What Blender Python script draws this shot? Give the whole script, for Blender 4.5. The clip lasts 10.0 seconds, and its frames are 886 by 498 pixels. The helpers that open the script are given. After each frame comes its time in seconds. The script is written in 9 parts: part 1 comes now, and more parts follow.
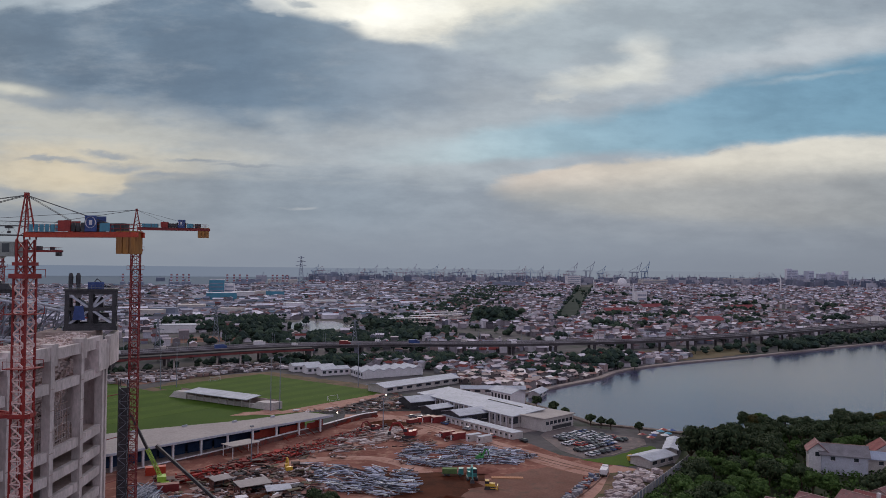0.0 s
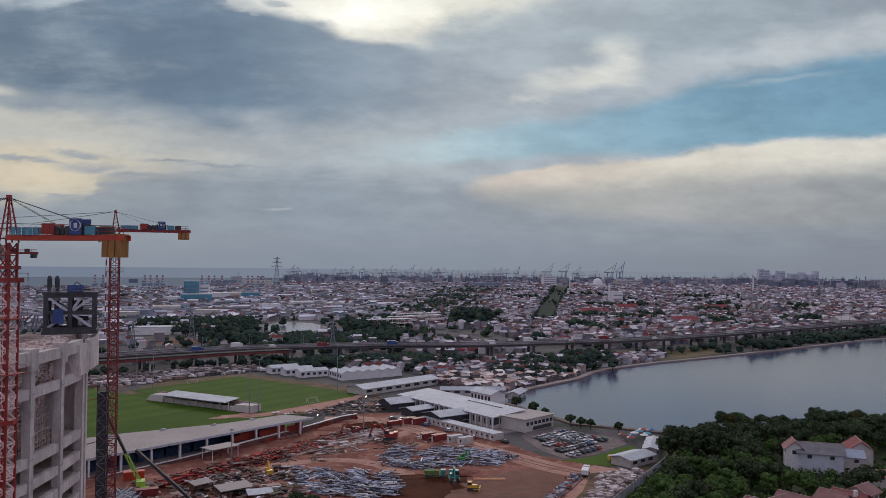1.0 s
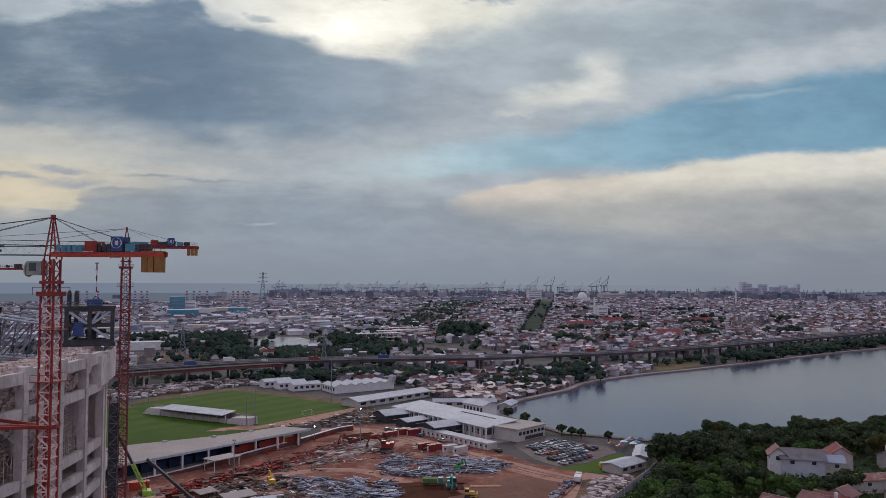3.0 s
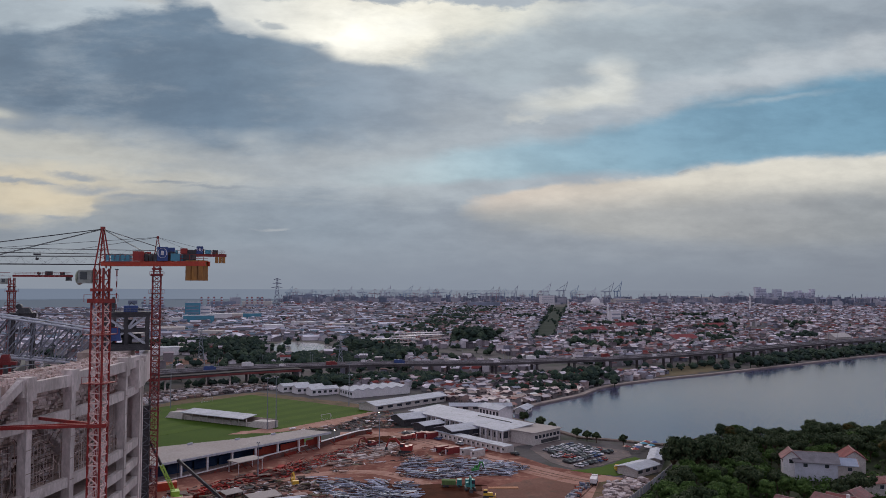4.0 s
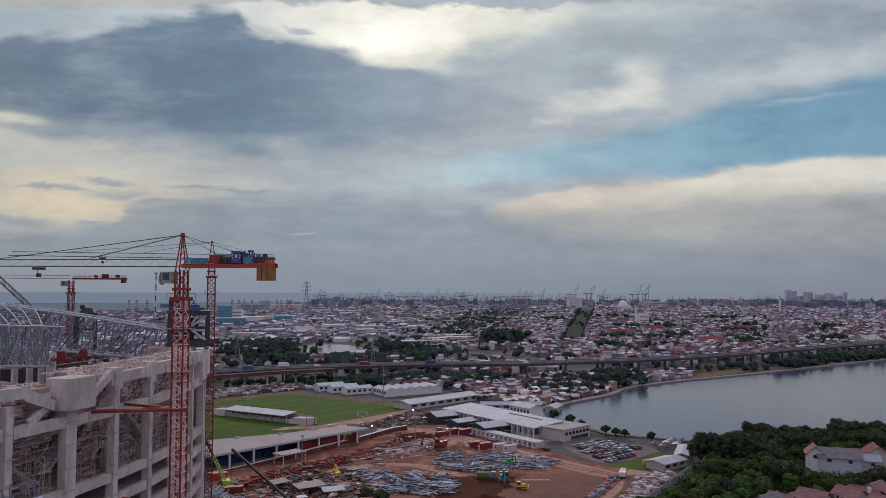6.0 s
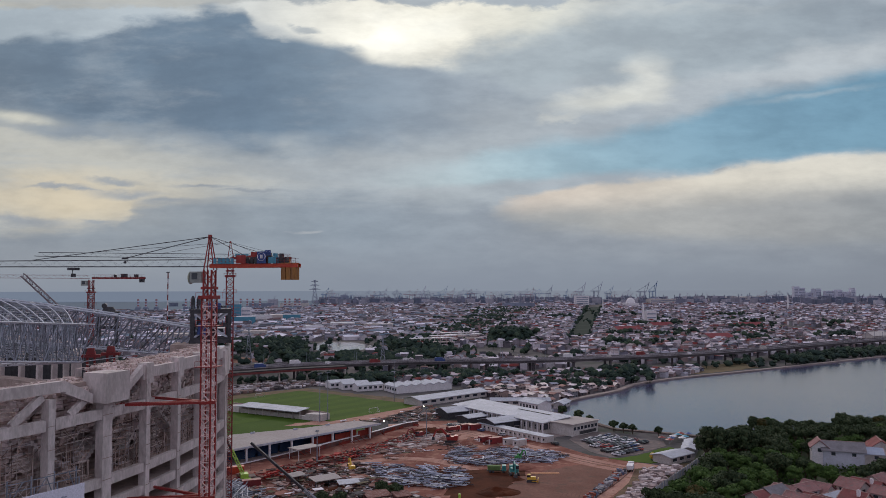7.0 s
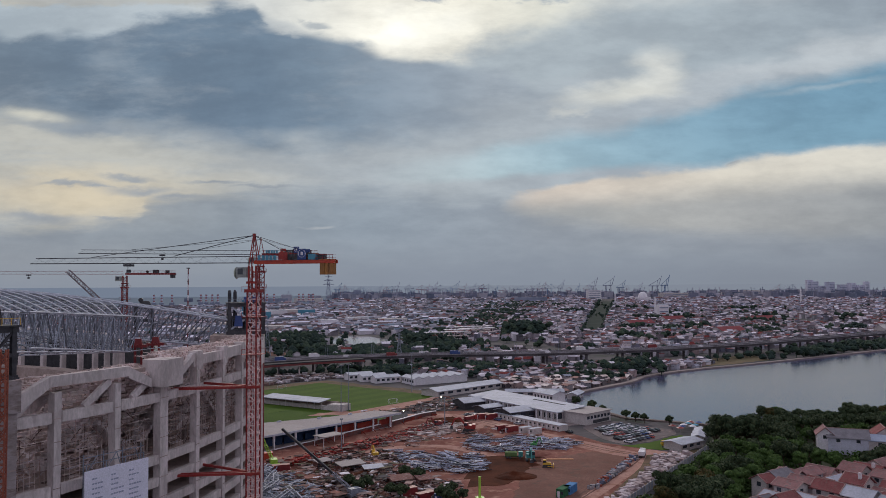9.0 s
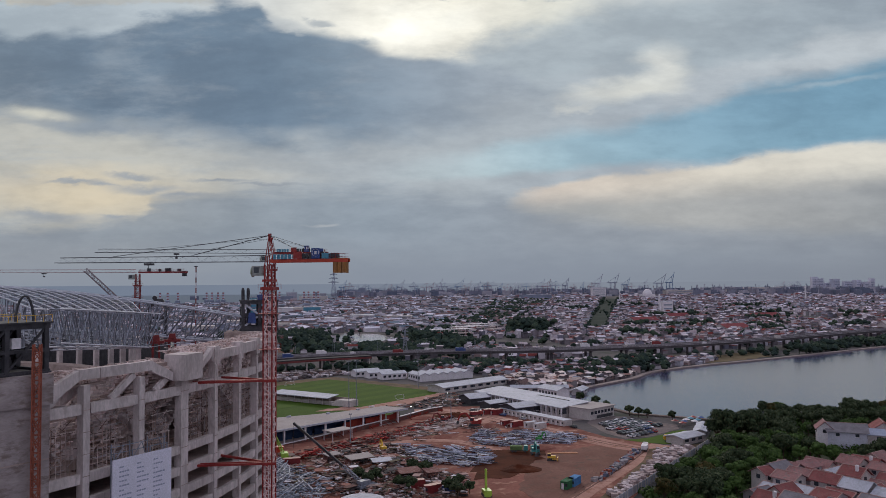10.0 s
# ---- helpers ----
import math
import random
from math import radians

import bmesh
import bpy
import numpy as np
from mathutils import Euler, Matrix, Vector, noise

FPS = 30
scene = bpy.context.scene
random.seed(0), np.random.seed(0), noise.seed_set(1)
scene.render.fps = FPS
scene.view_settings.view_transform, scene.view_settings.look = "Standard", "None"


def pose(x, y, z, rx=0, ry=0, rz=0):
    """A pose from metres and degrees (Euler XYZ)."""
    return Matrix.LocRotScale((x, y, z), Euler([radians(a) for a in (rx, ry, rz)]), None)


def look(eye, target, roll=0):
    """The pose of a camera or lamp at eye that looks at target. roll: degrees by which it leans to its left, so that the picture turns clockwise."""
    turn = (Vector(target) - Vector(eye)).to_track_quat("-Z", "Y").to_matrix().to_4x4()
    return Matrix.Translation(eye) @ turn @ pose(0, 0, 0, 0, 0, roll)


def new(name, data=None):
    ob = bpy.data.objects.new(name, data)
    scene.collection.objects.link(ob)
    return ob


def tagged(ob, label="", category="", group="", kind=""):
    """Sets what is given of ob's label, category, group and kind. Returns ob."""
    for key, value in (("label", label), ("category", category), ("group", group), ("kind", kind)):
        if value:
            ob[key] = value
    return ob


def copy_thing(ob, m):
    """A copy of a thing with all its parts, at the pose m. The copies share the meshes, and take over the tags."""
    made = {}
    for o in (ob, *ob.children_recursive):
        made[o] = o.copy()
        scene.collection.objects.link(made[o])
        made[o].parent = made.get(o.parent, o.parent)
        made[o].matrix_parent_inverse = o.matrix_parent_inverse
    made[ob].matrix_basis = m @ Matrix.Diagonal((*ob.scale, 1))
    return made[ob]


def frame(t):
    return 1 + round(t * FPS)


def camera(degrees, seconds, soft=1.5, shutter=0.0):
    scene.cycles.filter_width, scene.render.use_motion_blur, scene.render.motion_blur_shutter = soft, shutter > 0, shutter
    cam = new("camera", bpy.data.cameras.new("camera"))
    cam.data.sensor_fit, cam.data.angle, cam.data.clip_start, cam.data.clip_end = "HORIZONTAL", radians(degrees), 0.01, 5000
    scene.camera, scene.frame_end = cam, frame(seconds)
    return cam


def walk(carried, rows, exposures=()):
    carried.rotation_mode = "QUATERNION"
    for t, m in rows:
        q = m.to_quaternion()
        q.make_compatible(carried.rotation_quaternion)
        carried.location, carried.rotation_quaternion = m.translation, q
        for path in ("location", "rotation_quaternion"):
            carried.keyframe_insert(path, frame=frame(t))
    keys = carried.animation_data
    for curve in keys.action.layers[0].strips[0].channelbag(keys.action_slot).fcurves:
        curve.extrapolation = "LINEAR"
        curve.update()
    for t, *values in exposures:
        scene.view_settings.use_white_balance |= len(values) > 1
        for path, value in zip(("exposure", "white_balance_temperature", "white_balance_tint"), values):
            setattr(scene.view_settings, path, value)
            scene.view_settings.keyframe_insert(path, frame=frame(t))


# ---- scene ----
cam = camera(58.9, 10.0, soft=0.65)
PATH = [
    (0, (-5.074, -6.351, 72.789), (-4.66, -4.395, 72.835), 0.6),
    (0.5, (-5.897, -5.523, 73.023), (-5.457, -3.572, 73.068), 0.6),
    (1, (-7.062, -5.695, 73.128), (-6.588, -3.752, 73.176), 0.5),
    (1.5, (-8.455, -7.172, 73.15), (-7.899, -5.251, 73.207), 0.4),
    (2, (-10.113, -9.066, 72.969), (-9.571, -7.142, 73.033), 0.3),
    (2.5, (-11.778, -11.592, 72.725), (-11.254, -9.664, 72.801), 0.3),
    (3.8, (-17.022, -19.611, 73.149), (-16.533, -17.675, 73.245), 0.2),
    (4, (-17.746, -20.995, 73.141), (-17.265, -19.057, 73.24), 0.2),
    (4.5, (-19.542, -24.495, 73.019), (-19.076, -22.552, 73.123), 0.2),
    (5, (-21.122, -27.817, 72.762), (-20.674, -25.87, 72.868), 0.1),
    (5.5, (-22.745, -30.999, 72.455), (-22.314, -29.049, 72.561), 0.1),
    (6.8, (-26.555, -40.056, 72.33), (-26.156, -38.099, 72.438), 0.0),
    (7, (-27.256, -41.326, 72.349), (-26.857, -39.368, 72.451), -0.1),
    (7.5, (-28.97, -44.434, 72.224), (-28.577, -42.475, 72.322), -0.1),
    (8, (-30.333, -47.658, 72.133), (-29.945, -45.698, 72.226), -0.1),
    (8.5, (-31.68, -50.96, 71.995), (-31.299, -48.998, 72.088), -0.2),
    (9, (-32.763, -54.244, 72.068), (-32.393, -52.281, 72.157), -0.3),
    (9.5, (-33.94, -57.549, 72.064), (-33.578, -55.584, 72.15), -0.3),
    (10, (-34.821, -60.919, 72.095), (-34.462, -58.953, 72.178), -0.4),
]
walk(cam, [(t, look(e, g, r)) for t, e, g, r in PATH], [(0, -0.03, 6250, 11.0), (10, -0.03, 6250, 11.0)])

# ---------------------------------------------------------------- world and light
def build_world():
    world = bpy.data.worlds.new("world")
    scene.world = world
    world.use_nodes = True
    nt = world.node_tree
    nt.nodes.clear()
    N, L = nt.nodes.new, nt.links.new

    def put(socket, v):
        if isinstance(v, (int, float)):
            socket.default_value = v
        elif isinstance(v, (tuple, list)):
            socket.default_value = (*v, 1.0) if len(socket.default_value) == 4 and len(v) == 3 else v
        else:
            L(v, socket)

    def op(kind, a, b=0.0, c=0.0, clamp=False):
        n = N("ShaderNodeMath")
        n.operation, n.use_clamp = kind, clamp
        put(n.inputs[0], a), put(n.inputs[1], b)
        if len(n.inputs) > 2:
            put(n.inputs[2], c)
        return n.outputs[0]

    def step(x, lo, hi):
        n = N("ShaderNodeMapRange")
        n.interpolation_type = "SMOOTHSTEP"
        put(n.inputs[0], x), put(n.inputs[1], lo), put(n.inputs[2], hi)
        return n.outputs[0]

    def mix(f, a, b):
        n = N("ShaderNodeMix")
        n.data_type = "RGBA"
        put(n.inputs[0], f), put(n.inputs[6], a), put(n.inputs[7], b)
        return n.outputs[2]

    def fbm(u, v, su, sv, seed, detail=6.0, rough=0.6):
        c = N("ShaderNodeCombineXYZ")
        put(c.inputs[0], op("MULTIPLY", u, su)), put(c.inputs[1], op("MULTIPLY", v, sv)), put(c.inputs[2], seed)
        n = N("ShaderNodeTexNoise")
        n.inputs["Scale"].default_value = 1.0
        n.inputs["Detail"].default_value = detail
        n.inputs["Roughness"].default_value = rough
        L(c.outputs[0], n.inputs["Vector"])
        return n.outputs["Fac"]

    co = N("ShaderNodeTexCoord").outputs["Generated"]
    turn = N("ShaderNodeVectorRotate")
    turn.rotation_type = "Z_AXIS"
    turn.inputs["Angle"].default_value = radians(HEADING)
    L(co, turn.inputs["Vector"])
    s = N("ShaderNodeSeparateXYZ")
    L(turn.outputs[0], s.inputs[0])
    x, y, z = s.outputs
    ahead = op("MAXIMUM", y, 0.15)
    u0, v0 = op("DIVIDE", x, ahead), op("DIVIDE", z, ahead)
    # X runs across the view and Y down from the zenith side, both 0 to 1; wind and billows distort them
    X0 = op("MULTIPLY_ADD", u0, 0.694, 0.4865)
    Y0 = op("MULTIPLY_ADD", v0, -2.3133, 0.8583)
    big = op("SUBTRACT", fbm(u0, v0, 4.5, 13, 1.3, 9.0, 0.62), 0.5)
    puffs = op("SUBTRACT", fbm(u0, v0, 13, 30, 7.7, 7.0, 0.58), 0.5)
    X = op("ADD", X0, op("MULTIPLY_ADD", big, 0.06, op("MULTIPLY", puffs, 0.04)))
    Y = op("ADD", Y0, op("MULTIPLY_ADD", big, 0.08, op("MULTIPLY", puffs, 0.12)))
    # rounded heads of the dark cloud
    cell = N("ShaderNodeTexVoronoi")
    cell.feature = "SMOOTH_F1"
    cell.inputs["Smoothness"].default_value = 0.5
    cv3 = N("ShaderNodeCombineXYZ")
    put(cv3.inputs[0], op("MULTIPLY_ADD", u0, 17.0, op("MULTIPLY", puffs, 1.6))), put(cv3.inputs[1], op("MULTIPLY_ADD", v0, 40.0, op("MULTIPLY", big, 1.5)))
    cell.inputs["Scale"].default_value = 1.0
    L(cv3.outputs[0], cell.inputs["Vector"])
    heads = op("SUBTRACT", 0.42, cell.outputs["Distance"])
    Yd = op("ADD", Y0, op("ADD", op("MULTIPLY_ADD", big, 0.10, op("MULTIPLY", puffs, 0.09)), op("MULTIPLY", heads, 0.045)))
    Ys = op("ADD", Y0, op("MULTIPLY_ADD", big, 0.06, op("MULTIPLY", puffs, 0.075)))
    Yc = op("ADD", Y0, op("MULTIPLY_ADD", big, 0.035, op("MULTIPLY", puffs, 0.035)))

    def edge(points):
        n = N("ShaderNodeFloatCurve")
        cv = n.mapping.curves[0]
        pts = [((px + 200) / 2000, py / 600) for px, py in points]
        while len(cv.points) < len(pts):
            cv.points.new(0.5, 0.5)
        for q, (px, py) in zip(cv.points, pts):
            q.location = (px, py)
        n.mapping.update()
        L(X, n.inputs["Value"])
        return n.outputs[0]

    def below(points, soft, yy):
        return step(op("SUBTRACT", yy, edge(points)), -soft, soft)

    def band(top, bottom, soft_top, soft_bottom, yy):
        return op("MULTIPLY", below(top, soft_top, yy), op("SUBTRACT", 1.0, below(bottom, soft_bottom, yy)))

    def spread(stops):
        n = N("ShaderNodeValToRGB")
        while len(n.color_ramp.elements) < len(stops):
            n.color_ramp.elements.new(0.5)
        for e, (px, col) in zip(n.color_ramp.elements, stops):
            e.position, e.color = (px + 200) / 2000, (*col, 1)
        L(X0, n.inputs[0])
        return n.outputs[0]

    def spot(px, py, rx, ry, tilt=0.0, soft=0.8, yy=None):
        ca, sa = math.cos(radians(tilt)), math.sin(radians(tilt))
        dx = op("MULTIPLY_ADD", X, 2000.0, -200.0 - px)
        dy = op("MULTIPLY_ADD", Y if yy is None else yy, -600.0, py)
        a = op("DIVIDE", op("ADD", op("MULTIPLY", dx, ca), op("MULTIPLY", dy, sa)), rx)
        b = op("DIVIDE", op("SUBTRACT", op("MULTIPLY", dy, ca), op("MULTIPLY", dx, sa)), ry)
        return step(op("SQRT", op("ADD", op("MULTIPLY", a, a), op("MULTIPLY", b, b))), 1.0 + soft * 0.6, 1.0 - soft)

    sky = N("ShaderNodeTexSky")
    sky.sky_type = "NISHITA"
    sky.sun_disc = False
    sky.sun_elevation, sky.sun_rotation = radians(SUN_UP), radians(SUN_ROUND)
    sky.air_density, sky.dust_density, sky.ozone_density = 1.0, 1.5, 2.5
    scaled = N("ShaderNodeMix")
    scaled.data_type, scaled.blend_type = "RGBA", "MULTIPLY"
    scaled.inputs[0].default_value = 1.0
    L(sky.outputs[0], scaled.inputs[6])
    scaled.inputs[7].default_value = (0.05, 0.06, 0.07, 1)
    clear = mix(0.8, scaled.outputs[2], (0.15, 0.305, 0.415))

    streak = fbm(u0, v0, 3.0, 22.0, 3.1, 9.0, 0.64)
    # high veil
    c = spread([(-200, (0.50, 0.485, 0.44)), (200, (0.51, 0.50, 0.46)), (480, (0.455, 0.475, 0.485)), (784, (0.42, 0.455, 0.485)), (1100, (0.43, 0.47, 0.51)), (1568, (0.46, 0.50, 0.535))])
    c = mix(op("MULTIPLY", step(streak, 0.42, 0.62), 0.5), c, (0.40, 0.435, 0.47))
    # bright cloud round the hidden sun
    top = spread([(-200, (0.42, 0.48, 0.525)), (250, (0.47, 0.515, 0.55)), (420, (0.68, 0.68, 0.65)), (600, (0.88, 0.84, 0.74)), (780, (0.90, 0.85, 0.73)), (930, (0.77, 0.75, 0.66)), (1080, (0.62, 0.63, 0.61)), (1500, (0.50, 0.52, 0.54))])
    c = mix(band([(-200, 0), (1800, 0)], [(-200, 110), (700, 130), (1000, 110), (1800, 60)], 0.01, 0.10, Y), c, top)
    c = mix(spot(655, 62, 85, 34, 0, 0.95), c, (1.10, 1.05, 0.93))
    c = mix(spot(748, 48, 70, 36, 0, 0.95), c, (1.10, 1.05, 0.92))
    # grey deck on the upper right
    c = mix(op("MULTIPLY", band([(-200, 300), (700, 190), (790, 112), (860, 72), (960, 42), (1060, 20), (1160, 2), (1800, -20)], [(-200, 240), (784, 190), (930, 172), (1010, 150), (1150, 148), (1300, 122), (1450, 78), (1800, 10)], 0.075, 0.045, Y), 0.95), c,
            spread([(700, (0.43, 0.478, 0.515)), (900, (0.40, 0.448, 0.485)), (1150, (0.40, 0.452, 0.49)), (1400, (0.335, 0.385, 0.43)), (1600, (0.30, 0.345, 0.395))]))
    c = mix(op("MULTIPLY", spot(1060, 172, 110, 20, 9, 0.85, Yc), 0.95), c, (0.74, 0.73, 0.67))
    c = mix(op("MULTIPLY", spot(1125, 140, 44, 42, -20, 0.9, Yc), 0.95), c, (0.72, 0.715, 0.67))
    c = mix(op("MULTIPLY", spot(960, 208, 34, 10, 12, 0.8), 0.7), c, (0.60, 0.60, 0.57))
    c = mix(op("MULTIPLY", spot(1380, 128, 260, 20, 12, 0.9), 0.7), c, (0.52, 0.55, 0.575))
    # clear gap
    gap = band([(-200, 320), (560, 312), (690, 300), (784, 290), (870, 264), (960, 250), (1040, 246), (1110, 224), (1200, 204), (1300, 176), (1400, 156), (1500, 138), (1800, 90)],
               [(-200, 322), (560, 330), (690, 338), (784, 330), (900, 321), (1000, 313), (1100, 308), (1200, 302), (1300, 294), (1400, 285), (1568, 273), (1800, 255)], 0.028, 0.018, Yc)
    faint = spread([(600, (0.0,) * 3), (740, (0.3,) * 3), (850, (0.75,) * 3), (960, (0.95,) * 3)])
    c = mix(op("MULTIPLY", gap, faint), c, clear)
    c = mix(op("MULTIPLY", spot(1420, 172, 110, 6, 8, 0.9, Yc), 0.5), c, (0.42, 0.49, 0.54))
    c = mix(op("MULTIPLY", spot(1240, 302, 26, 3, 6, 0.5, Yc), 0.7), c, (0.22, 0.27, 0.33))
    # cream bank and the grey-beige layer under it
    right = step(X, 0.515, 0.56)
    beige = band([(-200, 420), (840, 374), (1000, 345), (1200, 320), (1568, 285), (1800, 270)], [(-200, 430), (1800, 450)], 0.02, 0.05, Yc)
    c = mix(op("MULTIPLY", op("MULTIPLY", beige, right), 0.9), c, spread([(840, (0.40, 0.405, 0.40)), (1100, (0.45, 0.44, 0.42)), (1400, (0.36, 0.36, 0.36)), (1568, (0.325, 0.335, 0.345))]))
    cream = band([(-200, 420), (830, 374), (900, 353), (1000, 336), (1100, 321), (1200, 307), (1300, 297), (1400, 288), (1568, 275), (1800, 258)], [(-200, 410), (840, 380), (1000, 372), (1200, 352), (1400, 340), (1568, 330), (1800, 318)], 0.012, 0.05, Yc)
    c = mix(op("MULTIPLY", op("MULTIPLY", cream, right), 0.95), c, spread([(830, (0.66, 0.56, 0.48)), (1000, (0.70, 0.61, 0.52)), (1250, (0.70, 0.645, 0.555)), (1568, (0.72, 0.68, 0.60))]))
    # warm light low on the left
    c = mix(op("MULTIPLY", spot(80, 352, 250, 50, -4, 0.95), 0.9), c, (0.66, 0.565, 0.42))
    c = mix(op("MULTIPLY", spot(300, 320, 170, 16, 0, 0.95), 0.35), c, (0.66, 0.60, 0.49))
    # dark blue-grey cloud
    dark = band([(-200, 60), (0, 56), (60, 60), (125, 61), (165, 46), (220, 26), (290, 10), (350, 7), (398, 14), (425, 40), (480, 57), (540, 68), (608, 94), (665, 118), (784, 128), (860, 150), (1000, 210), (1800, 260)],
                [(-200, 190), (0, 204), (80, 226), (200, 236), (330, 250), (430, 262), (560, 262), (700, 250), (784, 238), (870, 200), (1000, 180), (1800, 160)], 0.026, 0.065, Yd)
    c = mix(op("MULTIPLY", dark, 0.97), c, spread([(-100, (0.175, 0.225, 0.285)), (120, (0.155, 0.21, 0.28)), (420, (0.158, 0.22, 0.297)), (540, (0.205, 0.27, 0.345)), (680, (0.28, 0.335, 0.40)), (850, (0.37, 0.41, 0.455))]))
    c = mix(op("MULTIPLY", op("MULTIPLY", dark, step(fbm(u0, v0, 6, 19, 12.0, 9.0, 0.66), 0.46, 0.68)), 0.65), c, (0.29, 0.335, 0.39))
    c = mix(op("MULTIPLY", spot(120, 105, 46, 22, 10, 0.9), 0.4), c, (0.30, 0.345, 0.395))
    c = mix(op("MULTIPLY", spot(450, 50, 46, 9, -12, 0.8), 0.7), c, (0.60, 0.61, 0.60))
    c = mix(op("MULTIPLY", spot(520, 55, 26, 8, -8, 0.6), 0.7), c, (0.36, 0.40, 0.44))
    # bright rift and dark streak under the cloud
    c = mix(op("MULTIPLY", spot(0, 205, 56, 10, -8, 0.9, Yc), 0.75), c, (0.70, 0.665, 0.56))
    c = mix(op("MULTIPLY", spot(90, 232, 130, 9, -5, 0.9, Ys), 0.8), c, (0.27, 0.31, 0.36))
    # low grey streaks
    low = band([(-200, 420), (60, 410), (190, 392), (215, 366), (300, 352), (420, 346), (560, 350), (700, 358), (784, 362), (828, 356), (850, 372), (900, 392), (1800, 420)], [(-200, 470), (1800, 480)], 0.035, 0.08, op("ADD", Yc, op("MULTIPLY", op("SUBTRACT", streak, 0.5), 0.16)))
    c = mix(op("MULTIPLY", low, 0.85), c, spread([(-100, (0.275, 0.30, 0.34)), (200, (0.265, 0.30, 0.345)), (600, (0.275, 0.32, 0.375)), (900, (0.31, 0.34, 0.385)), (1568, (0.275, 0.295, 0.33))]))
    for px, py, rx, ry in ((20, 392, 80, 10), (150, 397, 30, 5), (180, 323, 40, 5), (200, 345, 70, 9), (70, 330, 60, 4), (330, 328, 60, 4), (280, 362, 60, 7), (420, 338, 70, 4), (120, 336, 30, 3)):
        c = mix(op("MULTIPLY", spot(px, py, rx, ry, -2, 0.9, Ys), 0.85), c, (0.33, 0.355, 0.39))
    c = mix(op("MULTIPLY", spot(518, 413, 26, 3, 3, 0.7, Yc), 0.6), c, (0.50, 0.51, 0.52))
    # mottled relief inside the clouds
    n = N("ShaderNodeMix")
    n.data_type, n.blend_type = "RGBA", "MULTIPLY"
    n.inputs[0].default_value = 1.0
    L(c, n.inputs[6])
    grain = mix(step(fbm(u0, v0, 9, 24, 5.5, 9.0, 0.62), 0.3, 0.7), (0.86, 0.875, 0.87), (1.095, 1.105, 1.075))
    L(grain, n.inputs[7])
    c = n.outputs[2]
    # haze just over the horizon
    c = mix(op("MULTIPLY", step(v0, 0.085, 0.0), 0.9), c, spread([(0, (0.245, 0.275, 0.325)), (800, (0.235, 0.265, 0.315)), (1568, (0.205, 0.225, 0.262))]))
    # the sky behind the camera
    behind = mix(step(fbm(x, z, 3, 6, 2.2), 0.35, 0.65), (0.42, 0.46, 0.52), (0.58, 0.60, 0.63))
    c = mix(step(y, 0.12, 0.42), behind, c)
    bg = N("ShaderNodeBackground")
    L(c, bg.inputs["Color"])
    bg.inputs["Strength"].default_value = SKY_STRENGTH
    out = N("ShaderNodeOutputWorld")
    L(bg.outputs[0], out.inputs["Surface"])


HEADING, SUN_UP, SUN_ROUND, SKY_STRENGTH = 12.0, 17.5, 7.7, 1.0


build_world()

sun = new("sun", bpy.data.lights.new("sun", "SUN"))
sun.data.energy, sun.data.angle, sun.data.color = 1.15, radians(14), (1.0, 0.91, 0.78)
sun.matrix_world = look((0, 0, 0), (-math.sin(radians(SUN_ROUND)), -math.cos(radians(SUN_ROUND)), -math.tan(radians(SUN_UP + 8))))
sun.location = (0, 0, 300)


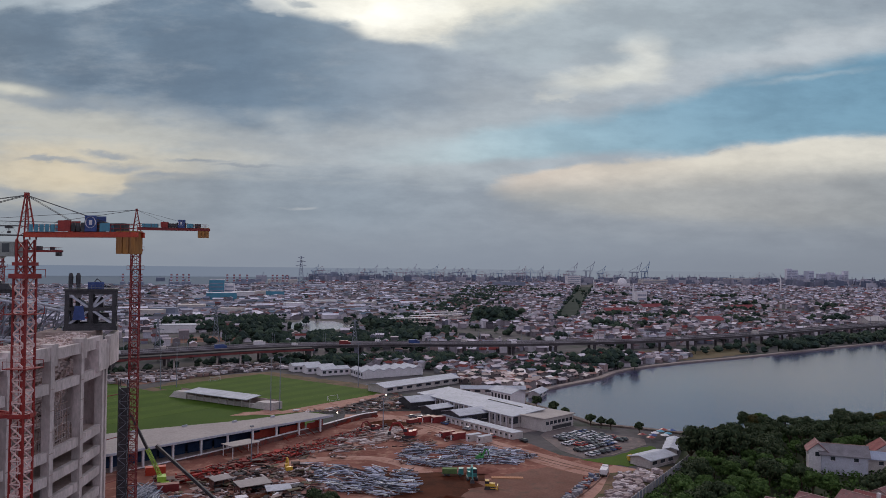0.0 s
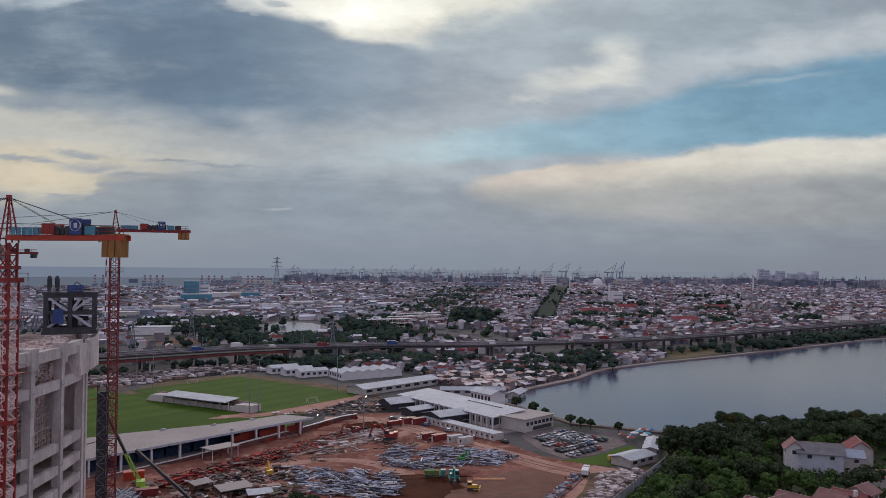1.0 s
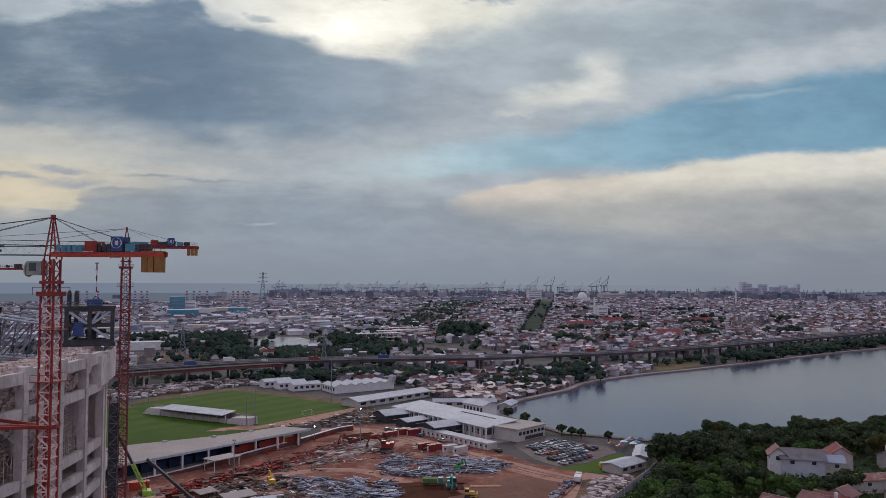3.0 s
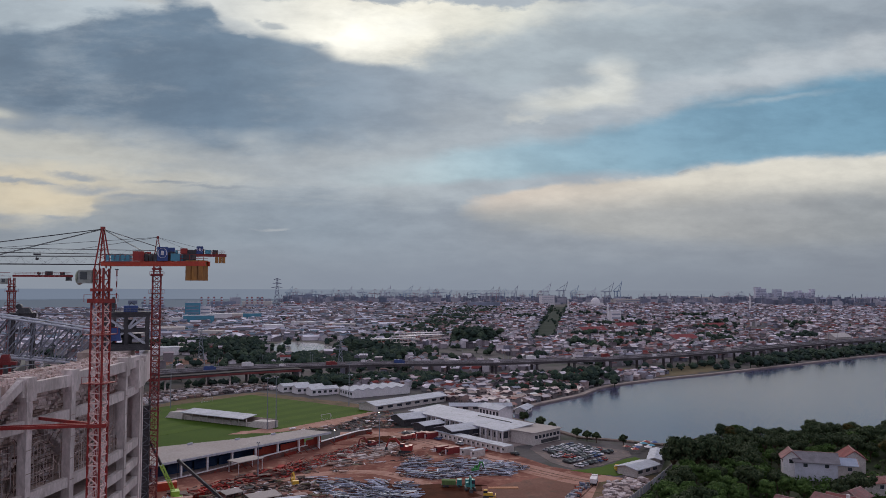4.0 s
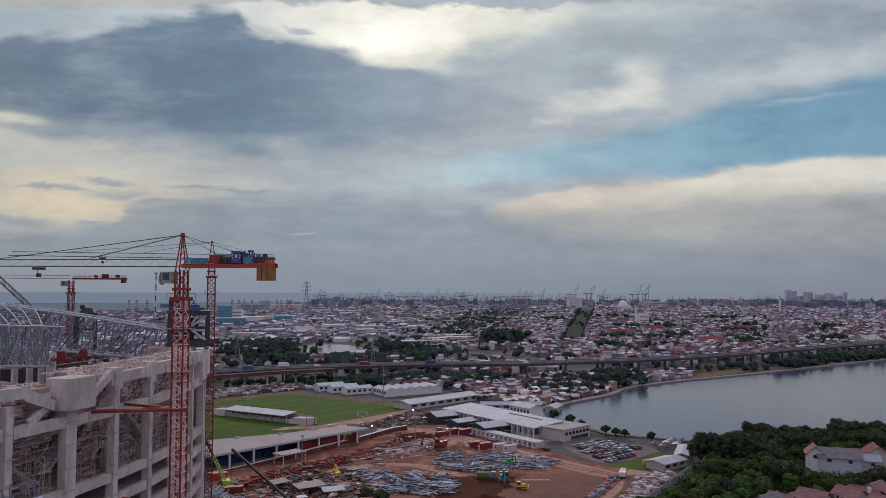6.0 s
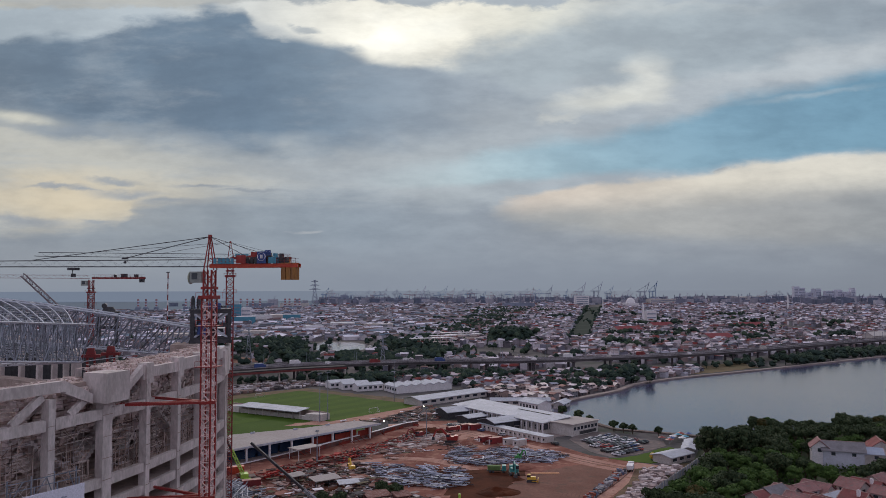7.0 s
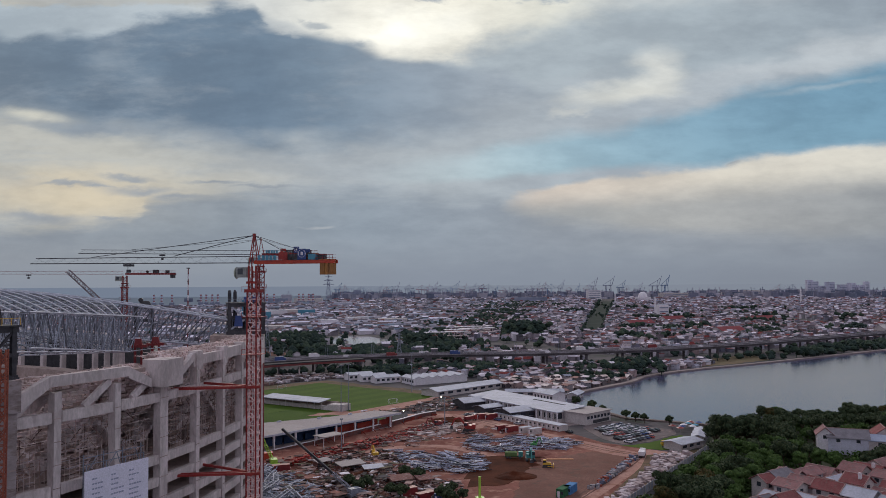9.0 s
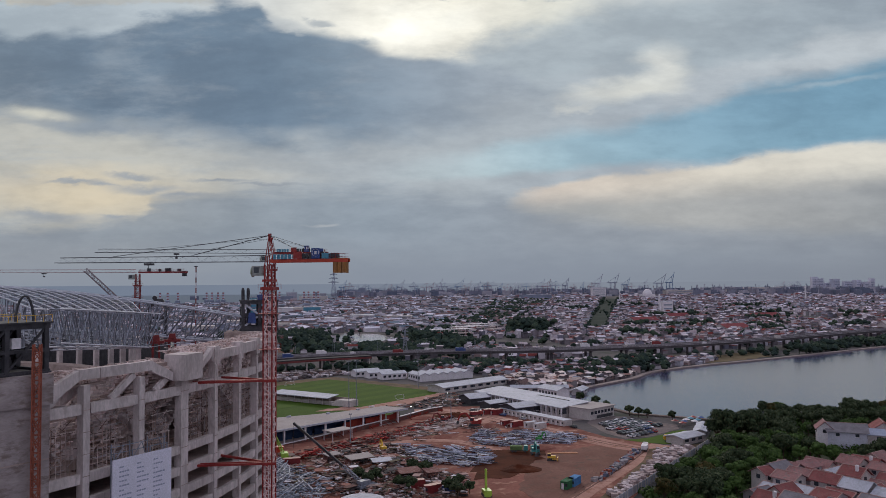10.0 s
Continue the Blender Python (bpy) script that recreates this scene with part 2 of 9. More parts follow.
# ---------------------------------------------------------------- materials
def mat(name, a, b, scale=0.4, fine=4.0, rough=0.85, metal=0.0, bump=0.3, vary=0.0, source="island", palette=None, stretch=None, dirt=None, warm=True, spread_by=1.0):
    """Two-scale mottled surface between colours a and b; palette: colours picked at random for each island or object, spread_by widening their range."""
    if warm:
        shift = lambda c: None if c is None else (c[0] * 1.05, c[1] * 0.935, c[2] * 1.08)
        a, b, dirt = shift(a), shift(b), shift(dirt)
        palette = [shift(c) for c in palette] if palette else None
    if palette and spread_by != 1.0:
        palette = [tuple(min(0.85, v * (sum(c) / 0.75) ** (spread_by - 1)) for v in c) for c in palette]
    m = bpy.data.materials.new(name)
    m.use_nodes = True
    nt = m.node_tree
    N, L = nt.nodes.new, nt.links.new
    bsdf = nt.nodes["Principled BSDF"]
    pos = N("ShaderNodeNewGeometry")
    p = pos.outputs["Position"]
    if stretch:
        mp = N("ShaderNodeMapping")
        mp.inputs["Scale"].default_value = stretch
        L(p, mp.inputs["Vector"])
        p = mp.outputs[0]

    def noise_tex(s, d):
        n = N("ShaderNodeTexNoise")
        n.inputs["Scale"].default_value, n.inputs["Detail"].default_value, n.inputs["Roughness"].default_value = s, d, 0.62
        L(p, n.inputs["Vector"])
        return n.outputs["Fac"]

    def ramp(f, stops, constant=False):
        r = N("ShaderNodeValToRGB")
        if constant:
            r.color_ramp.interpolation = "CONSTANT"
        while len(r.color_ramp.elements) < len(stops):
            r.color_ramp.elements.new(0.5)
        for e, (q, col) in zip(r.color_ramp.elements, stops):
            e.position, e.color = q, (*col, 1)
        L(f, r.inputs[0])
        return r.outputs[0]

    def mixed(kind, f, x, y):
        n = N("ShaderNodeMix")
        n.data_type, n.blend_type = "RGBA", kind
        for sck, v in ((n.inputs[0], f), (n.inputs[6], x), (n.inputs[7], y)):
            if isinstance(v, (int, float)):
                sck.default_value = v
            elif isinstance(v, tuple):
                sck.default_value = (*v, 1)
            else:
                L(v, sck)
        return n.outputs[2]

    big, small = noise_tex(scale, 5.0), noise_tex(fine, 4.0)
    rnd = pos.outputs["Random Per Island"]
    if source == "object":
        rnd = N("ShaderNodeObjectInfo").outputs["Random"]
    if palette:
        base = ramp(rnd, [(i / len(palette), c) for i, c in enumerate(palette)], True)
        shade = ramp(big, [(0.3, (0.72, 0.72, 0.72)), (0.7, (1.12, 1.12, 1.12))])
        col = mixed("MULTIPLY", 1.0, base, shade)
    else:
        col = ramp(big, [(0.32, a), (0.68, b)])
    col = mixed("MULTIPLY", 1.0, col, ramp(small, [(0.25, (0.8, 0.8, 0.8)), (0.75, (1.15, 1.15, 1.15))]))
    if dirt:
        streak = noise_tex(scale * 3.1, 7.0)
        mask = ramp(streak, [(0.52, (0, 0, 0)), (0.66, (1, 1, 1))])
        col = mixed("MIX", mask, col, dirt)
    if vary:
        v = ramp(rnd, [(0.0, (1 - vary,) * 3), (1.0, (1 + vary,) * 3)])
        col = mixed("MULTIPLY", 1.0, col, v)
    L(col, bsdf.inputs["Base Color"])
    bsdf.inputs["Roughness"].default_value, bsdf.inputs["Metallic"].default_value = rough, metal
    if rough > 0.75:
        bsdf.inputs["Specular IOR Level"].default_value = 0.12
    if bump:
        bn = N("ShaderNodeBump")
        bn.inputs["Strength"].default_value, bn.inputs["Distance"].default_value = bump, 0.15
        L(small, bn.inputs["Height"])
        L(bn.outputs[0], bsdf.inputs["Normal"])
    return m


CONCRETE = mat("raw_concrete", (0.45, 0.42, 0.375), (0.70, 0.655, 0.595), 0.2, 2.2, 0.9, bump=0.3, stretch=(1, 1, 0.4), dirt=(0.43, 0.39, 0.35))
CORE_CONCRETE = mat("board_marked_concrete", (0.27, 0.24, 0.22), (0.42, 0.385, 0.355), 0.16, 1.6, 0.92, bump=0.4, stretch=(0.6, 0.6, 1.6), dirt=(0.21, 0.175, 0.15))
# darker copy of the concrete, inner shade put in its colour; also pour joints
CONCRETE_DARK = mat("inner_shaded_concrete", (0.28, 0.23, 0.19), (0.46, 0.385, 0.325), 0.25, 2.5, 0.95)
DIRT = mat("red_soil", (0.145, 0.052, 0.037), (0.28, 0.128, 0.092), 0.055, 0.9, 0.97, bump=0.5, dirt=(0.36, 0.215, 0.15))
TRACK = mat("haul_road_soil", (0.33, 0.185, 0.135), (0.44, 0.275, 0.21), 0.07, 1.1, 0.97, bump=0.4, dirt=(0.24, 0.12, 0.075))
MUD = mat("dark_mud", (0.045, 0.011, 0.006), (0.10, 0.026, 0.013), 0.12, 1.2, 1.0, bump=0.2, warm=False)
BROWN_FIELD = mat("graded_soil", (0.15, 0.076, 0.055), (0.215, 0.118, 0.086), 0.07, 1.0, 0.97, bump=0.4, dirt=(0.13, 0.085, 0.062))
TURF = mat("pitch_turf", (0.054, 0.094, 0.010), (0.072, 0.116, 0.014), 0.05, 1.2, 0.95, bump=0.4, warm=False)
FADED_LINE = mat("worn_line_paint", (0.11, 0.15, 0.05), (0.16, 0.20, 0.08), 0.3, 2.0, 0.95)
TURF_DARK = mat("pitch_turf_dark_stripe", (0.043, 0.079, 0.009), (0.057, 0.096, 0.011), 0.05, 1.2, 0.95, bump=0.4, warm=False)
DRY = mat("dry_grass", (0.15, 0.115, 0.065), (0.12, 0.105, 0.055), 0.04, 0.8, 0.97)
EARTH = mat("city_ground", (0.055, 0.055, 0.058), (0.13, 0.12, 0.115), 0.012, 0.3, 0.97, bump=0.2, dirt=(0.045, 0.058, 0.042))
ASPHALT = mat("asphalt", (0.034, 0.034, 0.036), (0.058, 0.057, 0.057), 0.1, 2.0, 0.9)
PAVED = mat("paved_yard", (0.22, 0.185, 0.165), (0.30, 0.26, 0.235), 0.1, 1.5, 0.9)
ROOF_WHITE = mat("pale_metal_sheet", (0.375, 0.41, 0.45), (0.48, 0.515, 0.55), 0.12, 1.5, 0.75, bump=0.1, dirt=(0.31, 0.335, 0.355))
ROOF_BEIGE = mat("beige_roof_membrane", (0.33, 0.305, 0.275), (0.39, 0.365, 0.33), 0.08, 1.2, 0.8, bump=0.1)
WHITE = mat("white_paint", (0.62, 0.62, 0.60), (0.74, 0.74, 0.72), 0.3, 2.0, 0.7, bump=0.1)
CREAM = mat("cream_wall_panel", (0.46, 0.44, 0.40), (0.56, 0.54, 0.49), 0.25, 2.0, 0.8, bump=0.1, dirt=(0.40, 0.37, 0.33))
GREY_STEEL = mat("galvanised_steel", (0.15, 0.175, 0.20), (0.26, 0.29, 0.32), 0.8, 5.0, 0.6, metal=0.1, bump=0.0, vary=0.55)
DARK_STEEL = mat("dark_steel", (0.035, 0.036, 0.04), (0.08, 0.08, 0.085), 0.6, 4.0, 0.6, metal=0.4, bump=0.1)
RED = mat("crane_red_paint", (0.22, 0.015, 0.015), (0.32, 0.028, 0.022), 0.6, 4.0, 0.5, bump=0.05)
RED_DARK = mat("weathered_red_paint", (0.15, 0.014, 0.018), (0.24, 0.026, 0.028), 0.5, 4.0, 0.6, bump=0.05)
ORANGE = mat("crane_orange_paint", (0.40, 0.038, 0.018), (0.50, 0.058, 0.022), 0.5, 4.0, 0.5, bump=0.05)
BRACE = mat("pale_pink_bracing_paint", (0.66, 0.47, 0.42), (0.76, 0.60, 0.55), 0.7, 4.0, 0.6, bump=0.05)
BALLAST = mat("rusty_yellow_ballast", (0.40, 0.20, 0.06), (0.24, 0.13, 0.06), 0.9, 3.0, 0.8, stretch=(1.5, 1.5, 0.3))
GLASS = mat("dark_window_glass", (0.03, 0.035, 0.045), (0.05, 0.06, 0.07), 0.2, 1.0, 0.12, bump=0.0)
TEAL = mat("teal_cladding", (0.06, 0.23, 0.31), (0.085, 0.285, 0.37), 0.02, 0.3, 0.6, bump=0.0)
BLUE = mat("blue_paint", (0.025, 0.05, 0.17), (0.04, 0.08, 0.24), 0.5, 3.0, 0.6)
LIME = mat("lime_green_paint", (0.30, 0.50, 0.05), (0.36, 0.58, 0.07), 0.5, 3.0, 0.5)
YELLOW = mat("yellow_paint", (0.62, 0.38, 0.03), (0.7, 0.45, 0.05), 0.5, 3.0, 0.5)
BARK = mat("bark", (0.07, 0.05, 0.035), (0.12, 0.09, 0.065), 0.8, 5.0, 0.95)
LEAF = mat("leaves", None, None, 0.06, 0.8, 0.8, bump=0.0, palette=[(0.024, 0.038, 0.022), (0.036, 0.054, 0.028), (0.050, 0.068, 0.035), (0.066, 0.084, 0.044), (0.092, 0.104, 0.056)], warm=False)
LEAF_FRESH = mat("fresh_leaves", None, None, 0.06, 0.8, 0.8, bump=0.0, palette=[(0.042, 0.076, 0.022), (0.068, 0.112, 0.030), (0.096, 0.145, 0.044), (0.056, 0.095, 0.028)], warm=False)
LEAF_RUST = mat("rusty_leaves", None, None, 0.06, 0.8, 0.8, bump=0.0, palette=[(0.045, 0.055, 0.020), (0.085, 0.066, 0.024), (0.11, 0.070, 0.028), (0.065, 0.064, 0.022)], warm=False)
# far greens lean to blue, a little haze put into the palette
LEAF_FAR = mat("hazed_leaves", None, None, 0.02, 0.3, 0.9, bump=0.0, palette=[(0.027, 0.041, 0.036), (0.039, 0.057, 0.045), (0.055, 0.074, 0.053), (0.034, 0.050, 0.047)], warm=False)
ROOFS = mat("town_roofs", None, None, 0.05, 0.7, 1.0, bump=0.0, spread_by=1.3, palette=[
    (0.199, 0.0748, 0.0698), (0.384, 0.367, 0.384), (0.14, 0.124, 0.14), (0.269, 0.15, 0.14), (0.472, 0.455, 0.472), (0.0997, 0.0848, 0.0897), (0.594, 0.577, 0.586), (0.349, 0.306, 0.31),
    (0.25, 0.209, 0.214), (0.24, 0.0598, 0.0549), (0.25, 0.279, 0.297), (0.315, 0.279, 0.269), (0.0848, 0.0848, 0.0948), (0.437, 0.393, 0.393), (0.169, 0.105, 0.0997), (0.324, 0.332, 0.375), (0.524, 0.498, 0.498)])
WALLS = mat("town_walls", None, None, 0.05, 0.7, 0.9, bump=0.0, spread_by=1.3, palette=[
    (0.332, 0.308, 0.317), (0.239, 0.224, 0.229), (0.491, 0.475, 0.475), (0.169, 0.16, 0.169), (0.269, 0.278, 0.269), (0.396, 0.404, 0.436), (0.22, 0.229, 0.269), (0.586, 0.57, 0.57), (0.365, 0.286, 0.262)])
SHEDS = mat("warehouse_roofs", None, None, 0.02, 0.4, 1.0, bump=0.0, spread_by=1.3, palette=[
    (0.21, 0.21, 0.235), (0.38, 0.40, 0.445), (0.18, 0.13, 0.125), (0.26, 0.275, 0.31), (0.17, 0.195, 0.245), (0.56, 0.57, 0.60), (0.20, 0.15, 0.145), (0.11, 0.12, 0.14), (0.17, 0.24, 0.285), (0.33, 0.33, 0.355)])
TERRACOTTA = mat("terracotta_tiles", (0.19, 0.066, 0.062), (0.28, 0.11, 0.10), 0.35, 3.0, 0.9, bump=0.5, dirt=(0.20, 0.12, 0.10))
# far steel and towers: distance haze put into the base colours
HAZE_BLUE = mat("hazed_steelwork", (0.20, 0.235, 0.29), (0.25, 0.29, 0.345), 0.01, 0.1, 0.9, bump=0.0)
FAR_TOWERS = mat("hazed_high_rises", (0.46, 0.50, 0.55), (0.56, 0.59, 0.63), 0.01, 0.1, 0.9, bump=0.0)


def water_material(name, a, rough, scale, strength):
    m = bpy.data.materials.new(name)
    m.use_nodes = True
    nt = m.node_tree
    bsdf = nt.nodes["Principled BSDF"]
    bsdf.inputs["Base Color"].default_value = (*a, 1)
    bsdf.inputs["Roughness"].default_value = rough
    bsdf.inputs["IOR"].default_value = 1.33
    pos = nt.nodes.new("ShaderNodeNewGeometry")
    n = nt.nodes.new("ShaderNodeTexNoise")
    n.inputs["Scale"].default_value, n.inputs["Detail"].default_value = scale, 4.0
    b = nt.nodes.new("ShaderNodeBump")
    b.inputs["Strength"].default_value, b.inputs["Distance"].default_value = strength, 0.05
    nt.links.new(pos.outputs["Position"], n.inputs["Vector"])
    nt.links.new(n.outputs["Fac"], b.inputs["Height"])
    nt.links.new(b.outputs[0], bsdf.inputs["Normal"])
    return m


WATER = water_material("lake_water", (0.055, 0.05, 0.112), 0.16, 0.9, 0.42)
SEA = water_material("sea_water", (0.165, 0.195, 0.25), 1.0, 0.05, 0.1)
SEA.node_tree.nodes["Principled BSDF"].inputs["Specular IOR Level"].default_value = 0.05


def glow(name, colour, strength):
    m = bpy.data.materials.new(name)
    m.use_nodes = True
    b = m.node_tree.nodes["Principled BSDF"]
    b.inputs["Base Color"].default_value = (*colour, 1)
    b.inputs["Emission Color"].default_value = (*colour, 1)
    b.inputs["Emission Strength"].default_value = strength
    return m


LAMP = glow("floodlight_glow", (1.0, 0.9, 0.7), 6.0)
# backdrop emission: sea tone to the left, horizon haze to the right
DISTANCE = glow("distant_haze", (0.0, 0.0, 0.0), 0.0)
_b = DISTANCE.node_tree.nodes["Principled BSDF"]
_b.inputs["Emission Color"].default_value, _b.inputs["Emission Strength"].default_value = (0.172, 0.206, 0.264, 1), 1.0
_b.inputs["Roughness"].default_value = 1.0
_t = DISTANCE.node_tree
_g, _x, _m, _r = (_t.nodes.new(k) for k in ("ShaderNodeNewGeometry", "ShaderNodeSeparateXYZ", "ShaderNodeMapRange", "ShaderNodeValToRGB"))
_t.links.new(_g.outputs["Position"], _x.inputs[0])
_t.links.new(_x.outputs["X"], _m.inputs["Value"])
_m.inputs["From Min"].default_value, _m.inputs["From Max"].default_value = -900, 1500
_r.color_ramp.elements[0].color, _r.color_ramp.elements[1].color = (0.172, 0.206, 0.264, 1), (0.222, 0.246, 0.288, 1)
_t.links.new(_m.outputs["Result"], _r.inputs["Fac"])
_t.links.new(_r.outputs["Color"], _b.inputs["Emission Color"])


# ---------------------------------------------------------------- mesh helpers
class Mesh:
    """Collects vertices and faces of one part."""

    def __init__(self):
        self.v, self.f = [], []

    def add(self, verts, faces):
        n = len(self.v)
        self.v += [tuple(p) for p in verts]
        self.f += [tuple(i + n for i in f) for f in faces]
        return self

    def box(self, c, size, turn=0.0, taper=1.0):
        hx, hy, hz = size[0] / 2, size[1] / 2, size[2] / 2
        ca, sa = math.cos(radians(turn)), math.sin(radians(turn))
        vs = []
        for sz, k in ((-1, 1.0), (1, taper)):
            for sx, sy in ((-1, -1), (1, -1), (1, 1), (-1, 1)):
                px, py = sx * hx * k, sy * hy * k
                vs.append((c[0] + px * ca - py * sa, c[1] + px * sa + py * ca, c[2] + sz * hz))
        return self.add(vs, [(3, 2, 1, 0), (4, 5, 6, 7), (0, 1, 5, 4), (1, 2, 6, 5), (2, 3, 7, 6), (3, 0, 4, 7)])

    def beam(self, p, q, w, h=None):
        h = h or w
        p, q = Vector(p), Vector(q)
        d = q - p
        if d.length < 1e-6:
            return self
        d.normalize()
        up = Vector((0, 0, 1)) if abs(d.z) < 0.97 else Vector((0, 1, 0))
        s = d.cross(up).normalized()
        t = s.cross(d).normalized()
        s, t = s * (w / 2), t * (h / 2)
        vs = [a + b for a in (p, q) for b in (-s - t, s - t, s + t, -s + t)]
        return self.add(vs, [(0, 1, 2, 3), (7, 6, 5, 4), (0, 4, 5, 1), (1, 5, 6, 2), (2, 6, 7, 3), (3, 7, 4, 0)])

    def tube(self, p, q, r, n=8, r2=None):
        p, q = Vector(p), Vector(q)
        d = (q - p).normalized()
        up = Vector((0, 0, 1)) if abs(d.z) < 0.97 else Vector((0, 1, 0))
        s = d.cross(up).normalized()
        t = s.cross(d)
        r2 = r if r2 is None else r2
        vs = [p + (s * math.cos(a) + t * math.sin(a)) * r for a in (2 * math.pi * i / n for i in range(n))]
        vs += [q + (s * math.cos(a) + t * math.sin(a)) * r2 for a in (2 * math.pi * i / n for i in range(n))]
        fs = [(i, (i + 1) % n, n + (i + 1) % n, n + i) for i in range(n)]
        return self.add(vs, fs + [tuple(range(n - 1, -1, -1)), tuple(range(n, 2 * n))])

    def prism(self, poly, z0, z1):
        n = len(poly)
        vs = [(x, y, z0) for x, y in poly] + [(x, y, z1) for x, y in poly]
        area = sum(poly[i][0] * poly[(i + 1) % n][1] - poly[(i + 1) % n][0] * poly[i][1] for i in range(n))
        idx = list(range(n)) if area > 0 else list(range(n - 1, -1, -1))
        fs = [tuple(reversed(idx)), tuple(n + i for i in idx)]
        for a in range(n):
            i, j = idx[a], idx[(a + 1) % n]
            fs.append((i, j, n + j, n + i))
        return self.add(vs, fs)

    def ribbon(self, pts, half, z0, z1):
        """A strip of constant width along a line of (x, y) points, from z0 to z1."""
        left, right = [], []
        for i, p in enumerate(pts):
            a, b = pts[max(i - 1, 0)], pts[min(i + 1, len(pts) - 1)]
            dx, dy = b[0] - a[0], b[1] - a[1]
            k = math.hypot(dx, dy)
            left.append((p[0] - dy / k * half, p[1] + dx / k * half))
            right.append((p[0] + dy / k * half, p[1] - dx / k * half))
        for i in range(len(pts) - 1):
            self.prism([right[i], right[i + 1], left[i + 1], left[i]], z0, z1)
        return self

    def gable(self, c, lx, ly, eave, rise, turn=0.0, over=0.3, thick=0.18):
        """Pitched roof with its ridge along local x."""
        ca, sa = math.cos(radians(turn)), math.sin(radians(turn))
        hx, hy = lx / 2 + over, ly / 2 + over
        drop = rise * over / (ly / 2)

        def w(px, py, pz):
            return (c[0] + px * ca - py * sa, c[1] + px * sa + py * ca, c[2] + pz)
        prof = [(-hy, eave - drop), (0, eave + rise), (hy, eave - drop), (hy, eave - drop + thick), (0, eave + rise + thick), (-hy, eave - drop + thick)]
        vs = [w(sx * hx, py, pz) for sx in (-1, 1) for py, pz in prof]
        fs = [(i, (i + 1) % 6, 6 + (i + 1) % 6, 6 + i) for i in range(6)]
        fs += [(0, 5, 4, 1), (1, 4, 3, 2), (6, 7, 10, 11), (7, 8, 9, 10)]
        return self.add(vs, fs)

    def gable_wall(self, c, lx, ly, eave, rise, turn=0.0):
        ca, sa = math.cos(radians(turn)), math.sin(radians(turn))
        hx, hy = lx / 2, ly / 2

        def w(px, py, pz):
            return (c[0] + px * ca - py * sa, c[1] + px * sa + py * ca, c[2] + pz)
        prof = [(-hy, 0), (hy, 0), (hy, eave), (0, eave + rise), (-hy, eave)]
        vs = [w(sx * hx, py, pz) for sx in (-1, 1) for py, pz in prof]
        return self.add(vs, [(0, 5, 6, 1), (1, 6, 7, 2), (2, 7, 8, 3), (3, 8, 9, 4), (4, 9, 5, 0), (4, 3, 2, 1, 0), (5, 6, 7, 8, 9)])

    def data(self, name, material, smooth=False):
        me = bpy.data.meshes.new(name)
        me.from_pydata(self.v, [], self.f)
        me.materials.append(material)
        if smooth:
            me.polygons.foreach_set("use_smooth", [True] * len(me.polygons))
        me.update()
        return me


def part(name, m, material, parent, label="", smooth=False):
    """Links a Mesh as one object under a thing or a part; its vertices are in the thing's own space."""
    ob = new(name, m.data(name, material, smooth))
    if parent:
        ob.parent = parent
    return tagged(ob, label)


def thing(name, label, category, place=None, group="", kind=""):
    ob = new(name)
    if place:
        ob.matrix_basis = place
    ob.empty_display_size = 0.5
    return tagged(ob, label, category, group, kind)


def solid(name, m, material, label, category, kind="", group="", smooth=False):
    return tagged(new(name, m.data(name, material, smooth)), label, category, group, kind)


def inside(p, poly):
    x, y, hit = p[0], p[1], False
    j = len(poly) - 1
    for i in range(len(poly)):
        (xi, yi), (xj, yj) = poly[i], poly[j]
        if (yi > y) != (yj > y) and x < (xj - xi) * (y - yi) / (yj - yi) + xi:
            hit = not hit
        j = i
    return hit


rng = random.Random(7)


def smooth_line(pts, step=12.0):
    out = []
    for i in range(len(pts) - 1):
        p0, p1, p2, p3 = pts[max(i - 1, 0)], pts[i], pts[i + 1], pts[min(i + 2, len(pts) - 1)]
        n = max(2, int(math.dist(p1, p2) / step))
        for k in range(n):
            t = k / n
            out.append(tuple(0.5 * (2 * b + (c - a) * t + (2 * a - 5 * b + 4 * c - d) * t * t + (3 * b - a - 3 * c + d) * t ** 3) for a, b, c, d in zip(p0, p1, p2, p3)))
    out.append(pts[-1])
    return out


def offset(line, k):
    out = []
    for i, p in enumerate(line):
        a, b = line[max(i - 1, 0)], line[min(i + 1, len(line) - 1)]
        dx, dy = b[0] - a[0], b[1] - a[1]
        n = math.hypot(dx, dy)
        out.append((p[0] - dy / n * k, p[1] + dx / n * k))
    return out

# ---------------------------------------------------------------- ground, water, distance
LAKE = [(133, 424), (163, 449), (203, 479), (228, 508), (240, 518), (268, 535), (300, 551), (365, 577), (459, 619), (608, 688), (900, 800), (1100, 640),
        (900, 420), (620, 345), (420, 318), (300, 312), (215, 312), (171, 314), (158, 326), (141, 339), (134, 372), (126, 400)]
SITE = [(-75, 170), (-75, 300), (-40, 300), (-14, 322), (6, 340), (25, 362), (43, 388), (70, 384), (92, 330), (104, 285), (122, 262), (108, 228), (74, 187), (45, 150), (0, 140)]


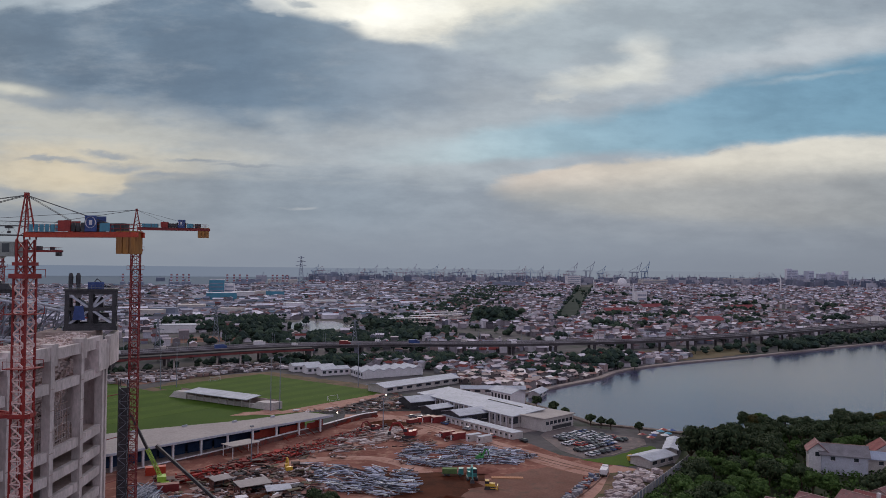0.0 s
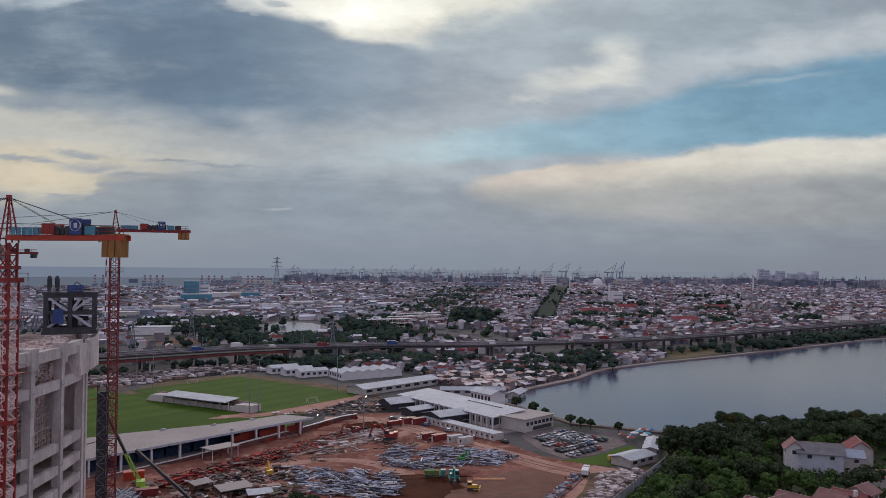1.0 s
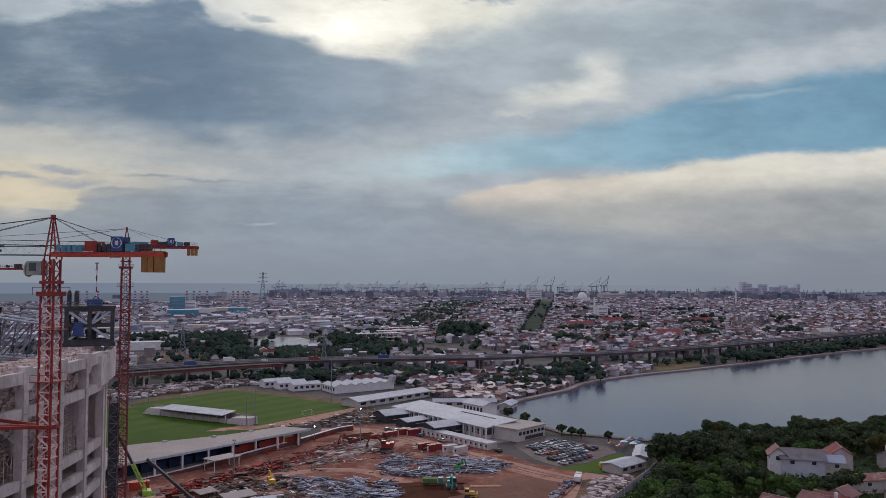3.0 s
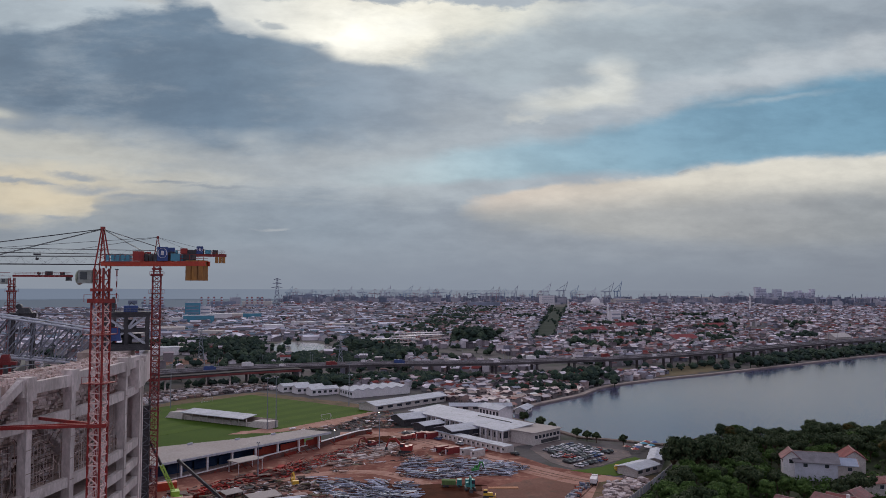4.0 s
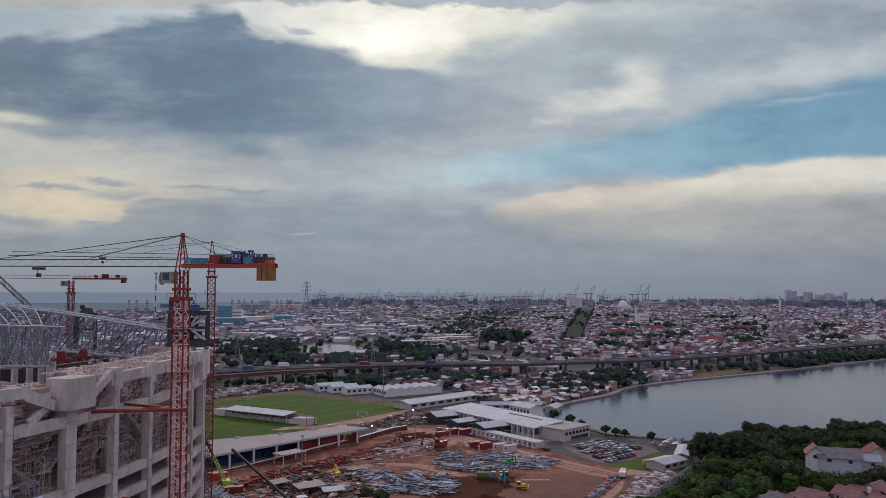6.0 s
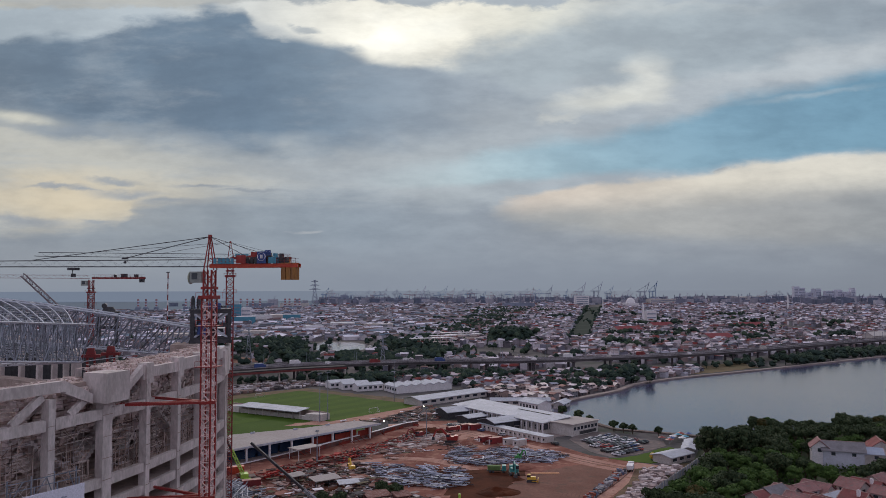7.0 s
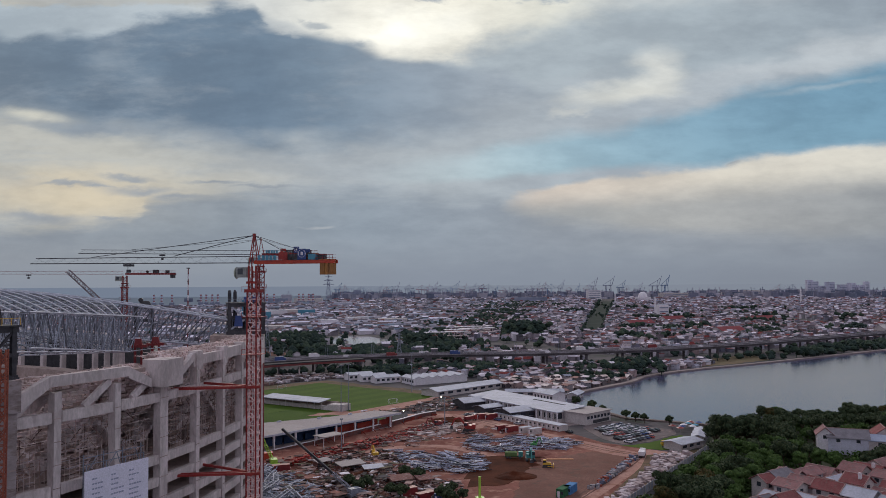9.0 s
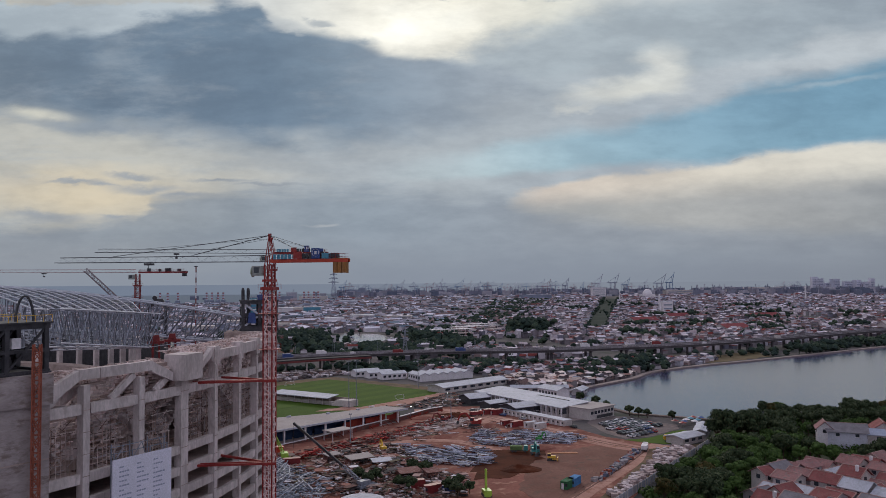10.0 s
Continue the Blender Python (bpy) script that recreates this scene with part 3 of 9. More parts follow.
def uneven(poly, amp):
    """The outline with its edges broken up, as soil and grass have them."""
    out = []
    for i in range(len(poly)):
        (xa, ya), (xb, yb) = poly[i], poly[(i + 1) % len(poly)]
        n = max(1, int(math.hypot(xb - xa, yb - ya) / (amp * 1.2)))
        for k in range(n):
            x, y = xa + (xb - xa) * k / n, ya + (yb - ya) * k / n
            out.append((x + amp * 1.6 * noise.noise((x * 0.21, y * 0.21, 1.0)), y + amp * 1.6 * noise.noise((x * 0.21, y * 0.21, 9.0))))
    return out


def sheet(name, poly, z, material, label, category, kind="structure", amp=0.0):
    if amp:
        poly = uneven(poly, amp)
    return solid(name, Mesh().prism(poly, z - 0.6, z), material, label, category, kind)


ground = Mesh()
ground.add([(-6000, -6000, 0), (6000, -6000, 0), (6000, 6000, 0), (-6000, 6000, 0)], [(0, 1, 2, 3)])
solid("ground", ground, EARTH, "grey-brown built-up ground of a flat coastal city", "ground", "structure")
sheet("lake", LAKE, 0.10, WATER, "calm grey lake reflecting the cloudy sky", "lake")
sheet("sea", [(-6000, 2750), (-350, 2750), (60, 3000), (500, 3650), (1100, 4300), (1800, 5600), (-6000, 5900)], 0.25, SEA, "flat grey-blue sea under haze", "sea")
POND = [(4, 970), (28, 1055), (70, 1030), (88, 950), (50, 868), (16, 890)]
sheet("pond", POND, 0.12, WATER, "pale pond among trees behind the viaduct", "pond")
sheet("construction_ground", SITE, 0.06, DIRT, "bare red-brown soil of a construction site", "soil")

# glowing backdrop ring, haze over the sea and the far coast painted in
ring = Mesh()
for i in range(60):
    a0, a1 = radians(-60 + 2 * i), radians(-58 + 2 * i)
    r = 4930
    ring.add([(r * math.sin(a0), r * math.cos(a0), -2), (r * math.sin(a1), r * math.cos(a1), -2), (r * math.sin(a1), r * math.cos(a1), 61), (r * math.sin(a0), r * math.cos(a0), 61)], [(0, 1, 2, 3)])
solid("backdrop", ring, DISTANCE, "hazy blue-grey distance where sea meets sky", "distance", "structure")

# lake embankment, a low concrete walk with a real edge
bank = Mesh()
bank.ribbon(LAKE[0:11], 2.2, -0.5, 1.1)
solid("lake_embankment", bank, PAVED, "pale concrete walkway along the lake edge", "embankment", "structure")
DRY_BANK = mat("sandy_bank", (0.13, 0.10, 0.085), (0.22, 0.18, 0.155), 0.1, 1.0, 0.95, dirt=(0.06, 0.065, 0.035))
shore = Mesh().ribbon(LAKE[14:] + LAKE[:1], 1.6, -0.5, 0.7)
solid("lake_shore", shore, DRY_BANK, "low sandy bank on the near side of the lake", "bank", "structure")

# ---------------------------------------------------------------- sports pitches
AX, AY = Vector((0.64, -0.77)), Vector((0.77, 0.64))   # along a pitch, across it
AX.normalize()
AY = Vector((-AX.y, AX.x))
PC = Vector((-8, 464))                                   # centre of the far pitch


def pitch(name, c, half_l, half_w, label):
    stripes = 14
    root = thing(name, label, "pitch", pose(c.x, c.y, 0), kind="structure", group="training pitches")
    for i in range(stripes):
        a, b = -half_l + 2 * half_l * i / stripes, -half_l + 2 * half_l * (i + 1) / stripes
        poly = [tuple(AX * s + AY * w) for s, w in ((a, -half_w), (b, -half_w), (b, half_w), (a, half_w))]
        part("turf_strip", Mesh().prism(poly, 0, 0.12), TURF if i % 2 else TURF_DARK, root)
    lines = Mesh()
    l, w = 52.5, min(34, half_w - 3)
    def seg(p, q):
        a, b = AX * p[0] + AY * p[1], AX * q[0] + AY * q[1]
        lines.beam((a.x, a.y, 0.125), (b.x, b.y, 0.125), 0.07, 0.03)
    for p, q in (((-l, -w), (l, -w)), ((-l, w), (l, w)), ((-l, -w), (-l, w)), ((l, -w), (l, w)), ((0, -w), (0, w))):
        seg(p, q)
    for sgn in (-1, 1):
        for p, q in (((l, -20), (l - 16.5, -20)), ((l - 16.5, -20), (l - 16.5, 20)), ((l - 16.5, 20), (l, 20))):
            seg((p[0] * sgn, p[1]), (q[0] * sgn, q[1]))
    for i in range(32):
        a, b = 2 * math.pi * i / 32, 2 * math.pi * (i + 1) / 32
        seg((9.15 * math.cos(a), 9.15 * math.sin(a)), (9.15 * math.cos(b), 9.15 * math.sin(b)))
    part("marking", lines, FADED_LINE, root, "faint worn pitch lines")
    return root


pitch("pitch_far", PC, 57, 39, "green striped football pitch behind the small stand")
pitch("pitch_near", PC - AY * 84 - AX * 38, 62, 36, "green football pitch between stand and long roof")


def goal(c, turn):
    g = thing("football_goal", "white football goal standing on green turf", "goal", pose(c.x, c.y, 0.12, 0, 0, turn), "football goals")
    for y in (-3.66, 3.66):
        part("post", Mesh().tube((0, y, 0), (0, y, 2.44), 0.09, 8), WHITE, g)
    part("crossbar", Mesh().tube((0, -3.75, 2.44), (0, 3.75, 2.44), 0.09, 8), WHITE, g)
    back = Mesh()
    for y in (-3.66, 3.66):
        back.tube((0, y, 2.44), (1.6, y, 0), 0.05, 6)
    back.tube((1.6, -3.66, 0.05), (1.6, 3.66, 0.05), 0.05, 6)
    part("net_frame", back, WHITE, g)


heading = math.degrees(math.atan2(AX.y, AX.x))
goal(PC + AX * 52.5, heading)
goal(PC - AX * 52.5, heading + 180)


# small stand between the pitches
def small_stand():
    c = Vector((-31.3, 424))
    d = Vector((0.735, -0.678)).normalized()
    turn = math.degrees(math.atan2(d.y, d.x))
    s = thing("small_grandstand", "low white grandstand with flat roof between two pitches", "grandstand", pose(c.x, c.y, 0, 0, 0, turn))
    base = Mesh()
    for i in range(4):
        base.box((0, 2.2 - 1.4 * i, 0.35 + 0.25 * i), (72, 1.4, 0.7 + 0.5 * i))
    part("seating_step", base, CREAM, s)
    roof = Mesh()
    roof.add([(-24, -6, 4.2), (22, -6, 4.2), (22, 4.5, 5.2), (-24, 4.5, 5.2), (-24, -6, 4.5), (22, -6, 4.5), (22, 4.5, 5.5), (-24, 4.5, 5.5)],
             [(3, 2, 1, 0), (4, 5, 6, 7), (0, 1, 5, 4), (1, 2, 6, 5), (2, 3, 7, 6), (3, 0, 4, 7)])
    part("roof", roof, ROOF_WHITE, s, "pale flat sheet roof")
    part("back_wall", Mesh().box((-1, 4.0, 2.4), (72, 0.3, 3.6)), CONCRETE_DARK, s)
    for i in range(9):
        part("post", Mesh().box((-23 + 5.6 * i, -3.2, 2.2), (0.35, 0.35, 4.4)), CONCRETE, s)
    for x0, x1 in ((-38, -25), (23, 37)):
        wing = Mesh()
        wing.add([(x0, -3.5, 0.2), (x1, -3.5, 0.2), (x1, 4.2, 0.2), (x0, 4.2, 0.2), (x0 + 3, -2.8, 3.4), (x1, -2.8, 3.8), (x1, 4.2, 3.8), (x0 + 3, 4.2, 3.4)],
                 [(3, 2, 1, 0), (4, 5, 6, 7), (0, 1, 5, 4), (1, 2, 6, 5), (2, 3, 7, 6), (3, 0, 4, 7)])
        part("end_block", wing, CREAM, s, "cream wedge-shaped end block")


small_stand()


# long roofed building beside the near pitch
RED_CLOTH = mat("red_sheeting", (0.17, 0.028, 0.022), (0.26, 0.05, 0.032), 0.25, 1.2, 0.9)
NAVY = mat("navy_sheeting", (0.018, 0.035, 0.075), (0.035, 0.065, 0.12), 0.2, 1.2, 0.9)


def long_hall():
    d = Vector((0.802, 0.597)).normalized()
    turn = math.degrees(math.atan2(d.y, d.x))
    h = thing("long_roofed_stand", "long open-sided building under a beige flat roof beside the pitch", "building", pose(-41.3, 300, 0, 0, 0, turn))
    x0, x1 = -50, 77
    edge = [(x0, 0), (x1, 0), (69, 10), (40, 12), (0, 20.5), (x0, 27)]
    n = len(edge)
    roof = Mesh().add([(x, y, 6.1 + 0.1 * y) for x, y in edge] + [(x, y, 6.7 + 0.1 * y) for x, y in edge],
                      [tuple(range(n - 1, -1, -1)), tuple(range(n, 2 * n))] + [(i, (i + 1) % n, n + (i + 1) % n, n + i) for i in range(n)])
    part("roof", roof, ROOF_BEIGE, h, "beige roof membrane with a pale edge")
    part("fascia", Mesh().box(((x0 + x1) / 2, -0.12, 6.35), (x1 - x0, 0.18, 0.9)), ROOF_WHITE, h)
    part("back_wall", Mesh().box((8, 9.2, 3.4), (116, 0.4, 6.8)), NAVY, h, "dark blue wall in the shade")
    part("floor_slab", Mesh().box((10, 5.5, 0.2), (120, 9, 0.4)), PAVED, h)
    x = x0 + 3.2
    while x < x1 - 2:
        part("column", Mesh().box((x, 0.7, 3.05), (0.75, 0.75, 6.1)), WHITE, h)
        part("rafter", Mesh().beam((x, 0.5, 5.9), (x, 9.0, 6.8), 0.4, 0.5), GREY_STEEL, h)
        x += 11.7
    # red sheeting between the columns at the far end, blue screens at the near one
    for k in range(8):
        part("sheet", Mesh().box((37 + 4.8 * k, 1.7 + 0.5 * (k % 3), 3.2 + 0.3 * (k % 2)), (4.4, 0.15, 2.6 + (k * 7 % 3) * 0.5)), RED_CLOTH, h, "red sheeting between columns")
    for k in range(7):
        part("screen", Mesh().box((-44 + 11.7 * k, 6.0, 2.0), (10.6, 0.2, 3.4)), NAVY, h, "dark blue screen in the shade")
    for k, x in enumerate((-28, -6, 14, 34, 52)):
        y = 24 if x < -10 else 19.5 if x < 0 else 16.5 if x < 20 else 12 if x < 45 else 10.5
        part("roof_lamp_box", Mesh().box((x, y, 6.9 + 0.1 * y), (2.2, 0.6, 0.8)), ROOF_WHITE, h)
    return h


long_hall()

# low white-topped retaining wall and red hoarding along the site edge
WALL_LINE = [(-57, 284.5, 0.6), (-42, 297.2, 0.6), (-31.5, 303, 1.4), (-22, 309.4, 2.0), (-11, 319.6, 2.3), (-4.5, 326.4, 2.3), (3.5, 334.6, 2.3), (12, 343), (20, 351.5), (29, 362), (36, 369.5), (43.5, 374)]
WALL_LINE = [p if len(p) == 3 else (*p, 2.3) for p in WALL_LINE]
rw = thing("site_retaining_wall", "low curved wall with a white coping and red sheeting below", "wall", kind="structure")
wl = smooth_line(WALL_LINE, 3)
wl_out = offset([p[:2] for p in wl], -0.9)
STAINED = mat("stained_wall", (0.085, 0.05, 0.045), (0.17, 0.10, 0.082), 0.2, dirt=(0.20, 0.045, 0.035))
ww = random.Random(4)
for i in range(len(wl) - 1):
    (xa, ya, h), (xb, yb, _h) = wl[i], wl[i + 1]
    f = i / (len(wl) - 1)
    part("coping", Mesh().beam((xa, ya, h), (xb, yb, _h), 0.5 if f < 0.34 else 1.0, 0.3), WHITE, rw, "white coping")
    part("wall", Mesh().beam((xa, ya, h / 2 - 0.12), (xb, yb, h / 2 - 0.12), 0.6, h - 0.25), STAINED, rw)
    (xa, ya), (xb, yb) = wl_out[i], wl_out[i + 1]
    if ww.random() < 0.3 and h > 1.5:
        t = ww.uniform(0.3, 0.75) * h
        part("sheeting", Mesh().beam((xa, ya, t / 2), (xb, yb, t / 2 + ww.uniform(-0.3, 0.5)), 0.12, t), RED_CLOTH, rw, "dull red sheeting")
    if ww.random() < 0.4 and h > 1.5:
        part("strut", Mesh().beam((xa, ya, h - 0.6), (xa + 2.2, ya - 2.0, 0.1), 0.25), RED_CLOTH, rw, "red steel raking strut")



# ---------------------------------------------------------------- viaduct
VIA = [(-420, 425), (-250, 500), (-97, 573), (-30, 603), (9, 612), (90, 619), (170, 611), (235, 617), (320, 631), (427, 669), (570, 735), (693, 787), (900, 870), (1300, 990)]


VIA_LINE = smooth_line(VIA)


# dark concrete of parapets, girder and piers: under-deck shade in the colour
DARK_EDGE = mat("shaded_edge_concrete", (0.085, 0.08, 0.08), (0.15, 0.14, 0.14), 0.1, 1.0, 0.9)
PALE_EDGE = mat("pale_parapet_concrete", (0.30, 0.29, 0.29), (0.40, 0.39, 0.39), 0.1, 1.0, 0.9)


def viaduct(off, z, tint, label):
    v = thing("viaduct", label, "viaduct", kind="structure", group="elevated roads")
    line = offset(VIA_LINE, off)
    part("deck", Mesh().ribbon(line, 4.2, z - 0.5, z), ASPHALT, v)
    part("girder", Mesh().ribbon(line, 3.6, z - 1.8, z - 0.5), tint, v, "long box girder under the deck")
    for s in (-4.2, 4.2):
        part("parapet", Mesh().ribbon(offset(line, s), 0.16, z - 0.3, z + 0.5), DARK_EDGE, v)
        part("handrail", Mesh().ribbon(offset(line, s), 0.2, z + 0.5, z + 0.85), PALE_EDGE, v, "pale top rail")
    for i in range(0, len(line), 3):
        x, y = line[i]
        turn = math.degrees(math.atan2(line[min(i + 1, len(line) - 1)][1] - y, line[min(i + 1, len(line) - 1)][0] - x)) if i < len(line) - 1 else 0
        pier = Mesh().box((x, y, (z - 2.0) / 2), (1.8, 1.8, z - 2.0))
        pier.box((x, y, z - 2.1), (2.0, 6.8, 0.8), turn)
        part("pier", pier, DARK_EDGE, v)
    for i in range(1, len(line), 3):
        part("lamp_post", Mesh().beam((*offset(line, 4.2)[i], z), (*offset(line, 4.2)[i], z + 9), 0.22).beam((*offset(line, 4.2)[i], z + 9), (*line[i], z + 9.4), 0.18), GREY_STEEL, v)
    return v


viaduct(-4.7, 11.0, DARK_EDGE, "grey concrete elevated road with pale parapets")
# dark steel tint puts shade into the second girder
viaduct(4.7, 11.5, DARK_STEEL, "second grey concrete elevated carriageway running beside")


def road_vehicle(i, off, long, paint):
    x, y = offset(VIA_LINE, off)[i]
    x2, y2 = offset(VIA_LINE, off)[i + 1]
    k = thing("lorry" if long else "van", "boxy lorry driving on the elevated road" if long else "pale van driving on the elevated road", "lorry" if long else "van",
              pose(x, y, 11.05 if off < 0 else 11.55, 0, 0, math.degrees(math.atan2(y2 - y, x2 - x))), "road vehicles")
    l, h = (9.0, 3.0) if long else (4.6, 1.7)
    part("body", Mesh().box((-0.6, 0, 0.6 + h / 2), (l * 0.8, 2.3 if long else 1.8, h), 0, 0.96), paint, k)
    cab = part("cab", Mesh().box((l * 0.43, 0, 0.5 + h * 0.35), (l * 0.18, 2.2 if long else 1.7, h * 0.75), 0, 0.9), paint, k)
    part("windscreen", Mesh().box((l * 0.47, 0, 0.5 + h * 0.5), (l * 0.12, 1.9 if long else 1.5, h * 0.3)), GLASS, cab)
    for q in (-0.3, 0.36):
        for w in (-0.8, 0.8):
            part("wheel", Mesh().tube((l * q, w - 0.15, 0.45), (l * q, w + 0.15, 0.45), 0.45, 10), DARK_STEEL, k)


for i, off, long, paint in ((14, -3.1, False, WHITE), (18, -6.3, True, RED_DARK), (22, 3.1, False, WHITE), (27, -3.1, True, WHITE), (30, 6.3, False, CREAM), (33, -6.3, True, BLUE), (36, 3.1, True, WHITE), (38, -3.1, False, WHITE), (41, -6.3, True, RED_DARK),
                            (43, 6.3, False, WHITE), (45, -3.1, True, BLUE), (48, 3.1, False, CREAM), (51, -6.3, False, WHITE), (54, 6.3, True, WHITE), (57, -3.1, False, CREAM), (60, 3.1, True, RED_DARK), (64, -6.3, False, WHITE), (68, 6.3, False, WHITE), (73, -3.1, True, CREAM)):
    road_vehicle(i, off, long, paint)
DULL_RED = mat("dull_red_girder_paint", (0.13, 0.04, 0.038), (0.19, 0.065, 0.06), 0.1, 1.0, 0.9)
ramp = thing("ramp_road", "elevated ramp with a dull red girder beside the viaduct", "viaduct", kind="structure")
RAMP = offset(smooth_line([(-420, 400), (-250, 474), (-97, 546), (-55, 566), (-20, 582), (20, 594)]), -6)
part("deck", Mesh().ribbon(RAMP, 4.5, 11.2, 11.9), ASPHALT, ramp)
part("girder", Mesh().ribbon(RAMP, 4.6, 9.7, 11.2), DULL_RED, ramp, "dull red girder")
for i in range(2, len(RAMP), 4):
    part("pier", Mesh().box((*RAMP[i], 4.5), (1.2, 1.2, 9.0)), CONCRETE, ramp)


# ---------------------------------------------------------------- stadium under construction
SC, SR = Vector((-207, 190)), 165.0
stadium = thing("stadium", "unfinished grey concrete stadium bowl with open storeys and scaffolding", "stadium", pose(SC.x, SC.y, 0))


def polar(r, a, z):
    return (r * math.cos(radians(a)), -r * math.sin(radians(a)), z)


def arc_block(m, r0, r1, a0, a1, z0, z1, z0b=None, z1b=None):
    """A block between two radii and two angles; its ends may differ in height."""
    z0b, z1b = z0 if z0b is None else z0b, z1 if z1b is None else z1b
    vs = [polar(r0, a0, z0), polar(r1, a0, z0), polar(r1, a1, z0b), polar(r0, a1, z0b), polar(r0, a0, z1), polar(r1, a0, z1), polar(r1, a1, z1b), polar(r0, a1, z1b)]
    return m.add(vs, [(0, 1, 2, 3), (7, 6, 5, 4), (0, 4, 5, 1), (1, 5, 6, 2), (2, 6, 7, 3), (3, 7, 4, 0)])


COLS = [3.75, 8.3, 12.8, 17.4, 22.0, 26.5, 31.2, 35.9, 40.4, 44.8, 49.2, 53.6, 58, 62.6]
LEVELS = [6.1, 10.6, 15.1, 19.6, 24.1, 28.6, 33.1, 37.6]
BEAM_H = 1.8


def build_stadium():
    for a in COLS:
        wide = 0.72 if abs(a - 26.5) > 0.1 else 1.3
        m = Mesh()
        w = wide / SR * 57.3
        arc_block(m, SR - 1.4, SR + 0.25, a - w, a + w, 0, 53.6)
        col = part("column", m, CONCRETE, stadium)
        for z in range(5, 53, 4):
            if 6 < a < 37:
                part("pour_joint", arc_block(Mesh(), SR + 0.24, SR + 0.29, a - w * 1.01, a + w * 1.01, z, z + 0.13), CONCRETE_DARK, col)
        # raking frame behind each column
        k = Mesh()
        k.beam(polar(SR - 3, a, 53), polar(SR - 34, a, 30), 0.9, 2.0)
        k.beam(polar(SR - 15, a, 0), polar(SR - 15, a, 43), 1.2)
        part("raker", k, CONCRETE, stadium)
    for i in range(len(COLS) - 1):
        a0, a1 = COLS[i], COLS[i + 1]
        for z in LEVELS:
            part("ring_beam", arc_block(Mesh(), SR - 1.0, SR + 0.05, a0 + 0.36, a1 - 0.36, z - BEAM_H, z), CONCRETE, stadium)
        part("top_beam", arc_block(Mesh(), SR - 1.0, SR + 0.1, a0 + 0.36, a1 - 0.36, 48.3, 50.2), CONCRETE, stadium)
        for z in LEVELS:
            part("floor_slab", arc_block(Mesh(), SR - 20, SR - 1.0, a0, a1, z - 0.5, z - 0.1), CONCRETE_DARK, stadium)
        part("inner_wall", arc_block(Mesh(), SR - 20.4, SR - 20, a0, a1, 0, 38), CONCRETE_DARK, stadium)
        # upper tier, stepped rows running down into the bowl
        if a0 > 27:
            continue
        rows = 22
        for r in range(rows):
            tier = Mesh()
            rr = SR - 2.2 - 1.5 * r
            zz = 55.4 - 1.12 * r
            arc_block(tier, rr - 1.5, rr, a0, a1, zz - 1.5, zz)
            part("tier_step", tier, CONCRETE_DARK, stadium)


build_stadium()

# rim parapet, higher on the east side, with a block and sloping struts where the heights change
for i in range(len(COLS) - 1):
    a0, a1 = COLS[i], COLS[i + 1]
    m = Mesh()
    if a0 < 21:
        arc_block(m, SR - 0.9, SR + 0.3, a0 + 0.42, a1 - 0.42, 54.5, 57.0 - 0.4 * (i % 2))
    elif a0 < 26:
        arc_block(m, SR - 0.9, SR + 0.3, a0 + 0.1, a0 + 0.7, 54.2, 57.2)
        arc_block(m, SR - 0.9, SR + 0.2, a0 + 0.7, a0 + 2.9, 55.4, 57.2, 51.6, 53.0)
    elif a0 < 31:
        arc_block(m, SR - 0.9, SR + 0.2, a0 + 1.4, a1 - 1.0, 51.6, 53.4, 54.2, 56.4)
    elif a0 < 40:
        if a0 < 35:
            arc_block(m, SR - 0.9, SR + 0.25, a0 - 1.0, a1 - 1.05, 54.6, 56.5)
        else:
            arc_block(m, SR - 0.9, SR + 0.25, a0 - 1.0, 36.5, 54.6, 56.5)
            arc_block(m, SR - 0.9, SR + 0.2, 36.5, 38.75, 54.4, 56.4, 50.6, 53.6)
    else:
        arc_block(m, SR - 0.9, SR + 0.25, a0, a1, 53.0, 56.4)
    part("parapet", m, CONCRETE, stadium)
part("rim_block", arc_block(Mesh(), SR - 3.0, SR + 2.3, 25.3, 27.5, 51.5, 57.0), CONCRETE, stadium, "large plain concrete block on the rim")
for a in (8.3, 12.8, 17.4, 22.0):
    part("column_head", arc_block(Mesh(), SR - 1.6, SR + 0.55, a - 0.45, a + 0.45, 53.4, 57.5), CONCRETE, stadium)
part("end_pier", arc_block(Mesh(), SR - 4.5, SR + 0.8, 3.1, 5.6, 49.6, 55.0, 49.6, 56.2), CONCRETE, stadium, "tall pale concrete block closing the rim")
part("end_pier_cap", arc_block(Mesh(), SR - 4.9, SR + 0.3, 3.0, 4.2, 55.0, 55.9), CONCRETE, stadium)
part("end_column", arc_block(Mesh(), SR - 2.2, SR + 0.3, 2.7, 3.1, 0, 49.6), CONCRETE, stadium)
part("end_wall", arc_block(Mesh(), SR - 22, SR - 2.2, 2.5, 2.8, 0, 50.5), CONCRETE, stadium)
part("corner_block", arc_block(Mesh(), SR - 15, SR - 3.6, -1.8, 2.5, 48.6, 57.3), CONCRETE_DARK, stadium, "plain concrete block under the jacking frame")
part("corner_panel", arc_block(Mesh(), SR - 1.2, SR + 0.1, -1.8, 1.6, 49.5, 56.8, 49.5, 56.2), CONCRETE, stadium)
part("corner_sill", arc_block(Mesh(), SR - 3.6, SR - 1.2, -1.8, 2.5, 48.8, 50.0), CONCRETE_DARK, stadium)
part("corner_core", arc_block(Mesh(), SR - 15, SR - 6, -1.6, 2.4, 0, 48.6), CONCRETE, stadium)
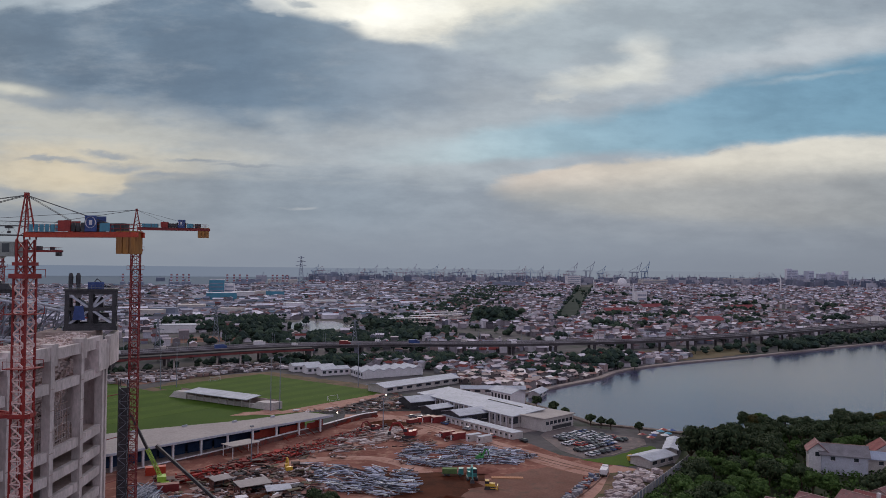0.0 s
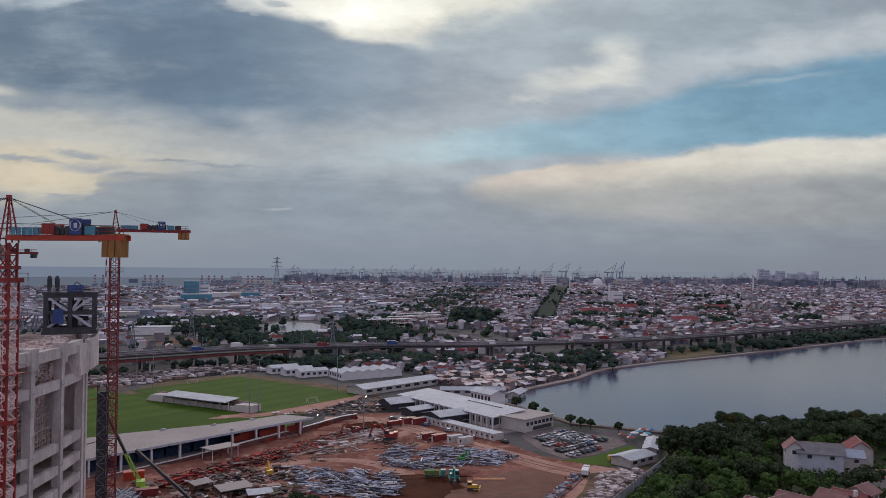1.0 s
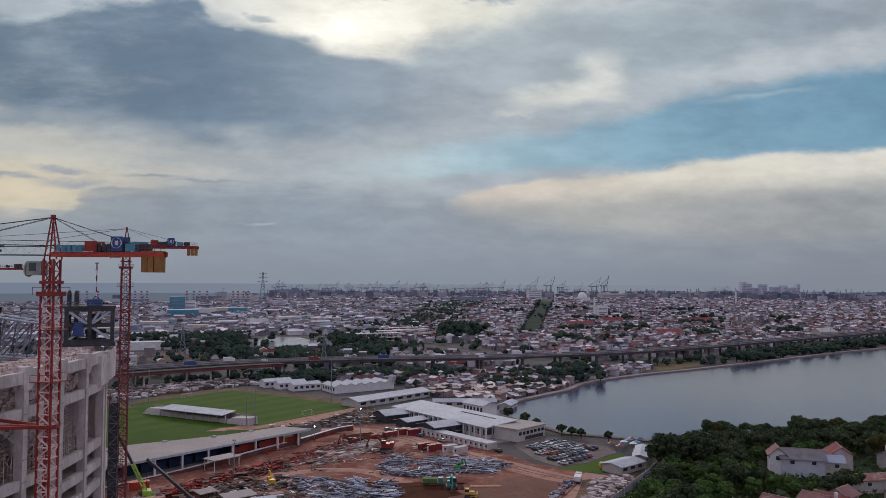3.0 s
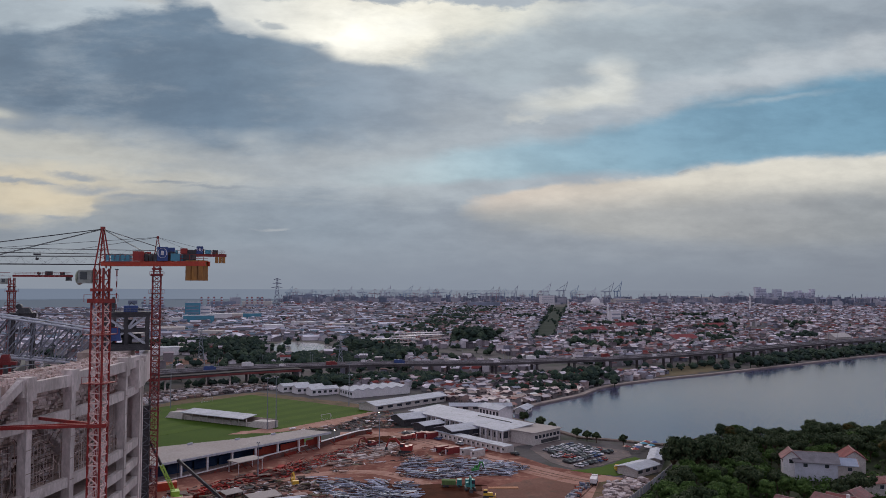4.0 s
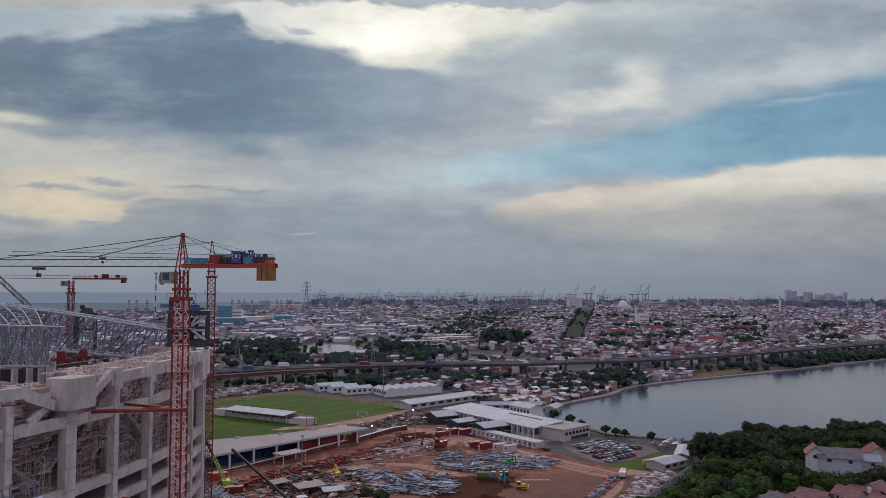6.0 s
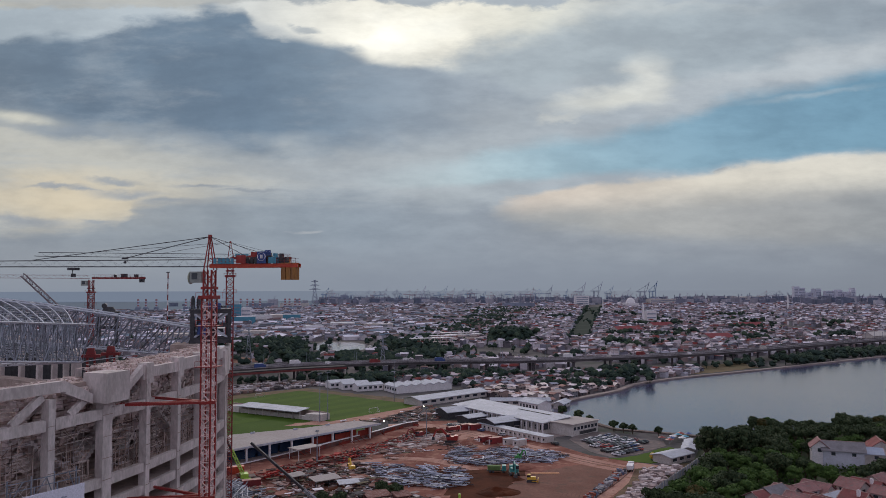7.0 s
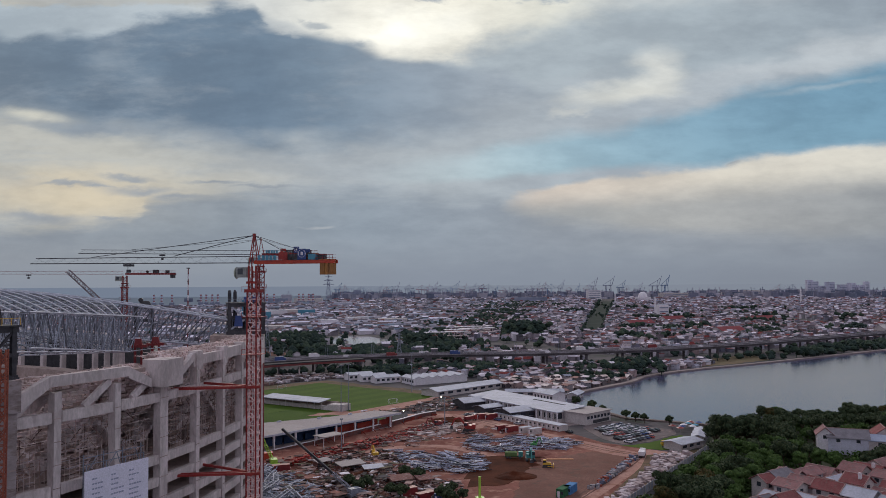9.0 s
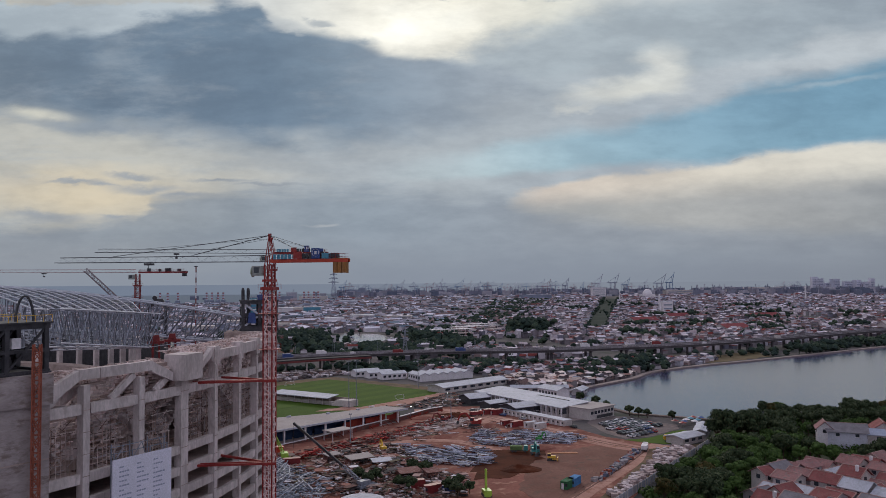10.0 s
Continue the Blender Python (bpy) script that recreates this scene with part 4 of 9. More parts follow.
for k in range(10):
    part("end_beam", arc_block(Mesh(), SR - 1.4, SR - 0.1, 2.4, 2.7, 4.3 + 4.5 * k, 6.1 + 4.5 * k), CONCRETE, stadium)
for a0, a1, za, zb in ((33.8, 31.7, 50.2, 54.2), (38.7, 36.5, 50.2, 55.6), (29.6, 28.2, 50.2, 52.6)):
    part("brace", Mesh().beam(polar(SR - 0.6, a0, za), polar(SR - 0.6, a1, zb), 0.7, 1.3), CONCRETE, stadium)
# stepped underside of the upper tier, seen through the openings: rows of pale blocks and gaps
RAKE = mat("tier_blocks", None, None, 0.4, 3.0, 0.9, bump=0.0, palette=[(0.72, 0.63, 0.55), (0.60, 0.51, 0.44), (0.78, 0.70, 0.63), (0.42, 0.33, 0.27), (0.68, 0.60, 0.52)])
tier_rng = random.Random(29)
for i in range(len(COLS) - 1):
    a0, a1 = COLS[i], COLS[i + 1]
    if not 2 < a0 < 40:
        continue
    m = Mesh()
    open_bay = abs(a0 - 22.0) < 0.1
    for k in range(26):
        z, rad = 54.6 - 0.68 * k, SR - 1.7 - 0.40 * k
        a = a0 + 0.2
        lim = 0.0 if not open_bay or k < 8 else 0.11 * (k - 7) * (a1 - a0)
        if a0 > 35 and k < 7:
            continue
        while a < a1 - 0.3:
            s = tier_rng.uniform(0.25, 0.8)
            if tier_rng.random() < 0.95 and a > a0 + lim and (k < 18 or tier_rng.random() < 0.8):
                q = rad - tier_rng.uniform(0, 0.25)
                arc_block(m, q - 0.5, q, a, min(a + s - 0.03, a1 - 0.2), z - tier_rng.uniform(0.4, 0.62), z)
            a += s
    tagged(part("tier_underside", m, RAKE, stadium), "pale stepped blocks under the upper tier", kind="stuff")

part("rim_slab", arc_block(Mesh(), SR - 9, SR - 1.0, 34.0, 38.6, 53.2, 53.6), CONCRETE_DARK, stadium)

# solid stair core
core = thing("stair_core", "tall plain concrete stair core beside the stadium bays", "stair tower", pose(SC.x, SC.y, 0))
m = Mesh()
arc_block(m, SR - 9, SR + 1.4, 38.8, 47.5, 0, 51.4)
arc_block(m, SR - 9, SR + 1.9, 38.7, 47.5, 51.4, 56.7)
part("wall", m, CORE_CONCRETE, core)
for z in (9, 20, 31, 42):
    part("pour_joint", arc_block(Mesh(), SR + 1.35, SR + 1.46, 38.8, 47.5, z, z + 0.22), CONCRETE_DARK, core)

# scaffolding in the tall openings, uneven and patchy
scaffold = Mesh()
for i in range(len(COLS) - 1):
    a0, a1 = COLS[i], COLS[i + 1]
    if not 7 < a0 < 40:
        continue
    n = 11
    low = 37.5
    for k in range(n + 1):
        a = a0 + 0.35 + (a1 - a0 - 0.7) * (k + rng.uniform(-0.12, 0.12)) / n
        for dr in (1.6, 2.9):
            if rng.random() < 0.85:
                scaffold.beam(polar(SR - dr, a, low), polar(SR - dr, a + rng.uniform(-0.04, 0.04), 44 + rng.uniform(-4, 4)), 0.08)
    for z in range(8):
        zz = low + 0.8 + z * 1.35
        for dr in (1.6, 2.9):
            b0 = a0 + 0.3 + rng.random() * 1.2
            scaffold.beam(polar(SR - dr, b0, zz), polar(SR - dr, min(a1 - 0.3, b0 + rng.uniform(1.4, 3.8)), zz + rng.uniform(-0.1, 0.1)), 0.085)
    for k in range(26):
        a, z = rng.uniform(a0 + 0.4, a1 - 0.9), low + 8.5 * rng.random() ** 1.3
        d = rng.uniform(1.4, 3.4)
        scaffold.beam(polar(SR - d, a, z), polar(SR - d, a + rng.choice((-0.7, 0.7)), z + rng.uniform(1.3, 2.4)), 0.075)
    for k in range(34):
        a, z = rng.uniform(a0 + 0.3, a1 - 0.9), low + 9.0 * rng.random() ** 1.8
        d = rng.uniform(1.8, 4.0)
        arc_block(scaffold, SR - d - rng.uniform(0.4, 0.9), SR - d, a, a + rng.uniform(0.3, 1.0), z, z + rng.uniform(0.06, 0.2))
SCAFFOLD = mat("scaffold_tubes_and_boards", None, None, 0.4, 3.0, 0.8, bump=0.0, palette=[
    (0.56, 0.48, 0.41), (0.36, 0.27, 0.215), (0.66, 0.59, 0.52), (0.13, 0.09, 0.075), (0.50, 0.38, 0.30), (0.46, 0.43, 0.41)])
sc = solid("scaffolding", scaffold, SCAFFOLD, "dense pale scaffolding and formwork inside the tall openings", "scaffolding", "stuff")
sc.location = (SC.x, SC.y, 0)

# far side of the bowl
far_stand = thing("far_stand", "shaded far side of the concrete stadium bowl with pale columns", "grandstand", pose(SC.x, SC.y, 0))
for i in range(26):
    a0 = 200 + i * 6.0
    m = Mesh()
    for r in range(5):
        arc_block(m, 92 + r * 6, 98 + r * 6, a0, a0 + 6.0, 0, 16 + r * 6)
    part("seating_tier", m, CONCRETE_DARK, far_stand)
    # dark wall behind the columns stands in for deep interior shade
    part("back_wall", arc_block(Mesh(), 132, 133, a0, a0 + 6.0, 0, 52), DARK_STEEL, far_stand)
    part("roof_beam", arc_block(Mesh(), 121, 122.4, a0, a0 + 6.0, 53.4, 55.0), CONCRETE, far_stand)
    part("column", Mesh().box(polar(122, a0, 41), (1.7, 1.7, 26), -a0), CONCRETE, far_stand)
# roof trusses over the bowl
def bent_tube(m, pts, r, n=6):
    """One tube along a line of points."""
    d = (pts[-1] - pts[0]).normalized()
    s = d.cross(Vector((0, 0, 1))).normalized()
    t = s.cross(d)
    vs = [p + (s * math.cos(2 * math.pi * i / n) + t * math.sin(2 * math.pi * i / n)) * r for p in pts for i in range(n)]
    fs = [(k * n + i, k * n + (i + 1) % n, (k + 1) * n + (i + 1) % n, (k + 1) * n + i) for k in range(len(pts) - 1) for i in range(n)]
    return m.add(vs, fs + [tuple(range(n - 1, -1, -1)), tuple(range((len(pts) - 1) * n, len(pts) * n))])


PALE_STEEL = mat("pale_painted_tube", (0.36, 0.40, 0.44), (0.50, 0.54, 0.575), 0.5, 4.0, 0.6, bump=0.0)


def main_top(s, side=0.0):
    return Vector((-50.5 - 139.5 * s + 0.14 * side, 192 + 20 * s + side, 61.4 + 10.8 * math.sin(min(s * 1.4, 1) * math.pi / 2)))


def main_bottom(s, side=0.0):
    return Vector((-55.5 - 134.5 * s + 0.14 * side, 194 + 18 * s + side, 53.8 + 6.0 * math.sin(min(s * 1.35, 1) * math.pi / 2)))


def edge_top(s, side=0.0):
    return Vector((-74 - 7 * s + side, 161 - 66 * s - 0.1 * side, 64.0 + 3.6 * s))


def edge_bottom(s, side=0.0):
    return Vector((-74 - 7 * s + side * s, 161 - 66 * s, 55.0 + 5.6 * s + 0.25 * side * s))


def box_truss(label, top, bottom, sides_top, sides_bottom, n, chord_r, web_r):
    """Long truss of bent chords; the webs zigzag between every top and bottom chord."""
    t = thing("roof_truss", label, "truss", group="roof trusses")
    for q in sides_top:
        part("top_chord", bent_tube(Mesh(), [top(i / n, q) for i in range(n + 1)], chord_r), PALE_STEEL, t)
    for q in sides_bottom:
        part("bottom_chord", bent_tube(Mesh(), [bottom(i / n, q) for i in range(n + 1)], chord_r), PALE_STEEL, t)
    web, lace = Mesh(), Mesh()
    for i in range(n):
        a, m, b = i / n, (i + 0.5) / n, (i + 1) / n
        for q in sides_top:
            for w in sides_bottom[:: max(1, len(sides_bottom) - 1)]:
                if len(sides_bottom) > 1 and q * w < 0:
                    continue
                web.tube(top(a, q), bottom(m, w), web_r, 6).tube(bottom(m, w), top(b, q), web_r, 6)
                lace.tube(bottom(a, w), top(m, q), web_r * 0.75, 5).tube(top(m, q), bottom(b, w), web_r * 0.75, 5)
        for line, sides in ((top, sides_top), (bottom, sides_bottom)):
            for q, w in zip(sides, sides[1:]):
                lace.tube(line(a, q), line(a, w), web_r * 0.8, 5).tube(line(a, q), line(b, w), web_r * 0.7, 5)
    tagged(part("web", web, GREY_STEEL, t, "grey diagonal tubes"), kind="stuff")
    tagged(part("lacing", lace, GREY_STEEL, t), kind="stuff")
    return t


box_truss("long grey tubular truss bowed upwards from the jacking frame", main_top, main_bottom, (-3.2, 3.2), (-2.4, 2.4), 24, 0.34, 0.21)
box_truss("tapering tubular edge truss reaching towards the lifting gantry", edge_top, edge_bottom, (-2.4, 2.4), (-2.6, 0.0, 2.6), 9, 0.18, 0.11)


def roof_rib(k, n):
    """A shallow arched rib from the bowed truss down to the edge truss."""
    rib = thing("roof_rib", "pale arched roof rib of steel tubes over the stadium bowl", "truss", group="roof ribs")
    f = k / (n - 1)
    p, q = main_top(0.26 + 0.36 * f, -3.2), edge_top(f * 1.0, -2.4)

    p2, q2 = main_bottom(0.24 + 0.36 * f, -2.4), edge_bottom(f, -2.6 if k % 2 else 0.0)

    def at(s, drop):
        v = p.lerp(q, s)
        return Vector((v.x, v.y, v.z + 0.6 * math.sin(s * math.pi) - drop))

    def low(s):
        v = p2.lerp(q2, s)
        return Vector((v.x, v.y, v.z + 0.5 * math.sin(s * math.pi)))
    bays = 12
    part("upper_tube", bent_tube(Mesh(), [at(i / bays, 0) for i in range(bays + 1)], 0.16), PALE_STEEL, rib)
    part("lower_tube", bent_tube(Mesh(), [low(i / bays) for i in range(bays + 1)], 0.14), GREY_STEEL, rib)
    web = Mesh()
    for i in range(0, bays if k % 3 == 0 else 1, 2):
        web.tube(at(i / bays, 0), low((i + 1) / bays), 0.1, 5).tube(low((i + 1) / bays), at((i + 2) / bays, 0), 0.1, 5)
    tagged(part("web", web, GREY_STEEL, rib), kind="stuff")
    return at, low


RIBS = [roof_rib(k, 13) for k in range(13)]
purlins = thing("roof_bracing", "criss-cross steel tubes tying the roof ribs together", "bracing")
m1, m2 = Mesh(), Mesh()
for (r0, l0), (r1, l1) in zip(RIBS, RIBS[1:]):
    for i in range(1, 12):
        a, b = i / 12, (i + 1) / 12
        m1.tube(r0(a, 0.1), r1(a, 0.1), 0.11, 5)
        m1.tube(l0(a), l1(a), 0.11, 5)
        if i % 2:
            m2.tube(r0(a, 0.3), r1(b, 0.3), 0.1, 5)
            m2.tube(l1(a), l0(b), 0.1, 5)
            m2.tube(r0(a, 0.2), l1(b), 0.09, 5)
tagged(part("purlin", m1, GREY_STEEL, purlins), kind="stuff")
tagged(part("diagonal", m2, GREY_STEEL, purlins), kind="stuff")
end = Mesh()
for q, w in ((-3.2, -2.4), (3.2, 2.4), (-3.2, 2.4), (3.2, -2.4)):
    end.tube(main_top(0, q), main_bottom(0, w), 0.24, 6)
end.tube(main_top(0, -3.2), main_top(0, 3.2), 0.26, 6).tube(main_bottom(0, -2.4), main_bottom(0, 2.4), 0.26, 6)
part("end_frame", end, PALE_STEEL, purlins, "pale tubes closing the truss end")
for k in range(5):
    s = 0.06 + 0.2 * k
    part("hanger", Mesh().tube(main_bottom(s, -2.4), edge_bottom(min(1, s * 0.9), 0), 0.13, 6), GREY_STEEL, purlins)

# dark jacking frame that carries the truss end
frame_tower = thing("jacking_tower", "black steel jacking frame with hydraulic rams on the stadium rim", "steel frame", pose(-43, 192, 58.2, 0, 0, 8))
m = Mesh()
for x in (-9.5, -4.5, 0.5):
    for y in (-3, 3):
        part("leg", Mesh().box((x, y, 4), (0.9, 0.9, 8)), DARK_STEEL, frame_tower)
m = Mesh()
for z in (0.3, 4, 7.8):
    for y in (-3, 3):
        m.box((-4.5, y, z), (11, 0.7, 0.8))
    for x in (-9.5, -4.5, 0.5):
        m.box((x, 0, z), (0.7, 6, 0.8))
tagged(part("girder", m, DARK_STEEL, frame_tower), "crossed dark girders", kind="stuff")
for y in (-3, 3):
    for x in (-9.5, -4.5):
        for dx, z0, z1 in ((5, 0.3, 4), (5, 7.8, 4)) if x < -5 else ((5, 4, 0.3), (5, 4, 7.8), (2.5, 4, 7.8)):
            part("brace", Mesh().beam((x, y, z0), (x + dx, y, z1), 0.55), PALE_STEEL, frame_tower, "pale diagonal strut")
part("deck", Mesh().box((-4.5, 0, 8.4), (11.5, 7, 0.5)), DARK_STEEL, frame_tower)
part("base_plate", Mesh().box((-4.5, 0, -0.45), (11.5, 7, 0.9)), DARK_STEEL, frame_tower)
for y, z, w, h in ((0.6, 1.6, 2.4, 2.0), (1.2, 5.4, 3.2, 2.4), (-0.6, 3.4, 1.8, 1.4), (1.6, 2.4, 5.0, 1.0)):
    part("machine_box", Mesh().box((-4.8 + y, y, z), (w, 1.6, h), 0, 0.92), DARK_STEEL, frame_tower)
for x in (-9.2, -7.6):
    ram = part("ram", Mesh().tube((x, 1.5, -3), (x, 1.5, 11.6), 0.52, 12).tube((x, 1.5, 11.6), (x, 1.5, 12.3), 0.52, 12, 0.3), DARK_STEEL, frame_tower, "tall dark hydraulic ram")
    part("collar", Mesh().tube((x, 1.5, 6.6), (x, 1.5, 7.4), 0.8, 12).box((x, 0.6, 7.0), (1.5, 1.2, 0.9)), WHITE, ram, "pale steel collar")
    part("hose", Mesh().tube((x + 0.6, -2.6, -2.2), (x + 0.3, -2.2, 5.5), 0.14, 6), DARK_STEEL, ram)
part("winch_frame", Mesh().box((-2.6, -1.0, 9.2), (4.6, 2.2, 0.4)).beam((-4.6, -1, 9.2), (-3.4, -1, 11.0), 0.2).beam((-1.2, -1, 9.2), (-3.4, -1, 11.0), 0.2), DARK_STEEL, frame_tower)
part("winch", Mesh().box((-3.5, -2, 9.4), (3.4, 2.0, 1.7)), BLUE, frame_tower, "blue winch")
m = Mesh()
for i in range(14):
    m.beam((-10 + 0.8 * i, -3.4, 8.4), (-10 + 0.8 * i, -3.4, 9.6), 0.08)
m.beam((-10, -3.4, 9.6), (0.9, -3.4, 9.6), 0.08).beam((-10, -3.4, 9.0), (0.9, -3.4, 9.0), 0.06)
part("railing", m, GREY_STEEL, frame_tower)
part("tarpaulin", Mesh().box((-6.9, -3.8, 3.2), (2.6, 0.5, 3.2), 0, 0.7), BLUE, frame_tower, "blue tarpaulin")


# second lifting frame, on the far corner of the bowl
lift_frame = thing("lifting_gantry", "black steel lifting frame with a winch house above the bowl", "steel frame", pose(-90.5, 268, 30, 0, 0, 8))
for x in (-3.0, 3.0):
    for y in (-3, 3):
        part("leg", Mesh().box((x, y, 17), (1.0, 1.0, 34)), DARK_STEEL, lift_frame)
for z in (28.5, 33.6):
    for y in (-3, 3):
        part("girder", Mesh().box((0, y, z), (7.4, 0.8, 0.9)), DARK_STEEL, lift_frame)
for y in (-3, 3):
    part("brace", Mesh().beam((-3.0, y, 28.5), (0, y, 33.6), 0.4).beam((3.0, y, 28.5), (0, y, 33.6), 0.4), PALE_STEEL, lift_frame)
part("deck", Mesh().box((0, 0, 34.2), (8.4, 7.4, 0.3)), DARK_STEEL, lift_frame)
part("winch_house", Mesh().box((0.3, 0, 35.2), (5.0, 3.0, 1.7), 0, 0.6).tube((-1.2, -1.4, 36.4), (-1.2, 1.4, 36.4), 0.9, 12), DARK_STEEL, lift_frame, "rounded dark winch house")


# ---------------------------------------------------------------- tower cranes
def lattice(m, br, p, q, w, h, bay, chord, brace):
    """Four chords in m and zigzag bracing in br between p and q."""
    p, q = Vector(p), Vector(q)
    d = (q - p)
    n = max(1, round(d.length / bay))
    d.normalize()
    up = Vector((0, 0, 1)) if abs(d.z) < 0.9 else Vector((1, 0, 0))
    s = d.cross(up).normalized()
    t = s.cross(d).normalized()
    cs = [s * a * w / 2 + t * b * h / 2 for a, b in ((-1, -1), (1, -1), (1, 1), (-1, 1))]
    for c in cs:
        m.beam(p + c, q + c, chord)
    L = (q - p) / n
    for i in range(n):
        a, b = p + L * i, p + L * (i + 1)
        for j in range(4):
            c0, c1 = cs[j], cs[(j + 1) % 4]
            br.beam(a + c0, a + c1, brace)
            if i % 2:
                c0, c1 = c1, c0
            br.beam(a + c0, b + c1, brace)


CAB = mat("cab_paint", (0.22, 0.25, 0.22), (0.34, 0.37, 0.33), 0.8, 4.0, 0.5)


def tower_crane(base, z_jib, z_head, jib, jib_len, cj_len, cj_h, label, mast_m, brace_m, body_m, boards, base_z=0.0, flat=False, w=2.1, ballast_m=BALLAST):
    turn = math.degrees(math.atan2(jib[1], jib[0]))
    c = thing("tower_crane", label, "tower crane", pose(base[0], base[1], base_z, 0, 0, turn), "tower cranes")
    zj, zh = z_jib - base_z, z_head - base_z
    m, br = Mesh(), Mesh()
    lattice(m, br, (0, 0, 0), (0, 0, zj - 6.5), w, w, w * 0.8, 0.27, 0.18)
    mast = tagged(part("mast_bracing", br, brace_m, c), "paler zigzag bracing between the mast chords", kind="stuff")
    for k in range(4):
        part("mast_chord", Mesh().add(m.v[8 * k:8 * k + 8], m.f[:6]), mast_m, mast)
    lad = Mesh()
    lad.beam((0.3, 0.5, 0), (0.3, 0.5, zj - 6), 0.07).beam((-0.3, 0.5, 0), (-0.3, 0.5, zj - 6), 0.07)
    part("ladder", lad, mast_m, mast)
    m, br = Mesh(), Mesh()
    lattice(m, br, (0, 0, zj - 6.5), (0, 0, zj - 1.0), w * 0.8, w * 0.8, 1.8, 0.3, 0.14)
    part("upper_mast", m.add(br.v, br.f), mast_m, c)
    col = Mesh().box((0, 0, zj - 6.4), (w + 1.0, w + 1.0, 0.7)).box((0, 0, zj - 4.6), (w + 0.4, w + 0.4, 0.5))
    for x in (-1.9, 1.9):
        for y in (-1.9, 1.9):
            col.beam((x, y, zj - 6.6), (x, y, zj - 5.4), 0.07)
    col.beam((-1.9, -1.9, zj - 5.4), (1.9, -1.9, zj - 5.4), 0.07).beam((-1.9, 1.9, zj - 5.4), (1.9, 1.9, zj - 5.4), 0.07)
    part("slewing_ring", col, mast_m, c)
    for z in (zj - 12, zj - 20):
        pl = Mesh().box((0, 0, z), (w + 1.8, w + 1.8, 0.12))
        for x in (-1, 1):
            for y in (-1, 1):
                pl.beam((x * (w / 2 + 0.85), y * (w / 2 + 0.85), z), (x * (w / 2 + 0.85), y * (w / 2 + 0.85), z + 1.1), 0.07)
        for s in (-1, 1):
            pl.beam((-(w / 2 + 0.85), s * (w / 2 + 0.85), z + 1.1), ((w / 2 + 0.85), s * (w / 2 + 0.85), z + 1.1), 0.07)
        part("platform", pl, mast_m, c)
    if not flat:
        hd = Mesh()
        for y in (-0.7, 0.7):
            hd.beam((0.9, y, zj - 1), (0.1, y * 0.3, zh), 0.17).beam((-1.2, y, zj - 1), (-0.1, y * 0.3, zh), 0.17)
        for k in range(5):
            z = zj - 0.5 + (zh - zj) * k / 5
            f = 1 - k / 5
            hd.beam((0.9 * f + 0.1, -0.6 * f, z), (-1.1 * f, -0.6 * f, z + 0.9), 0.08).beam((0.9 * f, 0.6 * f, z), (-1.1 * f, 0.6 * f, z + 0.9), 0.08)
        hd.box((0, 0, zh), (0.6, 0.5, 0.8))
        part("tower_head", hd, mast_m, c)
        ropes = Mesh()
        for y in (-0.25, 0.25):
            ropes.beam((0, y, zh), (jib_len * 0.35, y, zj + 1.3), 0.07).beam((0, y, zh), (jib_len * 0.72, y, zj + 1.3), 0.07)
            ropes.beam((0, y, zh), (-cj_len * 0.55, y, zj + 0.4), 0.06).beam((0, y, zh), (-cj_len * 0.9, y, zj + 0.5), 0.06)
        part("pendant_rope", ropes, DARK_STEEL, c)
    # triangular jib
    m, br = Mesh(), Mesh()
    n = int(jib_len / 3.2)
    tip = (jib_len, 0, zj)
    m.beam((0.8, 0.7, zj - 0.35), (jib_len, 0.7, zj), 0.16).beam((0.8, -0.7, zj - 0.35), (jib_len, -0.7, zj), 0.16).beam((0.8, 0, zj + 1.05), (jib_len - 1, 0, zj + 1.2), 0.17)
    for i in range(n):
        a, b = 0.8 + (jib_len - 1) * i / n, 0.8 + (jib_len - 1) * (i + 1) / n
        za, zb = zj - 0.35 + 0.35 * i / n, zj - 0.35 + 0.35 * (i + 1) / n
        for y in (-0.7, 0.7):
            br.beam((a, y, za), ((a + b) / 2, 0, zj + 1.1), 0.02).beam(((a + b) / 2, 0, zj + 1.1), (b, y, zb), 0.02)
        br.beam((a, -0.7, za), (b, 0.7, zb), 0.02)
    j = part("jib", m, DARK_STEEL if not flat else mast_m, c)
    part("jib_bracing", br, DARK_STEEL if not flat else mast_m, j)
    trolley = Mesh().box((jib_len * 0.55, 0, zj - 0.6), (1.8, 1.5, 0.5)).beam((jib_len * 0.55, 0.3, zj - 0.8), (jib_len * 0.55, 0.3, zj - 1.6), 0.1).box((jib_len * 0.55, 0, zj - 1.9), (0.8, 0.5, 0.7))
    part("trolley", trolley, DARK_STEEL, c)
    # counter-jib
    cj = Mesh()
    for y in (-0.8, 0.8):
        cj.box((-cj_len / 2 - 0.4, y, zj - 0.25), (cj_len, 0.35, 0.75))
    for i in range(int(cj_len / 1.6)):
        cj.beam((-0.8 - 1.6 * i, -0.8, zj - 0.3), (-2.4 - 1.6 * i, 0.8, zj - 0.3), 0.14)
    cj.box((-cj_len / 2 - 0.4, 0, zj + 0.12), (cj_len, 1.5, 0.06))
    cjo = part("counter_jib", cj, body_m, c)
    rail = Mesh()
    for y in (-1.0, 1.0):
        for i in range(int(cj_len / 1.5)):
            rail.beam((-1 - 1.5 * i, y, zj), (-1 - 1.5 * i, y, zj + 1.2), 0.06)
